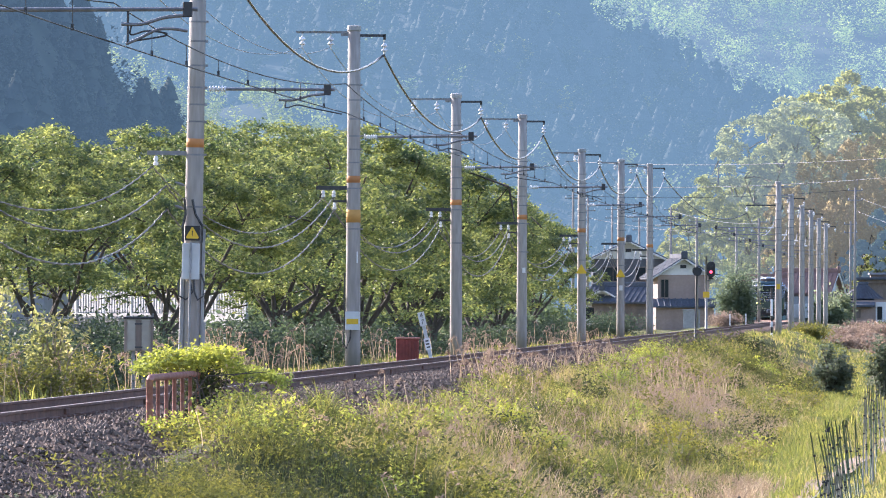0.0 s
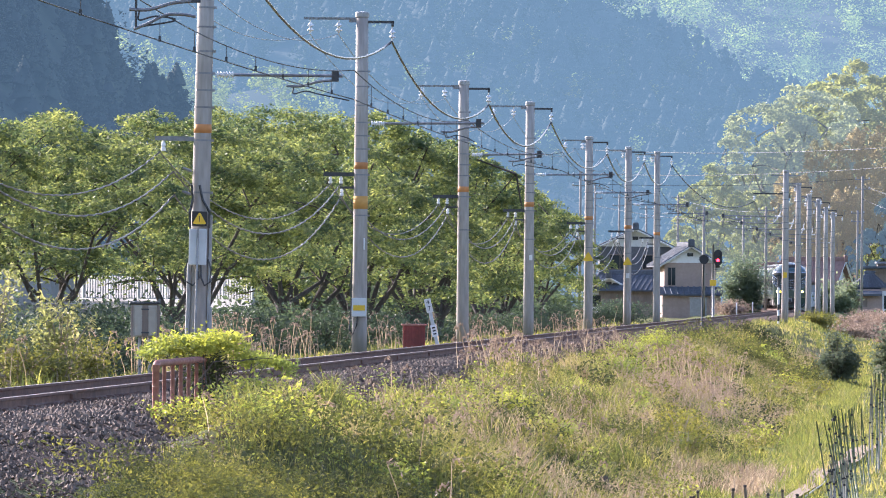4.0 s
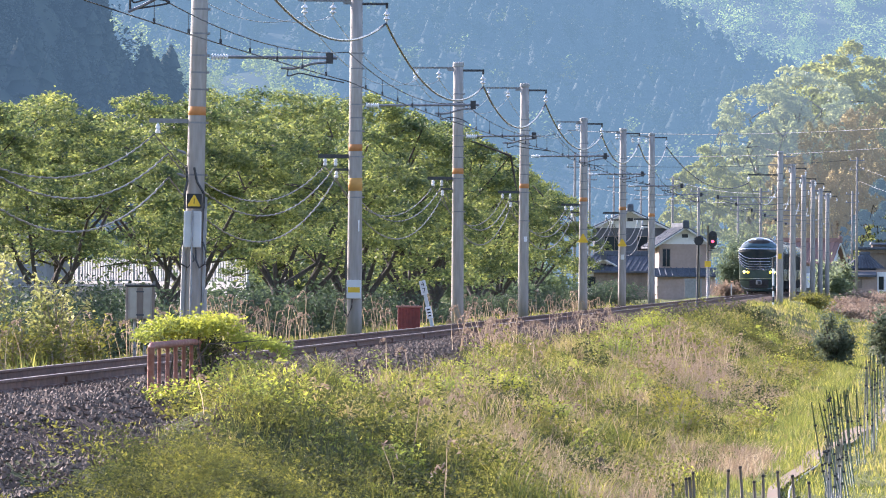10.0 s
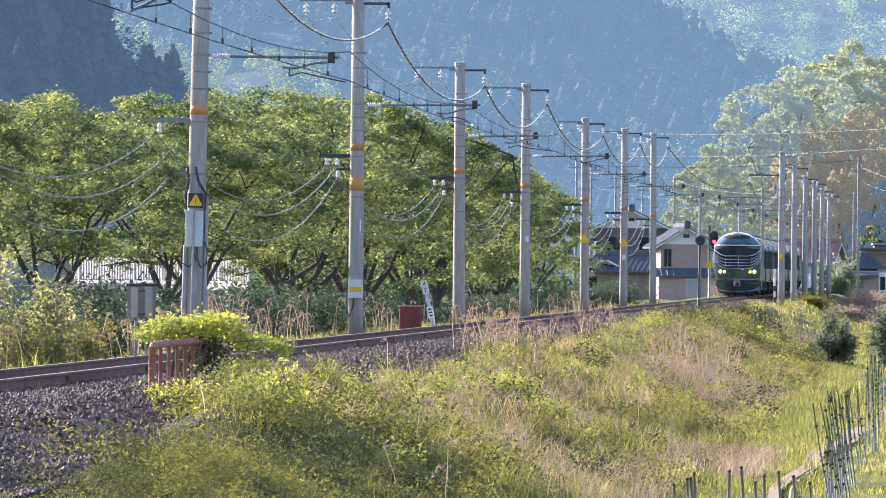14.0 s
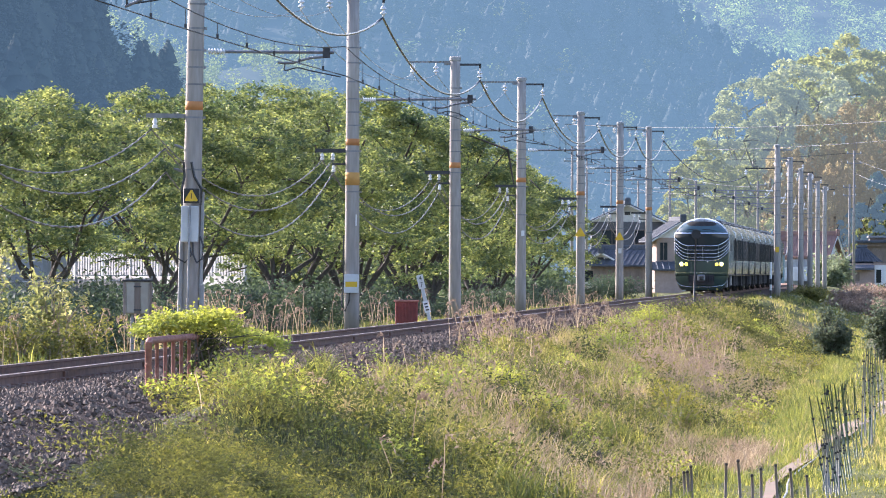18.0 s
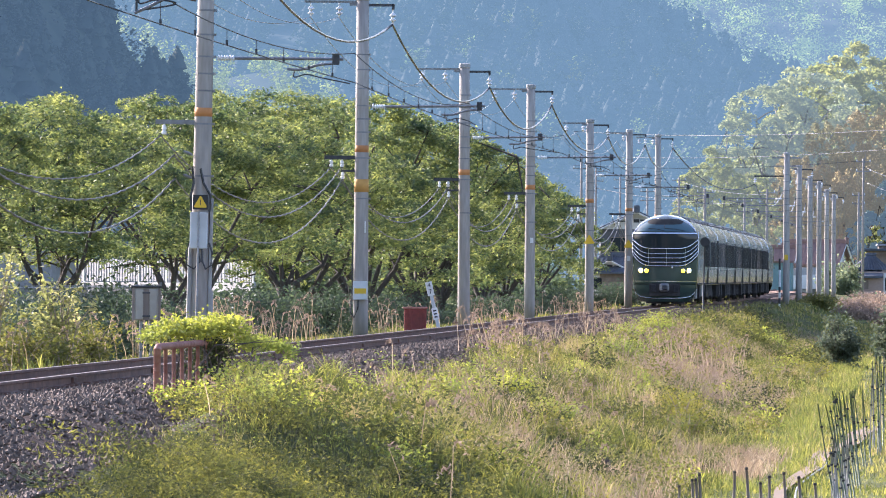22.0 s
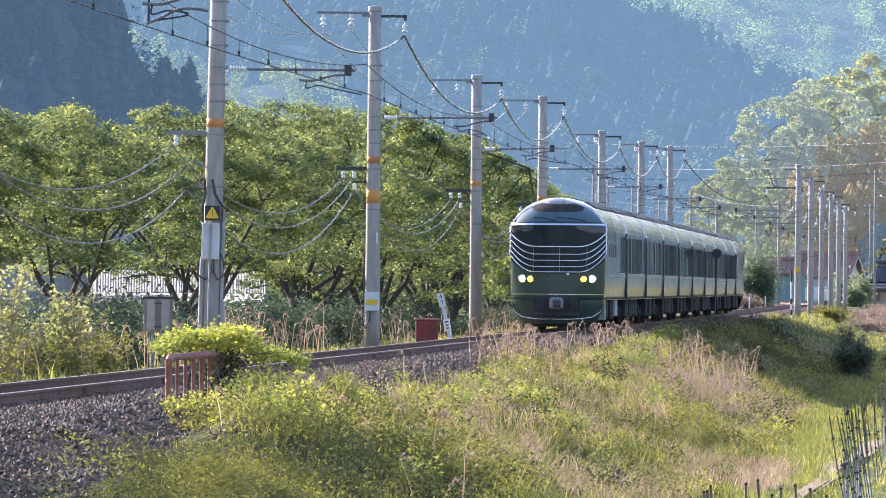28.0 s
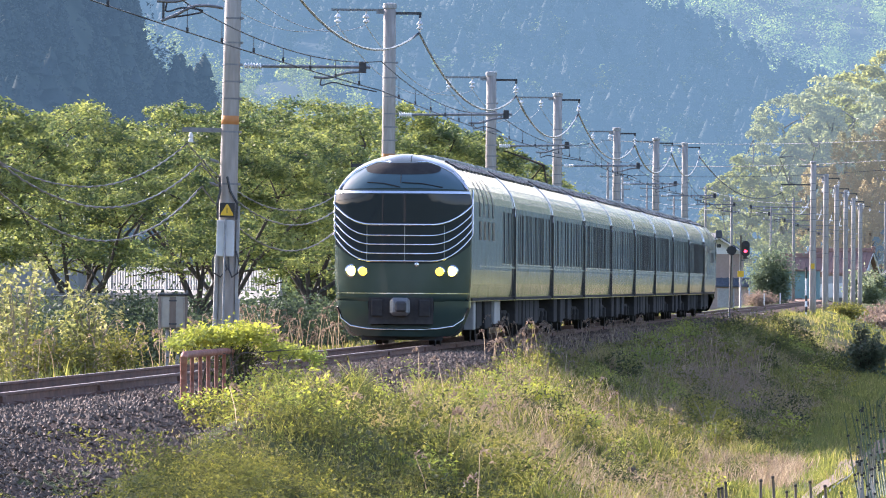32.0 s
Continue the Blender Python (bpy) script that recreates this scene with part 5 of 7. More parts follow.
def broadleaves(name, spots, material, label, size=(3.0, 5.0), leaves=90, leaf=0.8):
    """Rounded crowns of leaf sprays, joined into one wood."""
    cs, ss = [], []
    for x, y, z in spots:
        r = random.uniform(*size)
        lobes = rng.normal(size=(6, 3)) * np.array([0.55, 0.55, 0.5]) * r
        pick = lobes[rng.integers(0, 6, leaves)]
        p = unit(rng.normal(size=(leaves, 3))) * r * rng.uniform(0.35, 0.6, (leaves, 1))
        cs.append(np.array([x, y, z + r]) + pick + p)
        ss.append(rng.uniform(0.6, 1.3, leaves) * leaf)
    return tagged(new(name, leaf_mesh(name, np.concatenate(cs), np.concatenate(ss), material, 0.5, 1.2)), label, "woods", kind="stuff")


def hill_spots(hill, n, x0, x1, k0=0.0, k1=1.0):
    out = []
    for _ in range(n):
        x, y = random.uniform(x0, x1), hill.foot + (hill.top - hill.foot) * random.uniform(k0, k1)
        out.append((x, y, hill.z(x, y) - 0.5))
    return out


random.seed(12)
main_hill = Hill(1350, 1800, [(-200, 110), (10, 98), (30, 84), (45, 76.5), (55, 70), (66, 66), (75, 61.5), (84, 56), (97, 48), (110, 36), (130, 20), (200, 8)], 4, 1)
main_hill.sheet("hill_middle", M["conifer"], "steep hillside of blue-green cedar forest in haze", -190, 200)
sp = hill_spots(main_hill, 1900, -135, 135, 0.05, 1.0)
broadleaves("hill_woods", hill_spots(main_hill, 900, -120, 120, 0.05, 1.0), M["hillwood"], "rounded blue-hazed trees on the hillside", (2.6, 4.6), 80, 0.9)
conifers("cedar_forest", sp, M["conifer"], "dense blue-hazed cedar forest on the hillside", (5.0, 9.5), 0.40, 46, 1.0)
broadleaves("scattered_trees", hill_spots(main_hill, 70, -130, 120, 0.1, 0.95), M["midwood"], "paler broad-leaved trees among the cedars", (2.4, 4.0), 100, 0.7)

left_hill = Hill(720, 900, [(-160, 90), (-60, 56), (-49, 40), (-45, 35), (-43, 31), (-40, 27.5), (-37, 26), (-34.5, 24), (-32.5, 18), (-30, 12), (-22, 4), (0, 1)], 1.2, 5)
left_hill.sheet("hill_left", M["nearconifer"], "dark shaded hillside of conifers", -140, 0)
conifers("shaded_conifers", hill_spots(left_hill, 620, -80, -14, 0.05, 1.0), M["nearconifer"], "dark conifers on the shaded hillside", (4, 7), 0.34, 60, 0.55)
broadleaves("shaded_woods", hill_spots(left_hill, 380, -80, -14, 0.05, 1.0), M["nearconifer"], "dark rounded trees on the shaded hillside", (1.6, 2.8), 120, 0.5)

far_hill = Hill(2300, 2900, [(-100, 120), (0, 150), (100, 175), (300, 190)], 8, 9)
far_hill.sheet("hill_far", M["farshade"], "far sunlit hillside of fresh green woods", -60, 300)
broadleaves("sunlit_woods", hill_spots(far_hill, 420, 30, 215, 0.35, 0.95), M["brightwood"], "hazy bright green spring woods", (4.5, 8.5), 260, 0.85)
broadleaves("shaded_far_woods", hill_spots(far_hill, 330, 30, 215, 0.3, 0.95), M["farshade"], "far hillside woods in the colours of hazy shade", (4.0, 7.5), 120, 1.2)

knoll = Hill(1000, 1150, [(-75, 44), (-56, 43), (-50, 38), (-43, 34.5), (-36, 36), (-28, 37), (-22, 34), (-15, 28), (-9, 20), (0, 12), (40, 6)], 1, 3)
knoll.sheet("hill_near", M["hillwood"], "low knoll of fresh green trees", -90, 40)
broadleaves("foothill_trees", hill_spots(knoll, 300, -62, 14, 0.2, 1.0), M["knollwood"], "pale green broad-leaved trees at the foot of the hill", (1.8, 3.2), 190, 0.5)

# woods along the valley's right side, out of view, added for the train's side to reflect
random.seed(19)
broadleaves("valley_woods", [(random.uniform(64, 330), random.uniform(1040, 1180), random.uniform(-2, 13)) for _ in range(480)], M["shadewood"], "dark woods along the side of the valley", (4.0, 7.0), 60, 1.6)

# wooded hills out of view, added on both sides and behind for the train to reflect
ring_v, ring_f = [], []
for i in range(91):
    a = radians(3.5 + (353.0) * i / 90)
    for j in range(7):
        r = 2150 + 110 * j
        ring_v.append((r * math.sin(a), r * math.cos(a), -2 + (150 + 60 * noise.noise(Vector((i * 0.17, 0, 2)))) * (j / 6) + 14 * noise.noise(Vector((i * 0.9, j * 0.8, 5)))))
ring_f = [(i * 7 + j, i * 7 + j + 1, i * 7 + j + 8, i * 7 + j + 7) for i in range(90) for j in range(6)]
tagged(new("hills_around", mesh_of("hills_around", ring_v, ring_f, M["ringwood"], True)), "unseen wooded hills added round the valley for reflections", "hill", kind="structure")


# ---- trees ----
def tree_meshes(seed, height, radius, crown_base, leaf, leaves, material, stems=5, flat=0.45, limb=0.16, spray=(190, 1.15, 0.45), bark="bark"):
    """Trunk with limbs, and a crown of leaf sprays at the twigs' ends."""
    r = random.Random(seed)
    bm = bmesh.new()
    tips = []
    fork = crown_base * r.uniform(0.55, 0.8)
    tube(bm, [(0, 0, -0.3), (0.03, 0.02, fork * 0.5), (0.05, 0, fork)], [limb * 1.5, limb * 1.15, limb], 9)
    for s in range(stems):
        a = 6.2832 * (s + r.uniform(-0.3, 0.3)) / stems
        reach = radius * r.uniform(0.45, 0.85)
        top = height * r.uniform(0.62, 0.86)
        p0 = Vector((0.05, 0, fork * r.uniform(0.75, 1.0)))
        p3 = Vector((math.cos(a) * reach, math.sin(a) * reach, top))
        p1 = p0.lerp(p3, 0.33) + Vector((r.uniform(-0.3, 0.3), r.uniform(-0.3, 0.3), 0.1 * height * r.uniform(-0.4, 0.6)))
        p2 = p0.lerp(p3, 0.66) + Vector((r.uniform(-0.3, 0.3), r.uniform(-0.3, 0.3), 0.05 * height))
        tube(bm, [p0, p1, p2, p3], [limb * 0.75, limb * 0.55, limb * 0.35, limb * 0.12], 6)
        for b in range(6):
            q0 = (p1, p2, p2, p3, p1, p3)[b]
            e = q0 + Vector((r.uniform(-1, 1) * radius * 0.45, r.uniform(-1, 1) * radius * 0.45, r.uniform(-0.02, 0.22) * height))
            lim = math.hypot(e.x, e.y)
            if lim > radius:
                e.x, e.y = e.x * radius / lim, e.y * radius / lim
            cap = crown_base + (height - crown_base) * math.sqrt(max(0.05, 1 - (math.hypot(e.x, e.y) / (radius * 1.08)) ** 2))
            e.z = min(e.z, cap)
            tube(bm, [q0, q0.lerp(e, 0.5) + Vector((0, 0, 0.15)), e], [limb * 0.3, limb * 0.2, 0.012], 4)
            tips += [e, q0.lerp(e, 0.6)]
    trunk = finish(bm, "trunk", M[bark], True)
    tips = [e for e in tips if e.z > crown_base] or tips
    # pads of leaves: convex caps on the dome and at the twigs' ends, with shade between them
    n_spray = max(30, leaves // spray[0])
    pts, rad = [], []
    for _ in range(n_spray):
        if r.random() < 0.4:
            e = r.choice(tips)
            pts.append((e.x, e.y, e.z))
        else:
            a, k = r.uniform(0, 6.2832), math.sqrt(r.random())
            dome = math.sqrt(max(0.0, 1 - k * k))
            zz = crown_base + (height - crown_base) * dome * (1 - (0.1 * r.random() if r.random() < 0.62 else 0.95 * r.random()))
            pts.append((math.cos(a) * k * radius, math.sin(a) * k * radius, zz + r.uniform(-0.3, 0.3)))
        rad.append(spray[1] * r.uniform(0.65, 1.35) * radius / 4.6)
    pts, rad = np.array(pts), np.array(rad)
    w = rad ** 2
    i = rng.choice(n_spray, leaves, p=w / w.sum())
    a, k = rng.uniform(0, 6.2832, leaves), np.sqrt(rng.random(leaves))
    k *= 0.75 + 0.3 * np.sin(3 * a + i) * np.cos(2 * a + 2 * i)
    cap = rad[i] * spray[2] * (1 - k * k * 1.4) + rng.normal(size=leaves) * 0.09 * rad[i] - np.where(rng.random(leaves) < 0.3, rng.random(leaves) * 0.5 * rad[i] * spray[2], 0)
    c = pts[i] + np.stack([rad[i] * k * np.cos(a), rad[i] * k * np.sin(a), cap], 1)
    crown = leaf_mesh("crown", c, rng.uniform(0.7, 1.3, leaves) * leaf, material, flat, 1.5)
    return trunk, crown


def plant(name, meshes, m, label, category="tree", group="", scale=1.0):
    t = thing(name, m @ Matrix.Diagonal((scale, scale, scale, 1)), label, category, group)
    for nm, me in zip(("trunk", "crown"), meshes):
        o = new(nm, me)
        o.parent = t
    return t


random.seed(5)
cherry = [tree_meshes(40 + k, 8.8, 5.2, (3.2, 3.0, 3.3, 2.9)[k], 0.112, 26000, M["leaf"], (5, 6, 4, 6)[k], limb=0.13, spray=(150, 0.82, 0.38)) for k in range(4)]
cherry_low = [tree_meshes(50 + k, 8.8, 5.2, 1.6, 0.122, 24000, M["leaf"], 7, limb=0.16, spray=(150, 0.84, 0.38)) for k in range(2)]
ROW = ((171, -13.8, 0.80), (184, -12.0, 0.80), (199, -13.5, 0.82), (214, -12.0, 0.88), (231, -12.8, 0.94), (247, -11.6, 1.02),
       (264, -12.6, 1.04), (281, -11.8, 1.10), (298, -12.8, 1.10), (316, -11.8, 1.12), (336, -12.2, 1.06), (358, -11.6, 0.98), (381, -11.8, 0.95), (402, -11.4, 0.87))
for i, (y, d, s) in enumerate(ROW):
    m = along(y, d, ground_z(y, d), random.uniform(0, 360))
    plant("cherry_tree", cherry[i % 4] if y < 260 else cherry_low[i % 2], m, "spreading cherry tree in fresh green leaf", "tree", "row of trees beside the line", s)

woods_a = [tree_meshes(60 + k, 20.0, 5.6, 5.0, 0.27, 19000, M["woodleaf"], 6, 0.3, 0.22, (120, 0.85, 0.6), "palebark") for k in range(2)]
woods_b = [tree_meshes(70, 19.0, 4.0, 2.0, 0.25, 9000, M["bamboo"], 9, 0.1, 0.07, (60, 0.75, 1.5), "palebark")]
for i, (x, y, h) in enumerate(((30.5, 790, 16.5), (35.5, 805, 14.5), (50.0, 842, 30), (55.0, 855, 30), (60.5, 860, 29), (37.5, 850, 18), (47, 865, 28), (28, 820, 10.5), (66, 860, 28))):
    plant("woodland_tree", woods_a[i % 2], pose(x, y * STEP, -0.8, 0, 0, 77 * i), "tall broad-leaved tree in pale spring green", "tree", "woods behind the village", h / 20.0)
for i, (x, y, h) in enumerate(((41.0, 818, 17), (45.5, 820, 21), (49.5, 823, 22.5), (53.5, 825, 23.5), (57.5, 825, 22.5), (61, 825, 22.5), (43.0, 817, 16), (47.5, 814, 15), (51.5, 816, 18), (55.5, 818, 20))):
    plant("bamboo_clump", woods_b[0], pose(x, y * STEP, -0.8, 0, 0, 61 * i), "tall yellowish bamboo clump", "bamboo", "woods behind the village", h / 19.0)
round_tree = tree_meshes(81, 8.0, 3.8, 0.8, 0.17, 16000, M["gardenleaf"], 6, spray=(130, 1.2, 0.6))
plant("garden_tree", round_tree, pose(at_view(1590, 808), 808 * STEP, -0.9), "round bright green garden tree", scale=1.3)
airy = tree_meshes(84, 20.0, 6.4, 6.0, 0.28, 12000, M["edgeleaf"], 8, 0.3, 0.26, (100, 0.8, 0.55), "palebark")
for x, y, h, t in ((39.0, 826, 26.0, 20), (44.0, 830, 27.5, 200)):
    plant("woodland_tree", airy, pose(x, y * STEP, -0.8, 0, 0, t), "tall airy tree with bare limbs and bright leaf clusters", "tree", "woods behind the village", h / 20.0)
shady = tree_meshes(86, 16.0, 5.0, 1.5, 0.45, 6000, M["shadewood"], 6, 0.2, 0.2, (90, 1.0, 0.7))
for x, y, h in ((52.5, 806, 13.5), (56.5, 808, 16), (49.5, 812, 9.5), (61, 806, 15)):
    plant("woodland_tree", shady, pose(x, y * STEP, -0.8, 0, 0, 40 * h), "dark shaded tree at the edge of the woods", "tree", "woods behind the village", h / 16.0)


# ---- the village ----
def gable_house(m, w, depth, wall_h, roof_h, wall, label, over=0.7, roof="tile", group="village houses", second=None, windows=()):
    """A house whose gable looks towards -y: walls, tiled roof with ridge and rows of tiles, windows, lean-to."""
    h = thing("house", m, label, "house", group)
    part("wall", boxed(-w / 2, w / 2, 0, depth, -0.4, wall_h), M[wall], h)
    part("gable", solid(bmesh.new(), [(-w / 2, wall_h), (w / 2, wall_h), (0, wall_h + roof_h * 0.93)], depth - 0.01, Matrix.Translation((0, 0.005, 0))), M["plaster"], h, "white plastered gable")
    k = roof_h / (w / 2)
    for sd in (-1, 1):
        x1 = w / 2 + over
        z0, z1 = wall_h + roof_h, wall_h + roof_h - k * x1
        th = 0.16
        bm = bmesh.new()
        q = [(0, z0), (sd * x1, z1), (sd * x1, z1 + th), (0, z0 + th)]
        solid(bm, q if sd > 0 else q[::-1], depth + 2 * over, Matrix.Translation((0, -over, 0)))
        rf = part("roof", bm, M[roof], h, "grey tiled roof slope" if roof == "tile" else "")
        n = int((depth + 2 * over) / 0.55)
        row = finish(tube(bmesh.new(), [(sd * 0.1, 0, z0 + th - 0.1 * k), (sd * x1, 0, z1 + th)], 0.075, 5), "cover_tile", M[roof])
        for i in range(n + 1):
            o = new("cover_tile", row)
            o.parent, o.location.y = rf, -over + (depth + 2 * over) * i / n
        part("bargeboard", tube(bmesh.new(), [(0, -over - 0.02, z0 + 0.02), (sd * x1, -over - 0.02, z1 + 0.02)], 0.11, 4), M["plaster"], h, "pale bargeboard")
    rd = boxed(-0.2, 0.2, -over - 0.1, depth + over, wall_h + roof_h + 0.05, wall_h + roof_h + 0.5, bevel=0.06)
    box(rd, -0.32, 0.32, -over - 0.25, -over + 0.1, wall_h + roof_h - 0.05, wall_h + roof_h + 0.75, bevel=0.1)
    part("ridge", rd, M[roof], h)
    part("gable_vent", boxed(-0.3, 0.3, -0.04, 0.0, wall_h + roof_h * 0.4, wall_h + roof_h * 0.4 + 0.35), M["black"], h)
    for x0, x1, z0, z1 in windows:
        wd = part("window", boxed(x0 - 0.08, x1 + 0.08, -0.05, 0.0, z0 - 0.08, z1 + 0.08), M["wood"], h)
        part("pane", boxed(x0, (x0 + x1) / 2 - 0.03, -0.07, -0.05, z0, z1), M["glassdark"], wd)
        part("pane", boxed((x0 + x1) / 2 + 0.03, x1, -0.07, -0.05, z0, z1), M["glassdark"], wd)
    if second:
        zt0, out, ww = second
        bm = bmesh.new()
        solid(bm, [(-out, -out * 0.42), (0.0, 0.0), (0.0, 0.14), (-out, -out * 0.42 + 0.14)], ww, Matrix.Translation((ww / 2, 0, zt0)) @ Matrix.Rotation(radians(90), 4, "Z"))
        le = part("lean_to_roof", bm, M[roof], h, "grey tiled lean-to roof")
        row = finish(tube(bmesh.new(), [(0, 0, zt0 + 0.14), (0, -out, zt0 - out * 0.42 + 0.14)], 0.08, 5), "cover_tile", M[roof])
        for i in range(int(ww / 0.6) + 1):
            o = new("cover_tile", row)
            o.parent, o.location.x = le, -ww / 2 + 0.6 * i
        part("lean_to_wall", boxed(-ww / 2 + 0.3, ww / 2 - 0.3, -out + 0.5, -0.01, -0.4, zt0 - out * 0.42 + 0.1), M["tan"], h)
    return h


gable_house(pose(at_view(1112, 705), 705 * STEP, -0.7), 7.4, 9.0, 6.9, 1.75, "wallshade", "two-storey country house with grey tiled roofs and white gable", 0.9, second=(3.9, 2.0, 9.0), windows=((-2.6, -0.6, 4.6, 6.0), (0.8, 2.8, 4.6, 6.0), (-3.0, -0.8, 0.8, 2.0)))
gable_house(pose(at_view(1065, 690), 690 * STEP, -0.7), 5.0, 5.0, 2.3, 1.3, "plaster", "low outbuilding with grey tiled roof", 0.6, windows=((-1.6, 0.2, 0.7, 1.8),))
gable_house(pose(at_view(1209, 672), 672 * STEP, -0.7, 0, 0, 6), 5.1, 8.0, 5.1, 1.6, "tan", "tan rendered house with white gable and tiled roof", 0.7, second=(2.6, 1.8, 6.4), windows=((-2.2, -1.5, 2.9, 4.6),))
gable_house(pose(at_view(1175, 690), 690 * STEP, -0.7, 0, 0, 70), 5.0, 7.0, 2.6, 1.3, "wood", "dark timber shed with grey tiled roof", 0.7)
fh = thing("farmhouse", pose(at_view(1478, 770), 770 * STEP, -0.9), "low brown timber farmhouse with grey hipped roof and white door", "house", "village houses")
part("wall", boxed(0.4, 10.0, 0, 5.0, -0.3, 2.9), M["tan"], fh)
door = part("door", boxed(4.6, 5.9, -0.06, -0.004, 0.0, 2.7), M["white"], fh, "white panelled door")
part("pane", boxed(4.78, 5.35, -0.09, -0.062, 0.7, 2.2), M["glassdark"], door)
part("window", boxed(1.2, 2.9, -0.06, -0.004, 0.9, 1.9), M["wood"], fh)
eave = bmesh.new()
solid(eave, [(-1.1, 2.15), (2.0, 3.05), (2.0, 3.3), (-1.1, 2.4)], 4.8, Matrix.Translation((4.5, 0, 0)) @ Matrix.Rotation(radians(90), 4, "Z"))
part("eaves_roof", eave, M["tile"], fh, "dark tiled eaves roof")
hip = bmesh.new()
hv = [hip.verts.new(p) for p in ((0.9, 0.6, 3.1), (5.6, 0.6, 3.1), (5.6, 5.2, 3.1), (0.9, 5.2, 3.1), (2.9, 2.6, 4.75), (3.6, 2.6, 4.75))]
for f in ((0, 1, 5, 4), (1, 2, 5), (2, 3, 4, 5), (3, 0, 4), (3, 2, 1, 0)):
    hip.faces.new([hv[i] for i in f])
rf = part("hip_roof", hip, M["tile"], fh, "grey tiled hip roof")
for k in range(11):
    part("cover_tile", tube(bmesh.new(), [(1.2 + 0.42 * k, 0.55, 3.13), (2.9 + 0.7 * k / 10, 2.6, 4.77)], 0.07, 5), M["tile"], rf)
part("ridge", boxed(2.6, 3.9, 2.4, 2.8, 4.7, 5.0, bevel=0.06), M["tile"], fh)
barn = thing("barn", pose(at_view(1518, 790), 790 * STEP, -0.9), "dark timber barn with flat grey roof behind the farmhouse", "building")
part("wall", boxed(0.2, 8.5, 0, 5, -0.3, 5.0), M["wood"], barn)
part("roof", boxed(-0.3, 9.0, -0.8, 5.5, 5.3, 5.6, bevel=0.05), M["tile"], barn)
part("fascia", boxed(0.1, 8.7, -0.4, 0.0, 4.9, 5.3), M["wood"], barn)
part("upper_roof", boxed(1.4, 9.0, 1.0, 5.5, 5.9, 6.15, bevel=0.05), M["wallgrey"], barn)
part("upper_wall", boxed(1.6, 8.8, 1.3, 5.2, 5.6, 5.9), M["wood"], barn)
st = thing("storehouse", pose(at_view(1492, 825), 825 * STEP, 0.4, 0, 0, -60), "storehouse with sunlit tan boarding under a dark low roof", "building")
part("wall", boxed(-4.0, 4.0, 0, 2.6, -1.4, 7.2), M["thatch"], st)
part("roof", boxed(-4.4, 4.4, -0.35, 3.6, 7.3, 7.6, bevel=0.05), M["tilered"], st)
part("beam", boxed(-4.1, 4.1, -0.1, 2.7, 7.2, 7.3), M["wood"], st)
for k in range(16):
    part("board", boxed(-3.97 + 0.5 * k, -3.53 + 0.5 * k, -0.05, 0.0, 0.2, 7.1), M["thatch"], st)
gable_house(pose(at_view(1474, 745), 745 * STEP, -0.9, 0, 0, 74), 6.0, 6.0, 3.9, 2.0, "wood", "timber house with broad red-brown roof", 0.6, roof="tilered")
gable_house(pose(at_view(1388, 730), 730 * STEP, -0.9, 0, 0, 84), 4.0, 4.5, 4.0, 1.2, "teal", "teal sheet-clad building with red-brown roof", 0.4, roof="tilered")
ws = thing("white_shed", pose(at_view(1372, 735), 735 * STEP, -0.9), "low white shed with a rounded sheet roof in the village", "shed")
part("wall", boxed(0, 6.0, 0, 4.0, -0.3, 2.4), M["white"], ws)
arch = [(3.0 + 3.15 * math.cos(a), 2.4 + 0.9 * math.sin(a)) for a in [math.pi * k / 14 for k in range(15)]]
part("roof", solid(bmesh.new(), arch, 4.4, Matrix.Translation((0, -0.2, 0))), M["boxgrey"], ws, "pale rounded sheet roof")
for x in (0.7, 2.6, 4.4):
    part("door", boxed(x, x + 1.0, -0.05, -0.004, 0.0, 1.9), M["boxgrey"], ws)
wl = thing("garden_wall", pose(at_view(1226, 640), 640 * STEP, -0.8), "pale concrete garden wall panel beside the line", "wall")
part("panel", boxed(-0.9, 0.7, 0, 0.15, 0, 1.7, bevel=0.02), M["boxgrey"], wl)
part("coping", boxed(-0.98, 0.78, -0.05, 0.2, 1.7, 1.8, bevel=0.02), M["boxgrey"], wl)


def van(m, label):
    v = thing("parked_van", m, label, "van", "parked vans")
    bd = bmesh.new()
    solid(bd, [(-2.1, 0.35), (2.1, 0.35), (2.1, 1.0), (1.75, 1.85), (-2.0, 1.95), (-2.1, 1.0)], 1.6, Matrix.Translation((0, -0.8, 0)))
    part("body", bd, M["white"], v)
    part("side_window", boxed(-1.8, 1.4, -0.815, -0.802, 1.15, 1.7), M["glassdark"], v)
    part("windscreen", boxed(-0.7, 0.7, -0.01, 0.01, -0.35, 0.35, m=pose(1.96, 0, 1.42, 90, -67, 90)), M["glassdark"], v)
    for x in (-1.35, 1.35):
        part("wheel", turned(bmesh.new(), [(0.3, 0), (0.32, 0.05), (0.32, 0.15), (0.3, 0.2)], 14, pose(x, -0.82, 0.32, -90, 0, 0)), M["black"], v)
    return v


for bearing, y, t in ((1402, 740, 20), (1424, 735, 170), (1390, 745, 60), (1438, 745, 10)):
    van(pose(at_view(bearing, y), y * STEP, -0.3, 0, 0, t), "white parked van in the village")


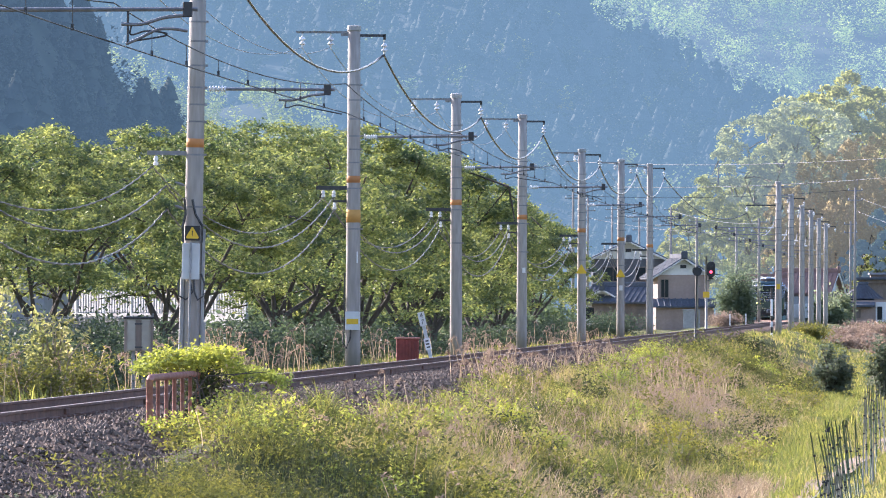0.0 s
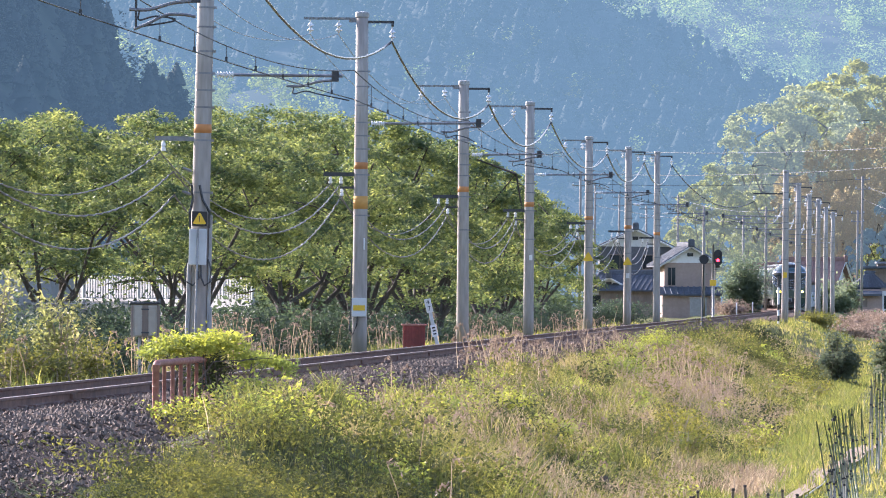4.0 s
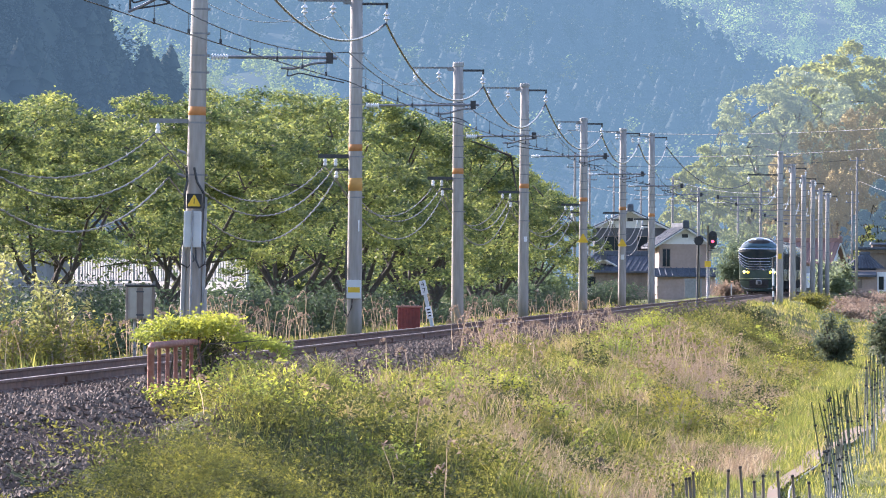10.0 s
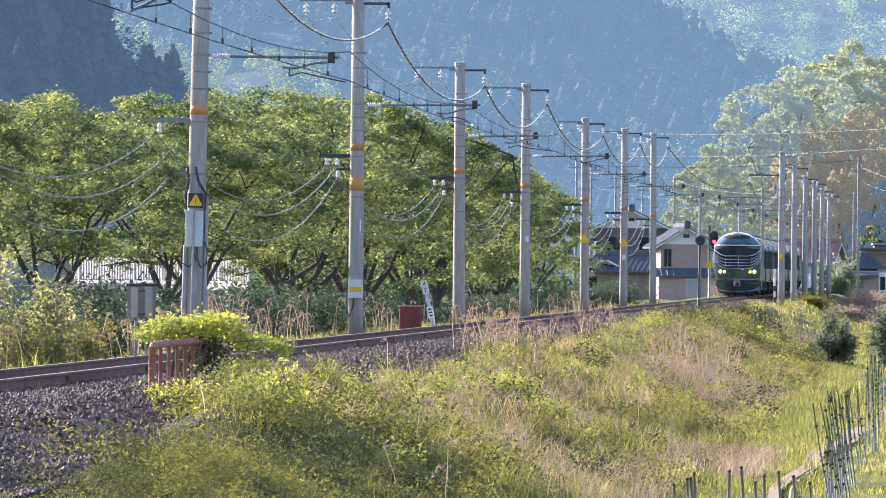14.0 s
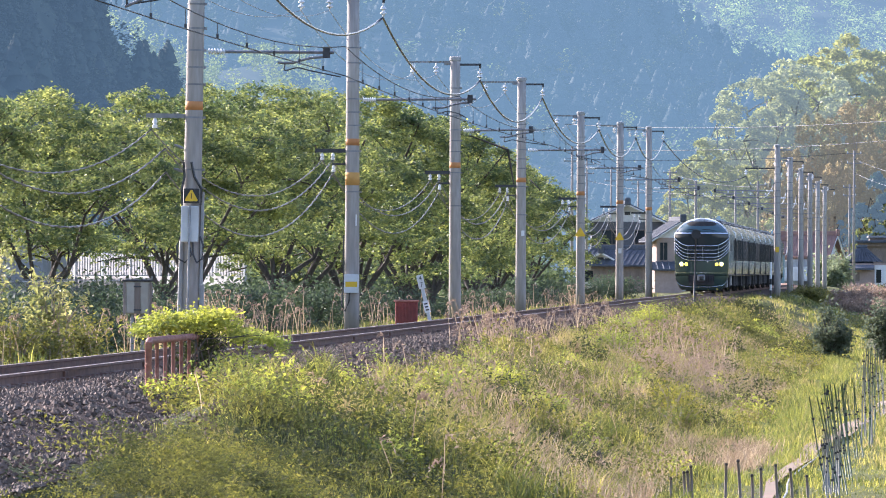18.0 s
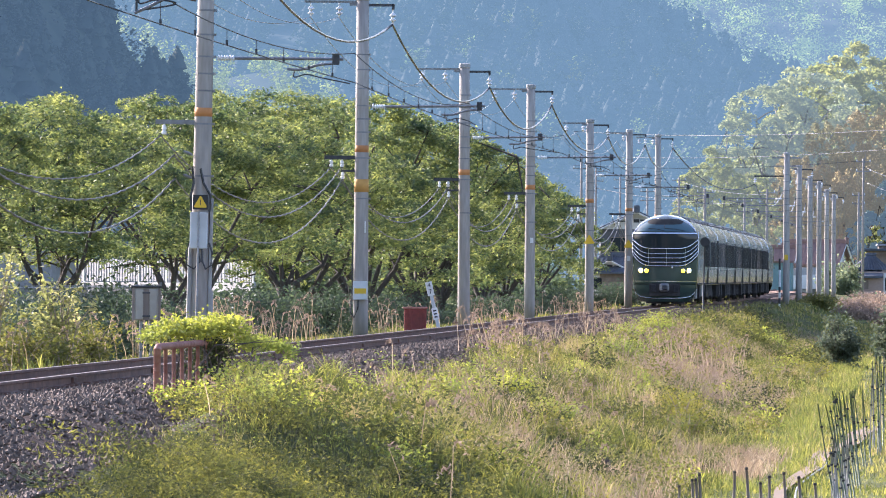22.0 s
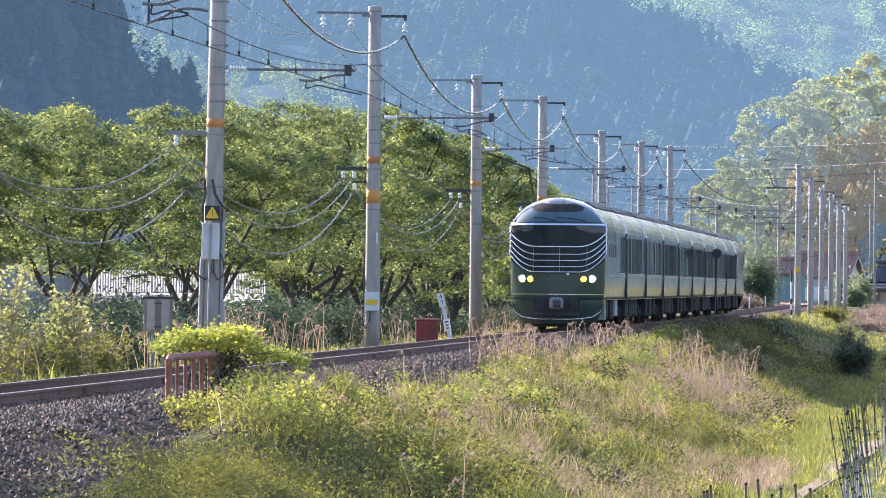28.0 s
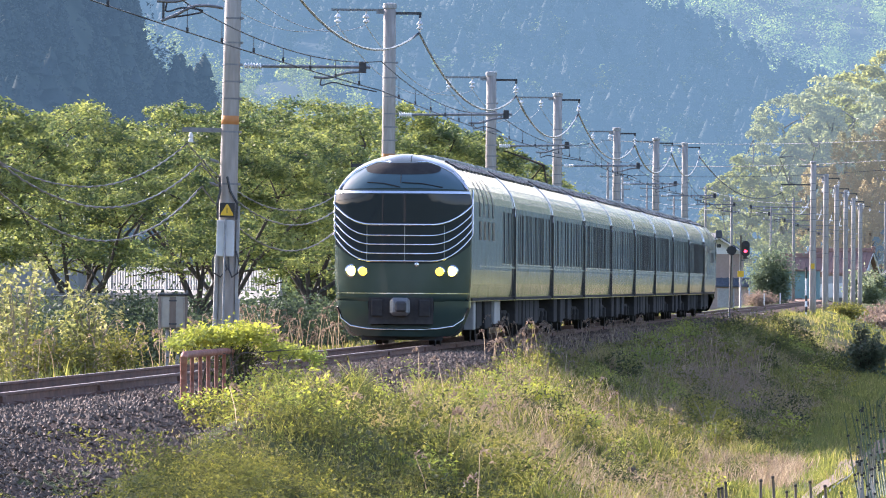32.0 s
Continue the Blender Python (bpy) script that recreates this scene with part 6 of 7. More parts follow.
def village_pole(bearing, y, top, arms=2):
    p = thing("village_pole", pose(at_view(bearing, y), y * STEP, -0.8), "slender grey concrete village power pole", "utility pole", "village power poles")
    part("shaft", turned(bmesh.new(), [(0.16, -0.3), (0.11, top)], 10), M["concrete"], p, smooth=True)
    for k in range(arms):
        a = part("crossarm", boxed(-0.8, 0.8, -0.05, 0.05, top - 0.4 - 1.0 * k, top - 0.3 - 1.0 * k), M["steel"], p)
        for x in (-0.7, 0.0, 0.7):
            part("insulator", turned(bmesh.new(), [(0.06, 0), (0.07, 0.1), (0.03, 0.2)], 7, Matrix.Translation((x, 0, top - 0.3 - 1.0 * k))), M["porcelain"], a)
    return p


for bearing, y, rise in ((1014, 640, 325), (1040, 720, 350), (1083, 800, 365), (1131, 760, 385), (1187, 760, 365), (1233, 640, 385), (1303, 660, 400), (1343, 640, 385), (1513, 720, 330), (1505, 800, 390)):
    village_pole(bearing, y, 0.8 + 1.35 + (540 - rise) * y / 12000)
for a, b, sag in (((1000, 640, 285), (1700, 500, 268), 0.6), ((1080, 660, 330), (1700, 540, 300), 0.5), ((1000, 700, 345), (1500, 720, 335), 0.5), ((1513, 720, 345), (1800, 600, 380), 1.2), ((1513, 720, 370), (1800, 600, 410), 1.2), ((1040, 720, 385), (1303, 660, 412), 0.4), ((1187, 760, 372), (1343, 640, 395), 0.4)):
    pt = lambda q: Vector((at_view(q[0], q[1]), q[1] * STEP, 1.35 + (540 - q[2]) * q[1] / 12000))
    wire_thing("village_wire", [(pt(a), pt(b), sag)], 0.022, M["cable"], "dark power wire across the village", 4)


# ---- things beside the line ----
def handrail():
    h = thing("handrail", along(85.5, 2.25), "rusty red pipe handrail half grown over with vines", "handrail")
    n, run = 7, 5.7 * STEP
    part("top_rail", tube(bmesh.new(), [(0, 0, 0.12), (0, 0.03, 0.36), (0, 0.14, 0.42), (0, run, 0.42)], 0.045, 10), M["oldrail"], h, smooth=True)
    for k in range(n):
        y = run * k / (n - 1)
        part("baluster" if 0 < k < n - 1 else "post", tube(bmesh.new(), [(0, y, -0.75), (0, y, 0.40)], 0.026 if k else 0.045, 8), M["oldrail"], h, smooth=True)


def relay_box():
    b = thing("relay_box", along(134, -3.5, 0.0, 8), "weathered beige steel relay box on two legs", "box")
    part("case", boxed(-0.27, 0.27, -0.16, 0.16, 0.42, 1.06, bevel=0.015), M["beige"], b)
    part("lid", boxed(-0.31, 0.31, -0.20, 0.20, 1.06, 1.10, bevel=0.01), M["darksteel"], b)
    part("door", boxed(-0.22, -0.07, -0.175, -0.161, 0.44, 1.02, bevel=0.004), M["beige"], b)
    part("door", boxed(0.06, 0.21, -0.175, -0.161, 0.44, 1.02, bevel=0.004), M["beige"], b)
    part("centre_strip", boxed(-0.065, 0.055, -0.172, -0.162, 0.42, 1.04), M["wood"], b, "dark weathered strip between the doors")
    for x in (-0.29, 0.235):
        part("side_plate", boxed(x, x + 0.05, -0.18, -0.163, 0.40, 1.05), M["wood"], b)
    for z in (0.5, 0.96):
        part("hinge", boxed(-0.08, 0.07, -0.19, -0.176, z - 0.015, z + 0.015), M["darksteel"], b)
    for x in (-0.1, 0.1):
        part("leg", boxed(x - 0.03, x + 0.03, -0.03, 0.03, -0.6, 0.42), M["steel"], b)


def red_box():
    b = thing("trackside_box", along(188, -2.25, 0.0, 4), "dark red corrugated steel trackside box with faded lid", "box")
    part("case", boxed(-0.31, 0.31, -0.22, 0.22, -0.3, 0.40, bevel=0.01), M["rustred"], b)
    for k in range(8):
        x = -0.285 + 0.57 * k / 7
        part("rib", boxed(x - 0.018, x + 0.018, -0.24, -0.221, -0.25, 0.38, bevel=0.006), M["rustred"], b)
    part("lid", boxed(-0.35, 0.35, -0.26, 0.26, 0.40, 0.455, bevel=0.015), M["oldrail"], b, "faded rust-toned lid")


def lettering(parent, text, size, m, material):
    c = bpy.data.curves.new("digit", "FONT")
    c.body, c.size, c.extrude, c.align_x, c.align_y = text, size, 0.002, "CENTER", "CENTER"
    c.materials.append(material)
    o = new("digit", c)
    o.parent, o.matrix_basis = parent, m
    return o


def distance_post():
    p = thing("distance_post", along(193, -1.95, -0.2) @ pose(0, 0, 0, 0, -13, 0), "leaning white distance post with black figures", "post")
    part("stake", boxed(-0.05, 0.05, -0.04, 0.04, -0.3, 1.05, bevel=0.01), M["grey"], p)
    bd = part("board", boxed(-0.095, 0.095, -0.062, -0.042, 0.98, 1.38, bevel=0.004), M["white"], p, "white enamel board")
    lettering(bd, "4", 0.19, pose(0, -0.064, 1.275, 90, 0, 0), M["black"])
    lettering(bd, "7", 0.19, pose(0, -0.064, 1.09, 90, 0, 0), M["black"])
    lo = part("lower_board", boxed(-0.085, 0.085, -0.06, -0.042, 0.28, 0.62, bevel=0.004), M["white"], p)
    for z in (0.36, 0.45, 0.54):
        part("figure_bar", boxed(-0.045, 0.045, -0.065, -0.061, z - 0.02, z + 0.02), M["black"], lo)


def disc_sign():
    s = thing("disc_sign", along(300, 2.05, 0.0), "round black sign seen from the back on a thin post", "sign")
    part("post", tube(bmesh.new(), [(-0.05, 0, -0.6), (0.05, 0, 2.95)], 0.035, 8), M["darksteel"], s, smooth=True)
    part("disc", turned(bmesh.new(), [(0.19, 0), (0.205, 0.01), (0.205, 0.03), (0.19, 0.035)], 28, pose(0.05, -0.05, 2.86, 90, 0, 0)), M["black"], s)
    part("hood", tube(bmesh.new(), [(0.05 + 0.22 * math.cos(a), -0.1, 2.86 + 0.22 * math.sin(a)) for a in [math.pi * k / 12 for k in range(13)]], 0.012, 5), M["black"], s)
    part("clamp", boxed(0.02, 0.08, -0.08, -0.06, 2.74, 2.98), M["steel"], s)


def signal():
    s = thing("railway_signal", along(459, -2.5, -0.3), "railway colour-light signal showing red on a slim mast", "signal")
    part("mast", tube(bmesh.new(), [(0, 0, -0.4), (0, 0, 5.0)], 0.06, 10), M["steel"], s, smooth=True)
    pts = [(0.28 * math.cos(a), 0.28 * math.sin(a) + (0.26 if math.sin(a) > 0 else -0.26)) for a in [2 * math.pi * k / 28 for k in range(28)]]
    bk = part("backplate", solid(bmesh.new(), pts, 0.05, Matrix.Translation((0.33, -0.22, 4.1))), M["black"], s, "black oval backplate")
    for z, m in ((3.93, "lampred"), (4.3, "black")):
        part("hood", turned(bmesh.new(), [(0.12, 0), (0.125, 0.0), (0.125, 0.2), (0.12, 0.2)], 16, pose(0.33, -0.22, z, 90, 0, 0)), M["black"], bk)
        part("lens", turned(bmesh.new(), [(0.10, 0.0), (0.10, 0.212), (0.04, 0.225)], 16, pose(0.33, -0.22, z, 90, 0, 0)), M[m], bk, "red lit lens" if m == "lampred" else "")
    part("side_arm", box(boxed(0.0, 0.9, -0.04, 0.04, 3.72, 3.78), 0.0, 0.3, -0.04, 0.04, 3.3, 3.36), M["darksteel"], s)
    part("number_plate", boxed(-0.22, 0.22, -0.09, -0.07, 2.2, 2.6, bevel=0.01), M["yellow"], s, "yellow square plate")
    part("ladder", tube(tube(bmesh.new(), [(0.1, 0.25, -0.3), (0.1, 0.25, 4.4)], 0.015, 5), [(-0.1, 0.25, -0.3), (-0.1, 0.25, 4.4)], 0.015, 5), M["steel"], s)


handrail()
relay_box()
red_box()
distance_post()
disc_sign()
signal()
for y, d in ((520, -2.6), (560, -2.4)):
    mk = thing("marker_post", along(y, d, -0.3), "short white marker post beside the track", "post")
    part("stake", boxed(-0.05, 0.05, -0.05, 0.05, -0.2, 1.0, bevel=0.01), M["white"], mk)
# striped guard on the first pole right of the track
gd = thing("pole_guard", along(385, 3.55, -0.5), "black and white striped guard tube on a pole stay", "guard")
for k in range(9):
    part("band", turned(bmesh.new(), [(0.06, 0.32 * k), (0.06, 0.32 * k + 0.318)], 10), M["black" if k in (1, 3, 7, 8) else "white"], gd)

# white fence and wall behind the trees
fe = thing("white_fence", pose(-8.4, 391.5, 0, 0, 0, 25.5), "white painted board fence behind the trees", "fence")
slat = finish(boxed(-0.02, 0.02, 0, 0.16, 0.98, 1.95, bevel=0.006), "board", M["boxgrey"])
for k in range(99):
    o = new("board", slat)
    o.parent, o.location.y = fe, k * 0.29
for z in (1.15, 1.78):
    part("rail", boxed(0.025, 0.06, 0, 28.8, z - 0.04, z + 0.04), M["grey"], fe)
for k in range(10):
    part("post", boxed(-0.05, 0.05, k * 3.06, k * 3.06 + 0.1, 0.7, 2.02), M["grey"], fe)
part("base_wall", boxed(-0.1, 0.1, 0, 28.8, -1.3, 0.95), M["boxgrey"], fe, "grey concrete base wall")
gable_house(along(300, -34, -1.0, 80), 7.0, 18.0, 5.2, 1.9, "wallgrey", "grey building with tiled roof behind the trees", 0.4)
gable_house(along(262, -21.5, -1.0, 84), 4.6, 9.0, 5.5, 1.5, "wallgrey", "grey house with tiled roof behind the trees", 0.6)

# thin steel picket fence along the hedge
pf = thing("picket_fence", Matrix(), "thin grey-green steel picket fence along the hedge", "fence")
picket = finish(boxed(-0.012, 0.012, -0.012, 0.012, -1.2, 0.0), "picket", M["steel"])
for k in range(150):
    o = new("picket", picket)
    o.parent, o.matrix_basis = pf, along(158 + k * 0.28, -10.7, 1.02)
for z in (0.96, 0.35):
    part("rail", tube(bmesh.new(), [beside(158 + 2 * k, -10.7, z) for k in range(22)], 0.014, 5), M["steel"], pf)
for k in range(8):
    part("post", boxed(-0.03, 0.03, -0.03, 0.03, -2.2, 0.06), M["steel"], pf).matrix_basis = along(158 + 6 * k, -10.7, 1.02)

# bean stakes along the footpath
random.seed(31)
pth = []


def pd(y):
    """Offset of the path's edge."""
    return float(np.interp(y, (100, 126, 140, 155, 169, 200, 340), (9.35, 9.55, 9.8, 10.2, 10.7, 11.2, 12.5))) + 0.08 * math.sin(y * 0.31)


def wide(y):
    """Breadth of the path, which grass closes in upon near the road."""
    return float(np.interp(y, (100, 122, 160), (0.12, 0.26, 0.5)))


for i in range(400):
    y = 100 + i * 0.6
    pth += [tuple(beside(y, pd(y), ground_z(y, pd(y)) + 0.07)), tuple(beside(y, pd(y) + wide(y), ground_z(y, pd(y) + wide(y)) + 0.07))]
tagged(new("footpath", mesh_of("footpath", pth, [(2 * i, 2 * i + 1, 2 * i + 3, 2 * i + 2) for i in range(399)], paint("bare_earth", (0.17, 0.108, 0.068), (0.24, 0.158, 0.104), 0.95, fine=5, wide=0.8, bump=0.4, stain=(0.14, 0.12, 0.06)))), "trodden path of bare reddish earth beside the bean stakes", "path", kind="structure")


def stake(y, d, h, m, lean, turn, clips=3):
    s = thing("garden_stake", along(y, d, ground_z(y, d), turn) @ pose(0, 0, 0, 0, lean, 0), "slender weathered bean stake stuck in the soil", "stake", "bean stakes by the path")
    bend = random.uniform(-0.018, 0.018)
    part("rod", tube(bmesh.new(), [(0, 0, -0.15), (bend, 0, h * 0.55), (0, 0, h)], [0.014, 0.013, 0.010], 6), M[m], s, smooth=True)
    for k in range(clips):
        z = h * random.uniform(0.25, 0.95)
        part("clip", boxed(-0.022, 0.022, -0.022, 0.022, z - 0.016, z + 0.016), M["black"], s)


for i in range(13):                                    # a leaning bundle of green stakes, short grey ones, then groups farther on
    y = 107 + 1.05 * i + random.uniform(-0.4, 0.4)
    stake(y, 10.62 + 0.008 * (y - 107) + random.uniform(-0.12, 0.16), random.uniform(1.6, 1.85), "cane", random.uniform(-15, -8) + 0.6 * i, random.uniform(-8, 8))
for i in range(12):
    stake(105.5 + 0.5 * i, 10.52 + random.uniform(-0.22, 0.26), random.uniform(0.95, 1.3), "canegrey", random.uniform(-7, 5), random.uniform(-20, 20), 2)
for i in range(4):
    stake(127 + 1.6 * i, 10.7 + random.uniform(-0.12, 0.2), random.uniform(1.45, 1.65), "cane", random.uniform(-8, -3), random.uniform(-12, 12), 2)
for i in range(8):
    stake(136 + 1.1 * i, 10.9 + random.uniform(-0.12, 0.14), random.uniform(1.7, 2.1), "canegrey" if i % 3 else "cane", random.uniform(-5, 2), random.uniform(-12, 12))
for i in range(8):
    stake(156 + 2.4 * i, 11.1 + random.uniform(-0.15, 0.25), random.uniform(1.6, 2.0), "canegrey" if i % 3 else "cane", random.uniform(-6, 2), random.uniform(-12, 12))
for b, h in ((1191, 0.38), (1215, 0.5), (1223, 0.52), (1228, 0.6), (1286, 0.66), (1314, 0.72), (1335, 0.5), (1350, 0.6), (1379, 0.66), (1406, 0.6), (1434, 0.5)):
    pg = thing("field_post", pose(at_view(b, 104), 104 * STEP, ground_z(104, at_view(b, 104) - middle(104)), 0, random.uniform(-4, 3), 0), "short weathered grey post at the field's edge", "post", "posts at the field's edge")
    part("shaft", tube(bmesh.new(), [(0, 0, -0.2), (0.004, 0, h * 0.6), (0, 0, h)], [0.024, 0.023, 0.02], 8), M["wood"], pg, smooth=True)
    part("cap", turned(bmesh.new(), [(0.026, h - 0.03), (0.027, h), (0.012, h + 0.012)], 8), M["bark"], pg)
stump = thing("tree_stump", pose(at_view(1058, 112), 112 * STEP, ground_z(112, at_view(1058, 112) - middle(112))), "dark rotten stump in the grass of the bank", "stump")
part("stump", turned(bmesh.new(), [(0.16, -0.2), (0.12, 0.1), (0.10, 0.32), (0.07, 0.36)], 9), M["bark"], stump)


kerb = tube(bmesh.new(), [beside(100 + 3 * k, pd(100 + 3 * k) + 0.36, ground_z(100 + 3 * k, pd(100 + 3 * k) + 0.36) + 0.08) for k in range(12)], 0.016, 6)
tagged(new("path_kerb", finish(kerb, "path_kerb", M["boxgrey"])), "pale concrete kerb along the earth path", "kerb", kind="structure")


def bare_patch(yc, dc, ry, rd):
    """A worn patch of bare earth with an uneven outline, following the ground."""
    n, v = 26, [tuple(beside(yc, dc, ground_z(yc, dc) + 0.05))]
    for ring in (0.35, 0.7, 1.0):
        for k in range(n):
            a = 2 * math.pi * k / n
            q = ring * (1 + 0.3 * noise.noise(Vector((math.cos(a) * 1.7, math.sin(a) * 1.7, yc))))
            yy, dd = yc + ry * q * math.cos(a), dc + rd * q * math.sin(a)
            v.append(tuple(beside(yy, dd, ground_z(yy, dd) + (0.05 if ring < 1 else -0.03))))
    f = [(0, 1 + k, 1 + (k + 1) % n) for k in range(n)]
    f += [(1 + r * n + k, 1 + (r + 1) * n + k, 1 + (r + 1) * n + (k + 1) % n, 1 + r * n + (k + 1) % n) for r in (0, 1) for k in range(n)]
    tagged(new("bare_earth", mesh_of("bare_earth", v, f, bpy.data.materials["bare_earth"], True)), "patch of bare reddish earth at the foot of the bank", "earth", kind="structure")


bare_patch(123, 8.1, 7, 0.55)
bare_patch(108, 7.0, 3.5, 0.4)


# ---- shrubs, vines, reeds, grass ----
def shrub(name, y, d, r, h, material, leaves, leaf, label, flat=0.3, lift=0.15, category="shrub", scatter=0.24, stems=11, stem="bark"):
    """Bare stems under a loose heap of leaves with an uneven outline."""
    t = thing(name, along(y, d, ground_z(y, d)), label, category)
    bm = bmesh.new()
    tips = []
    for k in range(stems):
        a, q = random.uniform(0, 6.28), random.uniform(0.3, 0.95)
        e = Vector((math.cos(a) * r * q, math.sin(a) * r * q, h * math.sqrt(1.05 - q * q) * random.uniform(0.7, 1.05)))
        tube(bm, [(0.1 * math.cos(a), 0.1 * math.sin(a), -0.1), e * 0.5 + Vector((0, 0, 0.12 * h)), e], [0.028, 0.018, 0.006], 5)
        tips += [e, e * 0.75 + Vector((0, 0, 0.08 * h)), e * 0.5 + Vector((0, 0, 0.1 * h)), e * 0.27]
    tagged(part("stem", bm, M[stem], t), kind="stuff")
    tp = np.array([tuple(e) for e in tips])
    c = tp[rng.integers(0, len(tp), leaves)] + rng.normal(size=(leaves, 3)) * np.array([scatter * r, scatter * r, 0.55 * scatter * h])
    c[:, 2] = np.maximum(c[:, 2], lift * h * rng.random(leaves))
    if lift == 0.0:                                   # leaves down to the ground
        n, a = leaves // 3, rng.uniform(0, 6.2832, leaves // 3)
        q = r * 0.85 * np.sqrt(rng.random(n))
        c[:n] = np.stack([q * np.cos(a), q * np.sin(a), h * 0.6 * rng.random(n)], 1)
    o = new("leaves", leaf_mesh("leaves", c, rng.uniform(0.7, 1.35, leaves) * leaf, material, flat, 1.6))
    o.parent = t
    return t


random.seed(8)
shrub("garden_bush", 618, -4.5, 2.0, 4.9, M["farhedge"], 9000, 0.17, "dense dark green garden bush beside the track", lift=0.0, scatter=0.3, stems=22)
for y, d, r, h in ((695, 36, 1.5, 3.4), (690, 52, 1.2, 2.6), (700, 62, 1.4, 3.8)):
    shrub("garden_bush", y, d, r, h, M["midhedge"], 2600, 0.22, "green garden bush beside the storehouse", lift=0.0).matrix_basis = pose(at_view(1424 + d, y), y * STEP, -0.9)
shrub("evergreen_shrub", 266, 8.55, 0.95, 2.15, M["darkleaf"], 3000, 0.10, "dark glossy evergreen shrub at the foot of the bank", lift=0.0, scatter=0.12, stems=26)
shrub("evergreen_shrub", 262, 10.75, 1.0, 2.6, M["darkleaf"], 3600, 0.10, "dark evergreen shrub beside the footpath", scatter=0.15, stems=19)
for y, d, r, h in ((112, -5.2, 1.0, 2.4), (120, -6.4, 1.3, 3.1), (127, -5.6, 1.1, 2.8), (131, -4.8, 0.9, 1.9), (136, -7.0, 1.4, 2.9), (116, -8.0, 1.4, 3.2), (108, -6.5, 1.0, 2.6), (128, -8.0, 1.2, 3.3), (124, -7.0, 1.1, 3.0)):
    shrub("wild_shrub", y, d, r, h, M["youngleaf"], 800, 0.085, "loose yellow-green wild shrub with thin pale stems", scatter=0.10, stems=15, stem="twig")
for y, d, r, h in ((122, -4.4, 0.8, 1.1), (145, -6.0, 1.1, 1.2), (126, -4.2, 0.6, 0.9), (133, -4.6, 0.6, 0.9), (115, -4.6, 0.7, 0.9), (119, -5.4, 0.9, 1.3), (131, -6.2, 1.0, 1.3), (109, -4.8, 0.7, 0.9)):
    shrub("verge_weed", y, d, r, h, M["bushleaf"], 900, 0.06, "low leafy green weed on the verge", scatter=0.22, stems=12, stem="twig")
for y, d, r, h in ((430, 6.5, 1.6, 0.8), (455, 8.0, 1.9, 1.0), (480, 7.0, 2.0, 1.0), (505, 9.5, 2.2, 1.1), (540, 8.0, 2.2, 1.1), (395, 10.5, 1.4, 1.2), (360, 13.2, 1.3, 1.4), (560, -4.2, 1.4, 1.2)):
    shrub("dry_thicket", y, d, r, h, M["reed"], 2600, 0.10, "brownish dry thicket beyond the bank", -0.2, scatter=0.3)
for y, d in ((420, 5.2), (445, 5.0), (560, 9.5), (600, 12.0), (610, 16.0), (470, 11.5)):
    shrub("green_thicket", y, d, 1.6, 0.9, M["bushleaf"], 2000, 0.10, "green thicket beyond the bank")
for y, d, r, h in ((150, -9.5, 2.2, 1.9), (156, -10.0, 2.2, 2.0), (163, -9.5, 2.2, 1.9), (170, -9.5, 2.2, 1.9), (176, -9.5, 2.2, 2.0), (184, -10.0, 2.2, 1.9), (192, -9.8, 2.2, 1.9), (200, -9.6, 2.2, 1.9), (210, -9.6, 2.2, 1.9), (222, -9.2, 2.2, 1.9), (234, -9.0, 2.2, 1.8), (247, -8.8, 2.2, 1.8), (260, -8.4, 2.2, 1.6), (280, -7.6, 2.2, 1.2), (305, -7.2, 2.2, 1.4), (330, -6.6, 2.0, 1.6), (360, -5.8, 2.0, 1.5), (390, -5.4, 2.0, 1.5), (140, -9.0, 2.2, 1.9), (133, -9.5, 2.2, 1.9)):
    shrub("verge_bush", y, d, r, h, M["shadehedge"], 3400, 0.088, "hedge bush under the trees, coloured dark as in their shade")

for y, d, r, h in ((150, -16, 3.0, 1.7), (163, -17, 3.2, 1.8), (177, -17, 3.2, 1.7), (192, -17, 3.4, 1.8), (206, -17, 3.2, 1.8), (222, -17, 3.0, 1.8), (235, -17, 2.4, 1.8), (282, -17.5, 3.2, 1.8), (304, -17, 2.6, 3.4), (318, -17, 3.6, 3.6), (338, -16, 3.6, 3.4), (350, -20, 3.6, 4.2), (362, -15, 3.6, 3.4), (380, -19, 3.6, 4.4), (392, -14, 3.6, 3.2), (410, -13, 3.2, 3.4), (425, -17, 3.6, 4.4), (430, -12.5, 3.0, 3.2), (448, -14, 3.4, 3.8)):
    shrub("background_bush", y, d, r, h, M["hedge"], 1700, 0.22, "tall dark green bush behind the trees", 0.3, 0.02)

# bright vine over the handrail's far end and the track's edge
def heap(cs, ss, x, y, z, rx, ry, rz, n, leaf):
    q = rng.normal(size=(n, 3)) * 0.62 * np.array([rx, ry, rz])
    cs.append(np.array([x, y, z]) + q)
    ss.append(rng.uniform(0.7, 1.3, n) * leaf)


t = thing("vine_mound", Matrix(), "bright yellow-green creeper mounded over the handrail", "vine")
bright, dark = ([], []), ([], [])
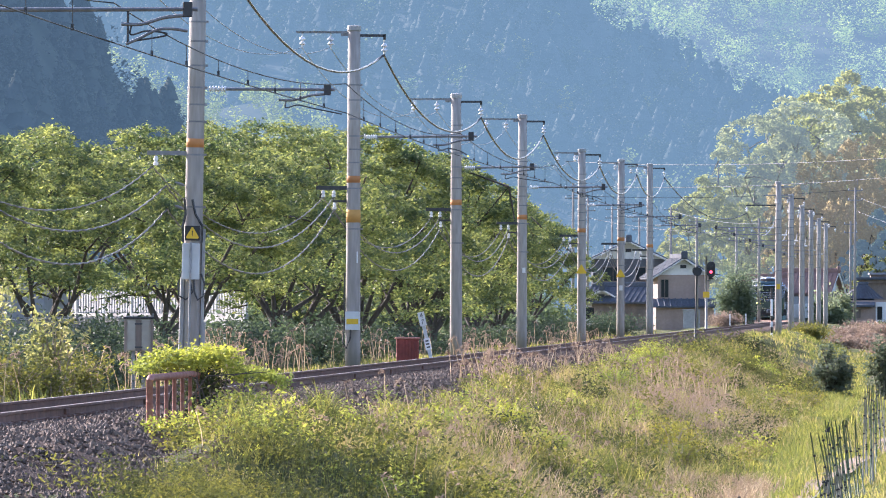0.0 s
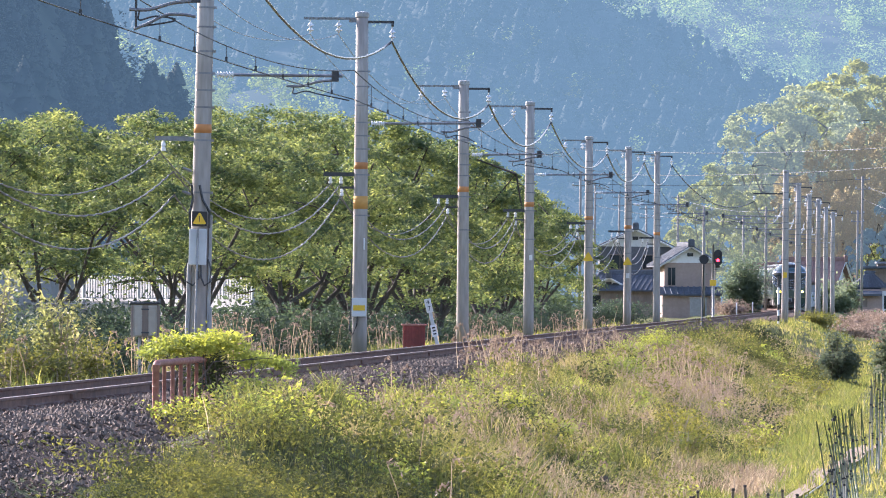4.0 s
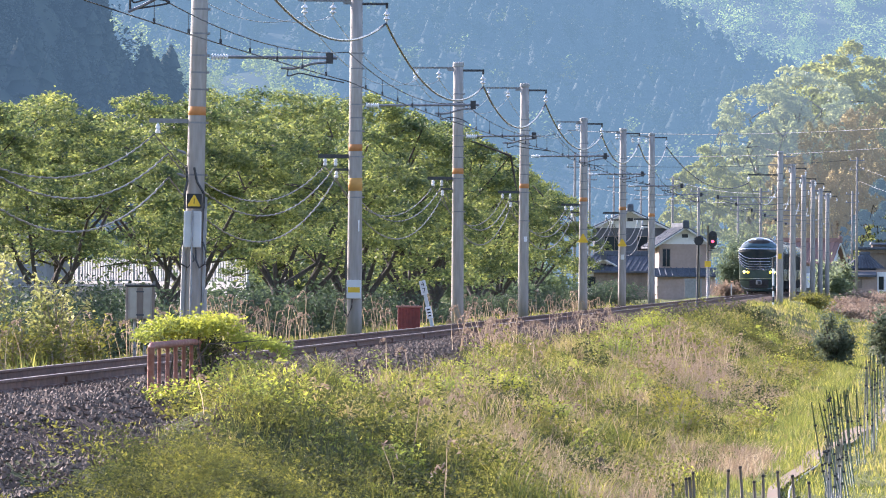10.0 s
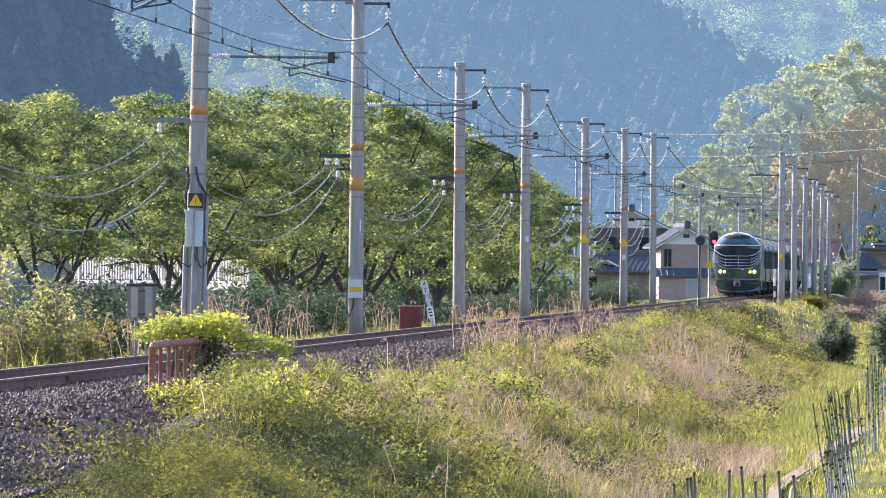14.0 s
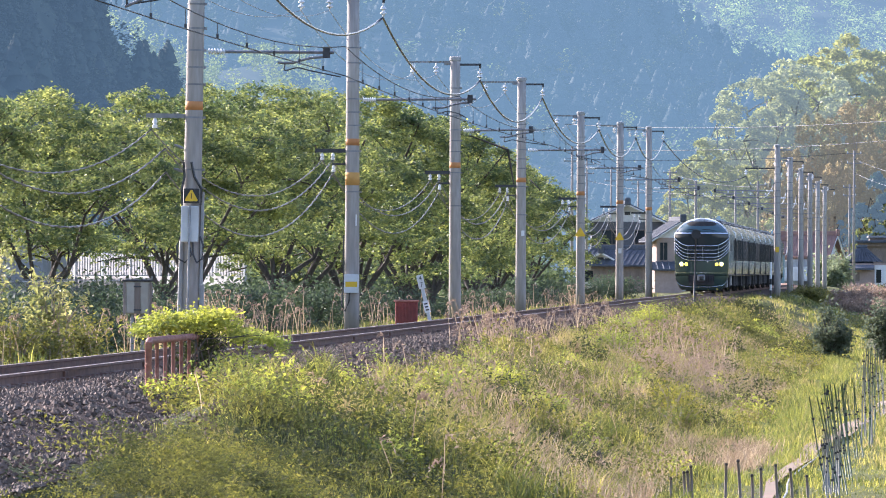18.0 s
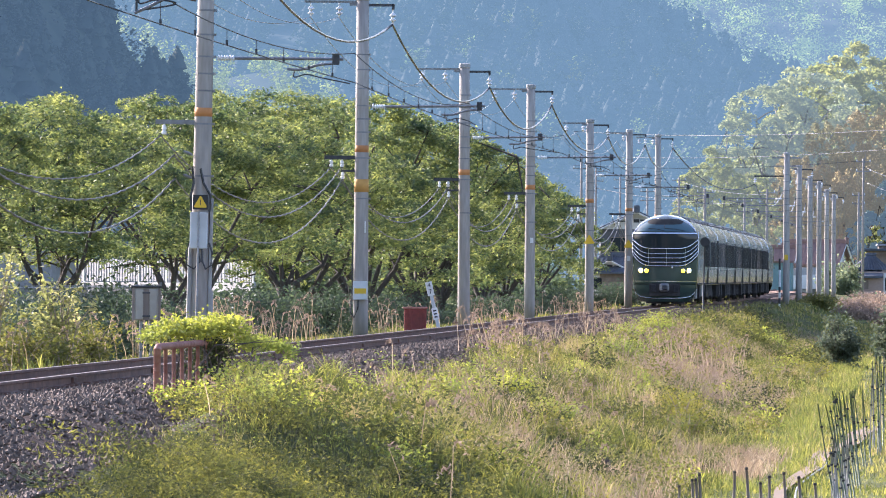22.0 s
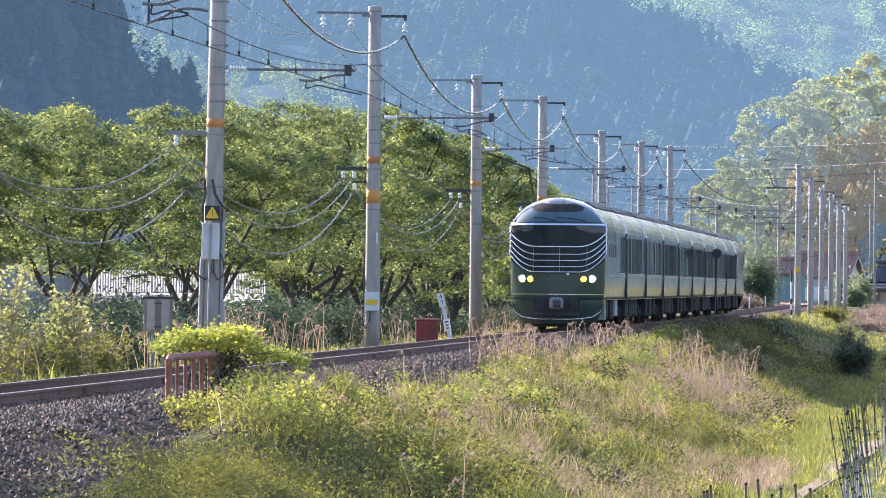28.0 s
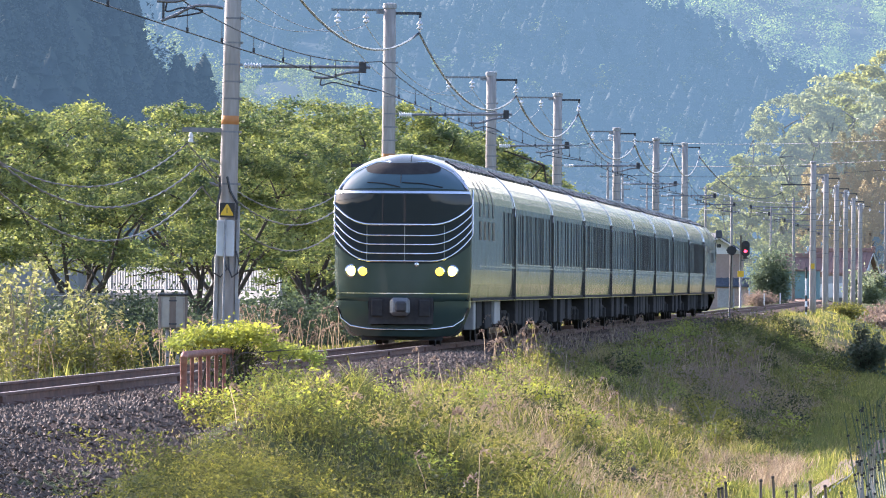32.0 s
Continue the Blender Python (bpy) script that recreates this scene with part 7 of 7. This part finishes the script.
for b, st0, z, rx, rz, n in ((252, 90, 0.50, 0.13, 0.07, 170), (272, 90.4, 0.56, 0.17, 0.09, 300), (297, 90.5, 0.63, 0.20, 0.11, 420), (325, 90.6, 0.60, 0.20, 0.11, 420), (348, 90.8, 0.62, 0.18, 0.12, 380),
                             (372, 91.0, 0.66, 0.18, 0.11, 360), (398, 91.2, 0.66, 0.16, 0.09, 260), (415, 91.2, 0.50, 0.16, 0.12, 160), (432, 91.5, 0.40, 0.18, 0.08, 260), (458, 91.8, 0.40, 0.18, 0.07, 240), (488, 92, 0.35, 0.15, 0.05, 150),
                             (500, 92, 0.25, 0.10, 0.08, 60), (430, 90, 0.10, 0.22, 0.10, 160), (470, 90.5, 0.0, 0.25, 0.10, 140), (385, 89, 0.0, 0.22, 0.14, 120), (268, 85.2, -0.16, 0.16, 0.10, 50), (296, 85.0, -0.14, 0.2, 0.10, 60), (330, 85.2, -0.12, 0.25, 0.12, 80), (352, 86, -0.12, 0.25, 0.14, 100)):
    heap(*bright, at_view(b, st0), st0 * STEP, z, rx * 1.1, 0.45, rz, int(n * 1.8), 0.046)
# darker leaves put the shade within and below the mound into colour
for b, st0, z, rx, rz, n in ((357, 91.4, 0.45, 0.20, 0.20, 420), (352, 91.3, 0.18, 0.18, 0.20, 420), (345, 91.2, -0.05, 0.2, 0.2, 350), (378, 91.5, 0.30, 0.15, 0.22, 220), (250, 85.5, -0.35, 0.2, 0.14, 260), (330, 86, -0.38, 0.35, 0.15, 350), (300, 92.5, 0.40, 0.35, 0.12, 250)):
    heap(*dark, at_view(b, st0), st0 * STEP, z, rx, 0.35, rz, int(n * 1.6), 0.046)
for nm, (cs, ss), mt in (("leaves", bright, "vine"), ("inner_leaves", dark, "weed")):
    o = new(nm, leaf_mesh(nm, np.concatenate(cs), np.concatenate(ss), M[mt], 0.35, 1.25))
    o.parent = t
bm = bmesh.new()
for k in range(22):
    b, e = random.uniform(255, 420), random.uniform(255, 480)
    st0 = random.uniform(89.5, 91.8)
    tube(bm, [(at_view(b, st0), st0 * STEP, -0.75), (at_view((b + e) / 2, st0), st0 * STEP, random.uniform(0.1, 0.5)), (at_view(e, st0), st0 * STEP + random.uniform(-0.3, 0.3), random.uniform(0.35, 0.6))], [0.012, 0.009, 0.004], 4)
part("stem", bm, M["bark"], t)


def clumps(n, y0, y1, d0, d1, power, count, spread_d, spread_y):
    """Points gathered in clumps."""
    yc, dc = y0 + (y1 - y0) * rng.random(n) ** power, rng.uniform(d0, d1, n)
    y = np.repeat(yc, count) + rng.normal(size=n * count) * spread_y
    d = np.repeat(dc, count) + rng.normal(size=n * count) * spread_d
    return y, d


def turf(name, label, n, y0, y1, d0, d1, power, hmin, hmax, width, material, keep=None):
    pts, y, d = spread(n, y0, y1, d0, d1, power)
    if keep is not None:
        k = keep(y, d)
        pts, y, d = pts[k], y[k], d[k]
    h = rng.uniform(hmin, hmax, len(pts)) * (0.4 + 1.25 * (0.5 + 0.5 * np.sin(y * 0.31 + d * 1.9) * np.cos(d * 1.7 - y * 0.23)) ** 1.5)
    if d0 > 0:
        h *= np.interp(y, (60, 135), (0.45, 1.0))
        h *= np.clip((d - clear(y)) / 1.1, 0.22, 1.0)
    return tagged(new(name, blade_mesh(name, pts, h, rng.uniform(0.7, 1.3, len(pts)) * width * (1 + (y - 55) / 220), rng.uniform(0.1, 0.75, len(pts)), material)), label, "grass", kind="stuff")


def clear(y):
    """Offset at which the grass begins to cover the ballast."""
    return np.interp(y, (55, 80, 90, 104, 120, 136, 150, 165, 175, 400), (2.9, 2.75, 2.5, 2.6, 2.5, 2.05, 1.6, 1.05, 0.9, 0.9)) + 0.2 * np.sin(y * 0.8)


edge = lambda y, d: d > clear(y)
turf("bank_grass", "tall rough grass on the sunny railway bank", 56000, 76, 170, 1.0, 8.4, 1.15, 0.12, 0.32, 0.015, M["grass"], edge)
# dark blades stand for shade low in the grass
turf("bank_undergrass", "dark green grass standing for shade among the dry blades of the bank", 20000, 94, 150, 2.8, 8.4, 1.1, 0.14, 0.34, 0.014, M["weed"], edge)
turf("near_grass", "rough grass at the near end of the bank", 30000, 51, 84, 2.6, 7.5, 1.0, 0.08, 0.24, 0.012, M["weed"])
turf("field_grass", "rough grass at the foot of the bank", 17000, 90, 300, 8.2, 15, 1.2, 0.10, 0.3, 0.018, M["grass"])
turf("meadow_grass", "short green grass between bank and path", 20000, 84, 200, 7.6, 13.5, 1.1, 0.08, 0.26, 0.013, M["grass"])
turf("far_bank_grass", "rough grass on the farther bank", 44000, 165, 430, 0.8, 9.5, 1.3, 0.13, 0.34, 0.016, M["grass"], edge)
turf("lush_grass", "fresh green grass in the hollow at the foot of the bank", 15000, 98, 290, 7.4, 9.6, 1.2, 0.10, 0.34, 0.014, M["lush"])
turf("verge_grass", "grass on the verge left of the track", 26000, 90, 400, -9.0, -3.3, 1.3, 0.10, 0.30, 0.014, M["grass"])


def tufts(name, label, y, d, hmin, hmax, width, material, lean=(0.2, 0.9)):
    pts = np.array([beside(a, b, ground_z(a, b) - 0.03) for a, b in zip(y, d)])
    n = len(pts)
    h = rng.uniform(hmin, hmax, n)
    return tagged(new(name, blade_mesh(name, pts, h, rng.uniform(0.7, 1.3, n) * width, rng.uniform(*lean, n), material)), label, "grass", kind="stuff")


y, d = clumps(330, 98, 330, 3.2, 8.0, 1.1, 45, 0.28, 0.5)
tufts("dry_grass_tufts", "straw-coloured dry grass tufts on the bank", y, d, 0.2, 0.65, 0.012, M["straw"])
y, d = clumps(60, 162, 202, 4.6, 7.4, 1.0, 110, 0.4, 1.6)
tufts("dry_grass_patch", "patch of pinkish dry grass on the bank", y, d, 0.3, 0.75, 0.013, M["reed"], (0.3, 1.1))
y, d = clumps(330, 84, 300, 3.0, 7.8, 1.25, 55, 0.11, 0.12)
tufts("grass_tussocks", "tall tussocks of yellow-green grass on the bank", y, d, 0.3, 0.72, 0.014, M["grass"], (0.3, 1.1))
y, d = clumps(100, 86, 300, 3.0, 7.8, 1.1, 50, 0.11, 0.12)
tufts("straw_tussocks", "bleached tussocks of dry grass on the bank", y, d, 0.3, 0.75, 0.013, M["straw"], (0.3, 1.1))
y, d = clumps(26, 88, 112, 6.0, 7.6, 1.0, 60, 0.3, 0.6)
y2, d2 = clumps(34, 114, 134, 7.0, 8.9, 1.0, 55, 0.22, 0.8)
y, d = np.concatenate([y, y2]), np.concatenate([d, d2])
tufts("flattened_straw", "flattened bleached straw at the foot of the bank", y, d, 0.3, 0.7, 0.012, M["straw"], (0.6, 1.3))

for a, b, rr, hh in ((232, 2.7, 0.9, 0.7), (222, 3.2, 0.8, 0.6), (196, 3.3, 0.9, 0.65), (180, 3.9, 0.7, 0.6), (128, 4.0, 0.6, 0.55), (118, 3.4, 0.5, 0.5), (122, 5.2, 0.6, 0.5)):
    shrub("bank_bush", a, b, rr, hh, M["vine"], 1500, 0.04, "low bush of fresh yellow-green leaves on the bank", scatter=0.3, stem="twig", lift=0.0)
# flowering yellow bushes on the bank
for a, b, rr, hh in ((143, 6.8, 0.7, 0.75), (147, 6.5, 0.6, 0.6), (139, 7.1, 0.6, 0.6), (240, 7.6, 1.0, 0.8), (248, 7.2, 0.9, 0.7), (234, 8.0, 0.8, 0.6)):
    shrub("flowering_bush", a, b, rr, hh, M["blossom"], 1700, 0.034, "low bush in yellow flower on the bank", scatter=0.3, stem="twig", lift=0.0)

# leafy weeds among the grass
y, d = clumps(520, 68, 300, 3.0, 8.4, 1.2, 44, 0.22, 0.4)
c = np.array([beside(a, b, ground_z(a, b)) for a, b in zip(y, d)])
c[:, 2] += rng.uniform(0.05, 0.42, len(c))
tagged(new("leafy_weeds", leaf_mesh("leafy_weeds", c, rng.uniform(0.018, 0.038, len(c)) * (1 + (y - 68) / 200), M["bushleaf"], 0.2, 2.2)), "leafy green weeds among the grass", "weeds", kind="stuff")
n = 410                                                 # low mounds of leaves that shade one another
yc, dc, rc = 58 + 250 * rng.random(n) ** 1.3, rng.uniform(3.0, 8.0, n), rng.uniform(0.28, 0.7, n)
yc[:60], dc[:60], rc[:60] = rng.uniform(72, 97, 60), rng.uniform(3.7, 6.8, 60), rng.uniform(0.35, 0.7, 60)
yc[60:180], dc[60:180], rc[60:180] = rng.uniform(51, 74, 120), rng.uniform(3.6, 6.8, 120), rng.uniform(0.35, 0.6, 120)
yc[180:225], dc[180:225], rc[180:225] = rng.uniform(51, 66, 45), rng.uniform(2.5, 3.7, 45), rng.uniform(0.26, 0.42, 45)
rc *= 0.9 + yc / 300
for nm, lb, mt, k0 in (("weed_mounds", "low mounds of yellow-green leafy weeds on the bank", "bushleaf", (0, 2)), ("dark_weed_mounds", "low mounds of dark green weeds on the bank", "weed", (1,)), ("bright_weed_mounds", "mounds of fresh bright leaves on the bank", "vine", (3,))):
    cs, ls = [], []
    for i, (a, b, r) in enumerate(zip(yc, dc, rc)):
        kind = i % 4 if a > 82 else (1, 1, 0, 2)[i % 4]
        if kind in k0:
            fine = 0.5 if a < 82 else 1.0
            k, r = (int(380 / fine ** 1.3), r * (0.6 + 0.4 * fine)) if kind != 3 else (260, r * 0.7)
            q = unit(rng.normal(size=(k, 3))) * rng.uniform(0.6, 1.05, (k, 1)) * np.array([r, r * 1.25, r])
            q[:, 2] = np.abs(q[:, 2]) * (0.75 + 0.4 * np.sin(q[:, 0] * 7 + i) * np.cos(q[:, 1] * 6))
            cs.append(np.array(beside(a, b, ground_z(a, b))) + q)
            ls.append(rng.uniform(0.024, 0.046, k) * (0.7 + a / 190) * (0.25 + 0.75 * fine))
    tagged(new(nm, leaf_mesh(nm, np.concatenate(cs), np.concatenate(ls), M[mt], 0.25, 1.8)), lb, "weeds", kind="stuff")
def leafy(name, label, n, y0, y1, h, leaf, material, flank=False):
    """Leaves standing on the widened shoulder, or on its flank."""
    y = rng.uniform(y0, y1, n)
    crest = np.minimum([spur(a) for a in y], 8.0)
    d = crest + rng.uniform(0.05, 0.7, n) if flank else 2.95 + np.maximum(crest - 2.9, 0.15) * rng.random(n)
    bump = 0.5 + 0.5 * np.sin(y * 1.9 + d * 3.1) * np.cos(d * 4.3 - y * 1.1)
    c = np.array([beside(a, b, ground_z(a, b)) for a, b in zip(y, d)])
    c[:, 2] += rng.random(len(y)) ** 0.7 * h * (0.3 + bump)
    tagged(new(name, leaf_mesh(name, c, rng.uniform(0.7, 1.3, len(y)) * leaf, M[material], 0.3, 1.9)), label, "weeds", kind="stuff")


leafy("shoulder_leaves", "low green leaves all over the widened shoulder", 11000, 80, 99, 0.22, 0.027, "bushleaf")
leafy("shoulder_creeper", "yellow-green creeper on the widened shoulder", 5200, 80, 100, 0.24, 0.030, "vine")
# the flank's shade is strengthened by the dark leaf colour
leafy("shoulder_flank", "dark green weeds that colour the shoulder's flank as shade", 3200, 87, 99, 0.08, 0.030, "weed", True)
y, d = clumps(60, 78, 97, 2.9, 6.8, 1.0, 30, 0.2, 0.5)
tufts("shoulder_grass", "rough green grass on the widened shoulder", y, d, 0.08, 0.22, 0.011, M["grass"], (0.2, 1.0))
y, d = clumps(22, 98, 225, 2.9, 6.5, 1.0, 170, 0.22, 0.5)
c = np.array([beside(a, b, ground_z(a, b)) for a, b in zip(y, d)])
c[:, 2] += rng.uniform(0.05, 0.6, len(c))
tagged(new("creeper_patches", leaf_mesh("creeper_patches", c, rng.uniform(0.028, 0.05, len(c)), M["vine"], 0.4, 1.4)), "bright yellow-green creeper patches on the bank", "weeds", kind="stuff")


def reeds(name, label, spots, hmin, hmax):
    """Dry reeds: bent stems with drooping feathery plumes."""
    vs, hs = [], []
    st_b, pl = [], []
    bm_v, bm_f = [], []
    for yy, dd in spots:
        b = beside(yy, dd, ground_z(yy, dd) - 0.05)
        h = random.uniform(hmin, hmax)
        lx, ly = random.uniform(-0.28, 0.20) * h, random.uniform(-0.1, 0.1) * h
        top = b + Vector((lx, ly, h))
        w = 0.004 + 0.00002 * yy
        i = len(bm_v)
        mid = b.lerp(top, 0.5) + Vector((-lx * 0.2, 0, 0))
        for p, ww in ((b, w), (mid, w), (top, w * 0.7)):
            bm_v += [(p.x - ww, p.y, p.z), (p.x + ww, p.y, p.z)]
        bm_f += [(i, i + 1, i + 3, i + 2), (i + 2, i + 3, i + 5, i + 4)]
        sd = -1 if random.random() < 0.6 else 1
        L = random.uniform(0.2, 0.36)
        for k in range(16):
            f = k / 15
            q = top + Vector((sd * L * 0.55 * f, 0, L * (0.8 * f - 1.15 * f * f)))
            pl.append(q + Vector((random.uniform(-0.02, 0.02), random.uniform(-0.02, 0.02), random.uniform(-0.025, 0.02))))
    o = thing(name, Matrix(), label, "reeds")
    s = new("stem", mesh_of("stem", bm_v, bm_f, M["straw"]))
    s.parent = o
    tagged(s, kind="stuff")
    pl = np.array([tuple(q) for q in pl])
    p = new("plume", leaf_mesh("plume", pl, rng.uniform(0.022, 0.042, len(pl)), M["reed"], -0.3, 2.4))
    p.parent = o
    tagged(p, kind="stuff")


random.seed(77)
U = random.uniform
reeds("reed_bed", "dry pampas reeds with drooping plumes on the verge", [(U(141, 182), U(-6.0, -3.8)) for _ in range(150)], 0.5, 1.25)
reeds("reed_bed", "dry reeds round the foot of the poles", [(U(190, 330), U(-4.8, -2.7)) for _ in range(140)], 0.4, 1.1)
reeds("reed_bed", "dry pampas reeds at the edge of the ballast", [(U(150, 172), U(2.0, 3.0)) for _ in range(22)] + [(U(168, 215), U(2.0, 3.4)) for _ in range(50)], 0.4, 0.85)
reeds("reed_bed", "tall dry reeds at the shoulder of the bank", [(U(141, 158), U(2.0, 3.2)) for _ in range(45)], 0.5, 1.1)
reeds("reed_bed", "single dry stalks on the bank", [(U(80, 150), U(3.0, 6.5)) for _ in range(45)], 0.4, 0.9)
reeds("reed_bed", "dry reeds on the bank", [(U(170, 205), U(4.2, 6.6)) for _ in range(110)], 0.7, 1.4)
reeds("reed_bed", "dry reeds and stalks between the tracks and the shrubs", [(U(100, 135), U(-5.5, -4.0)) for _ in range(28)], 0.6, 1.1)


motions()
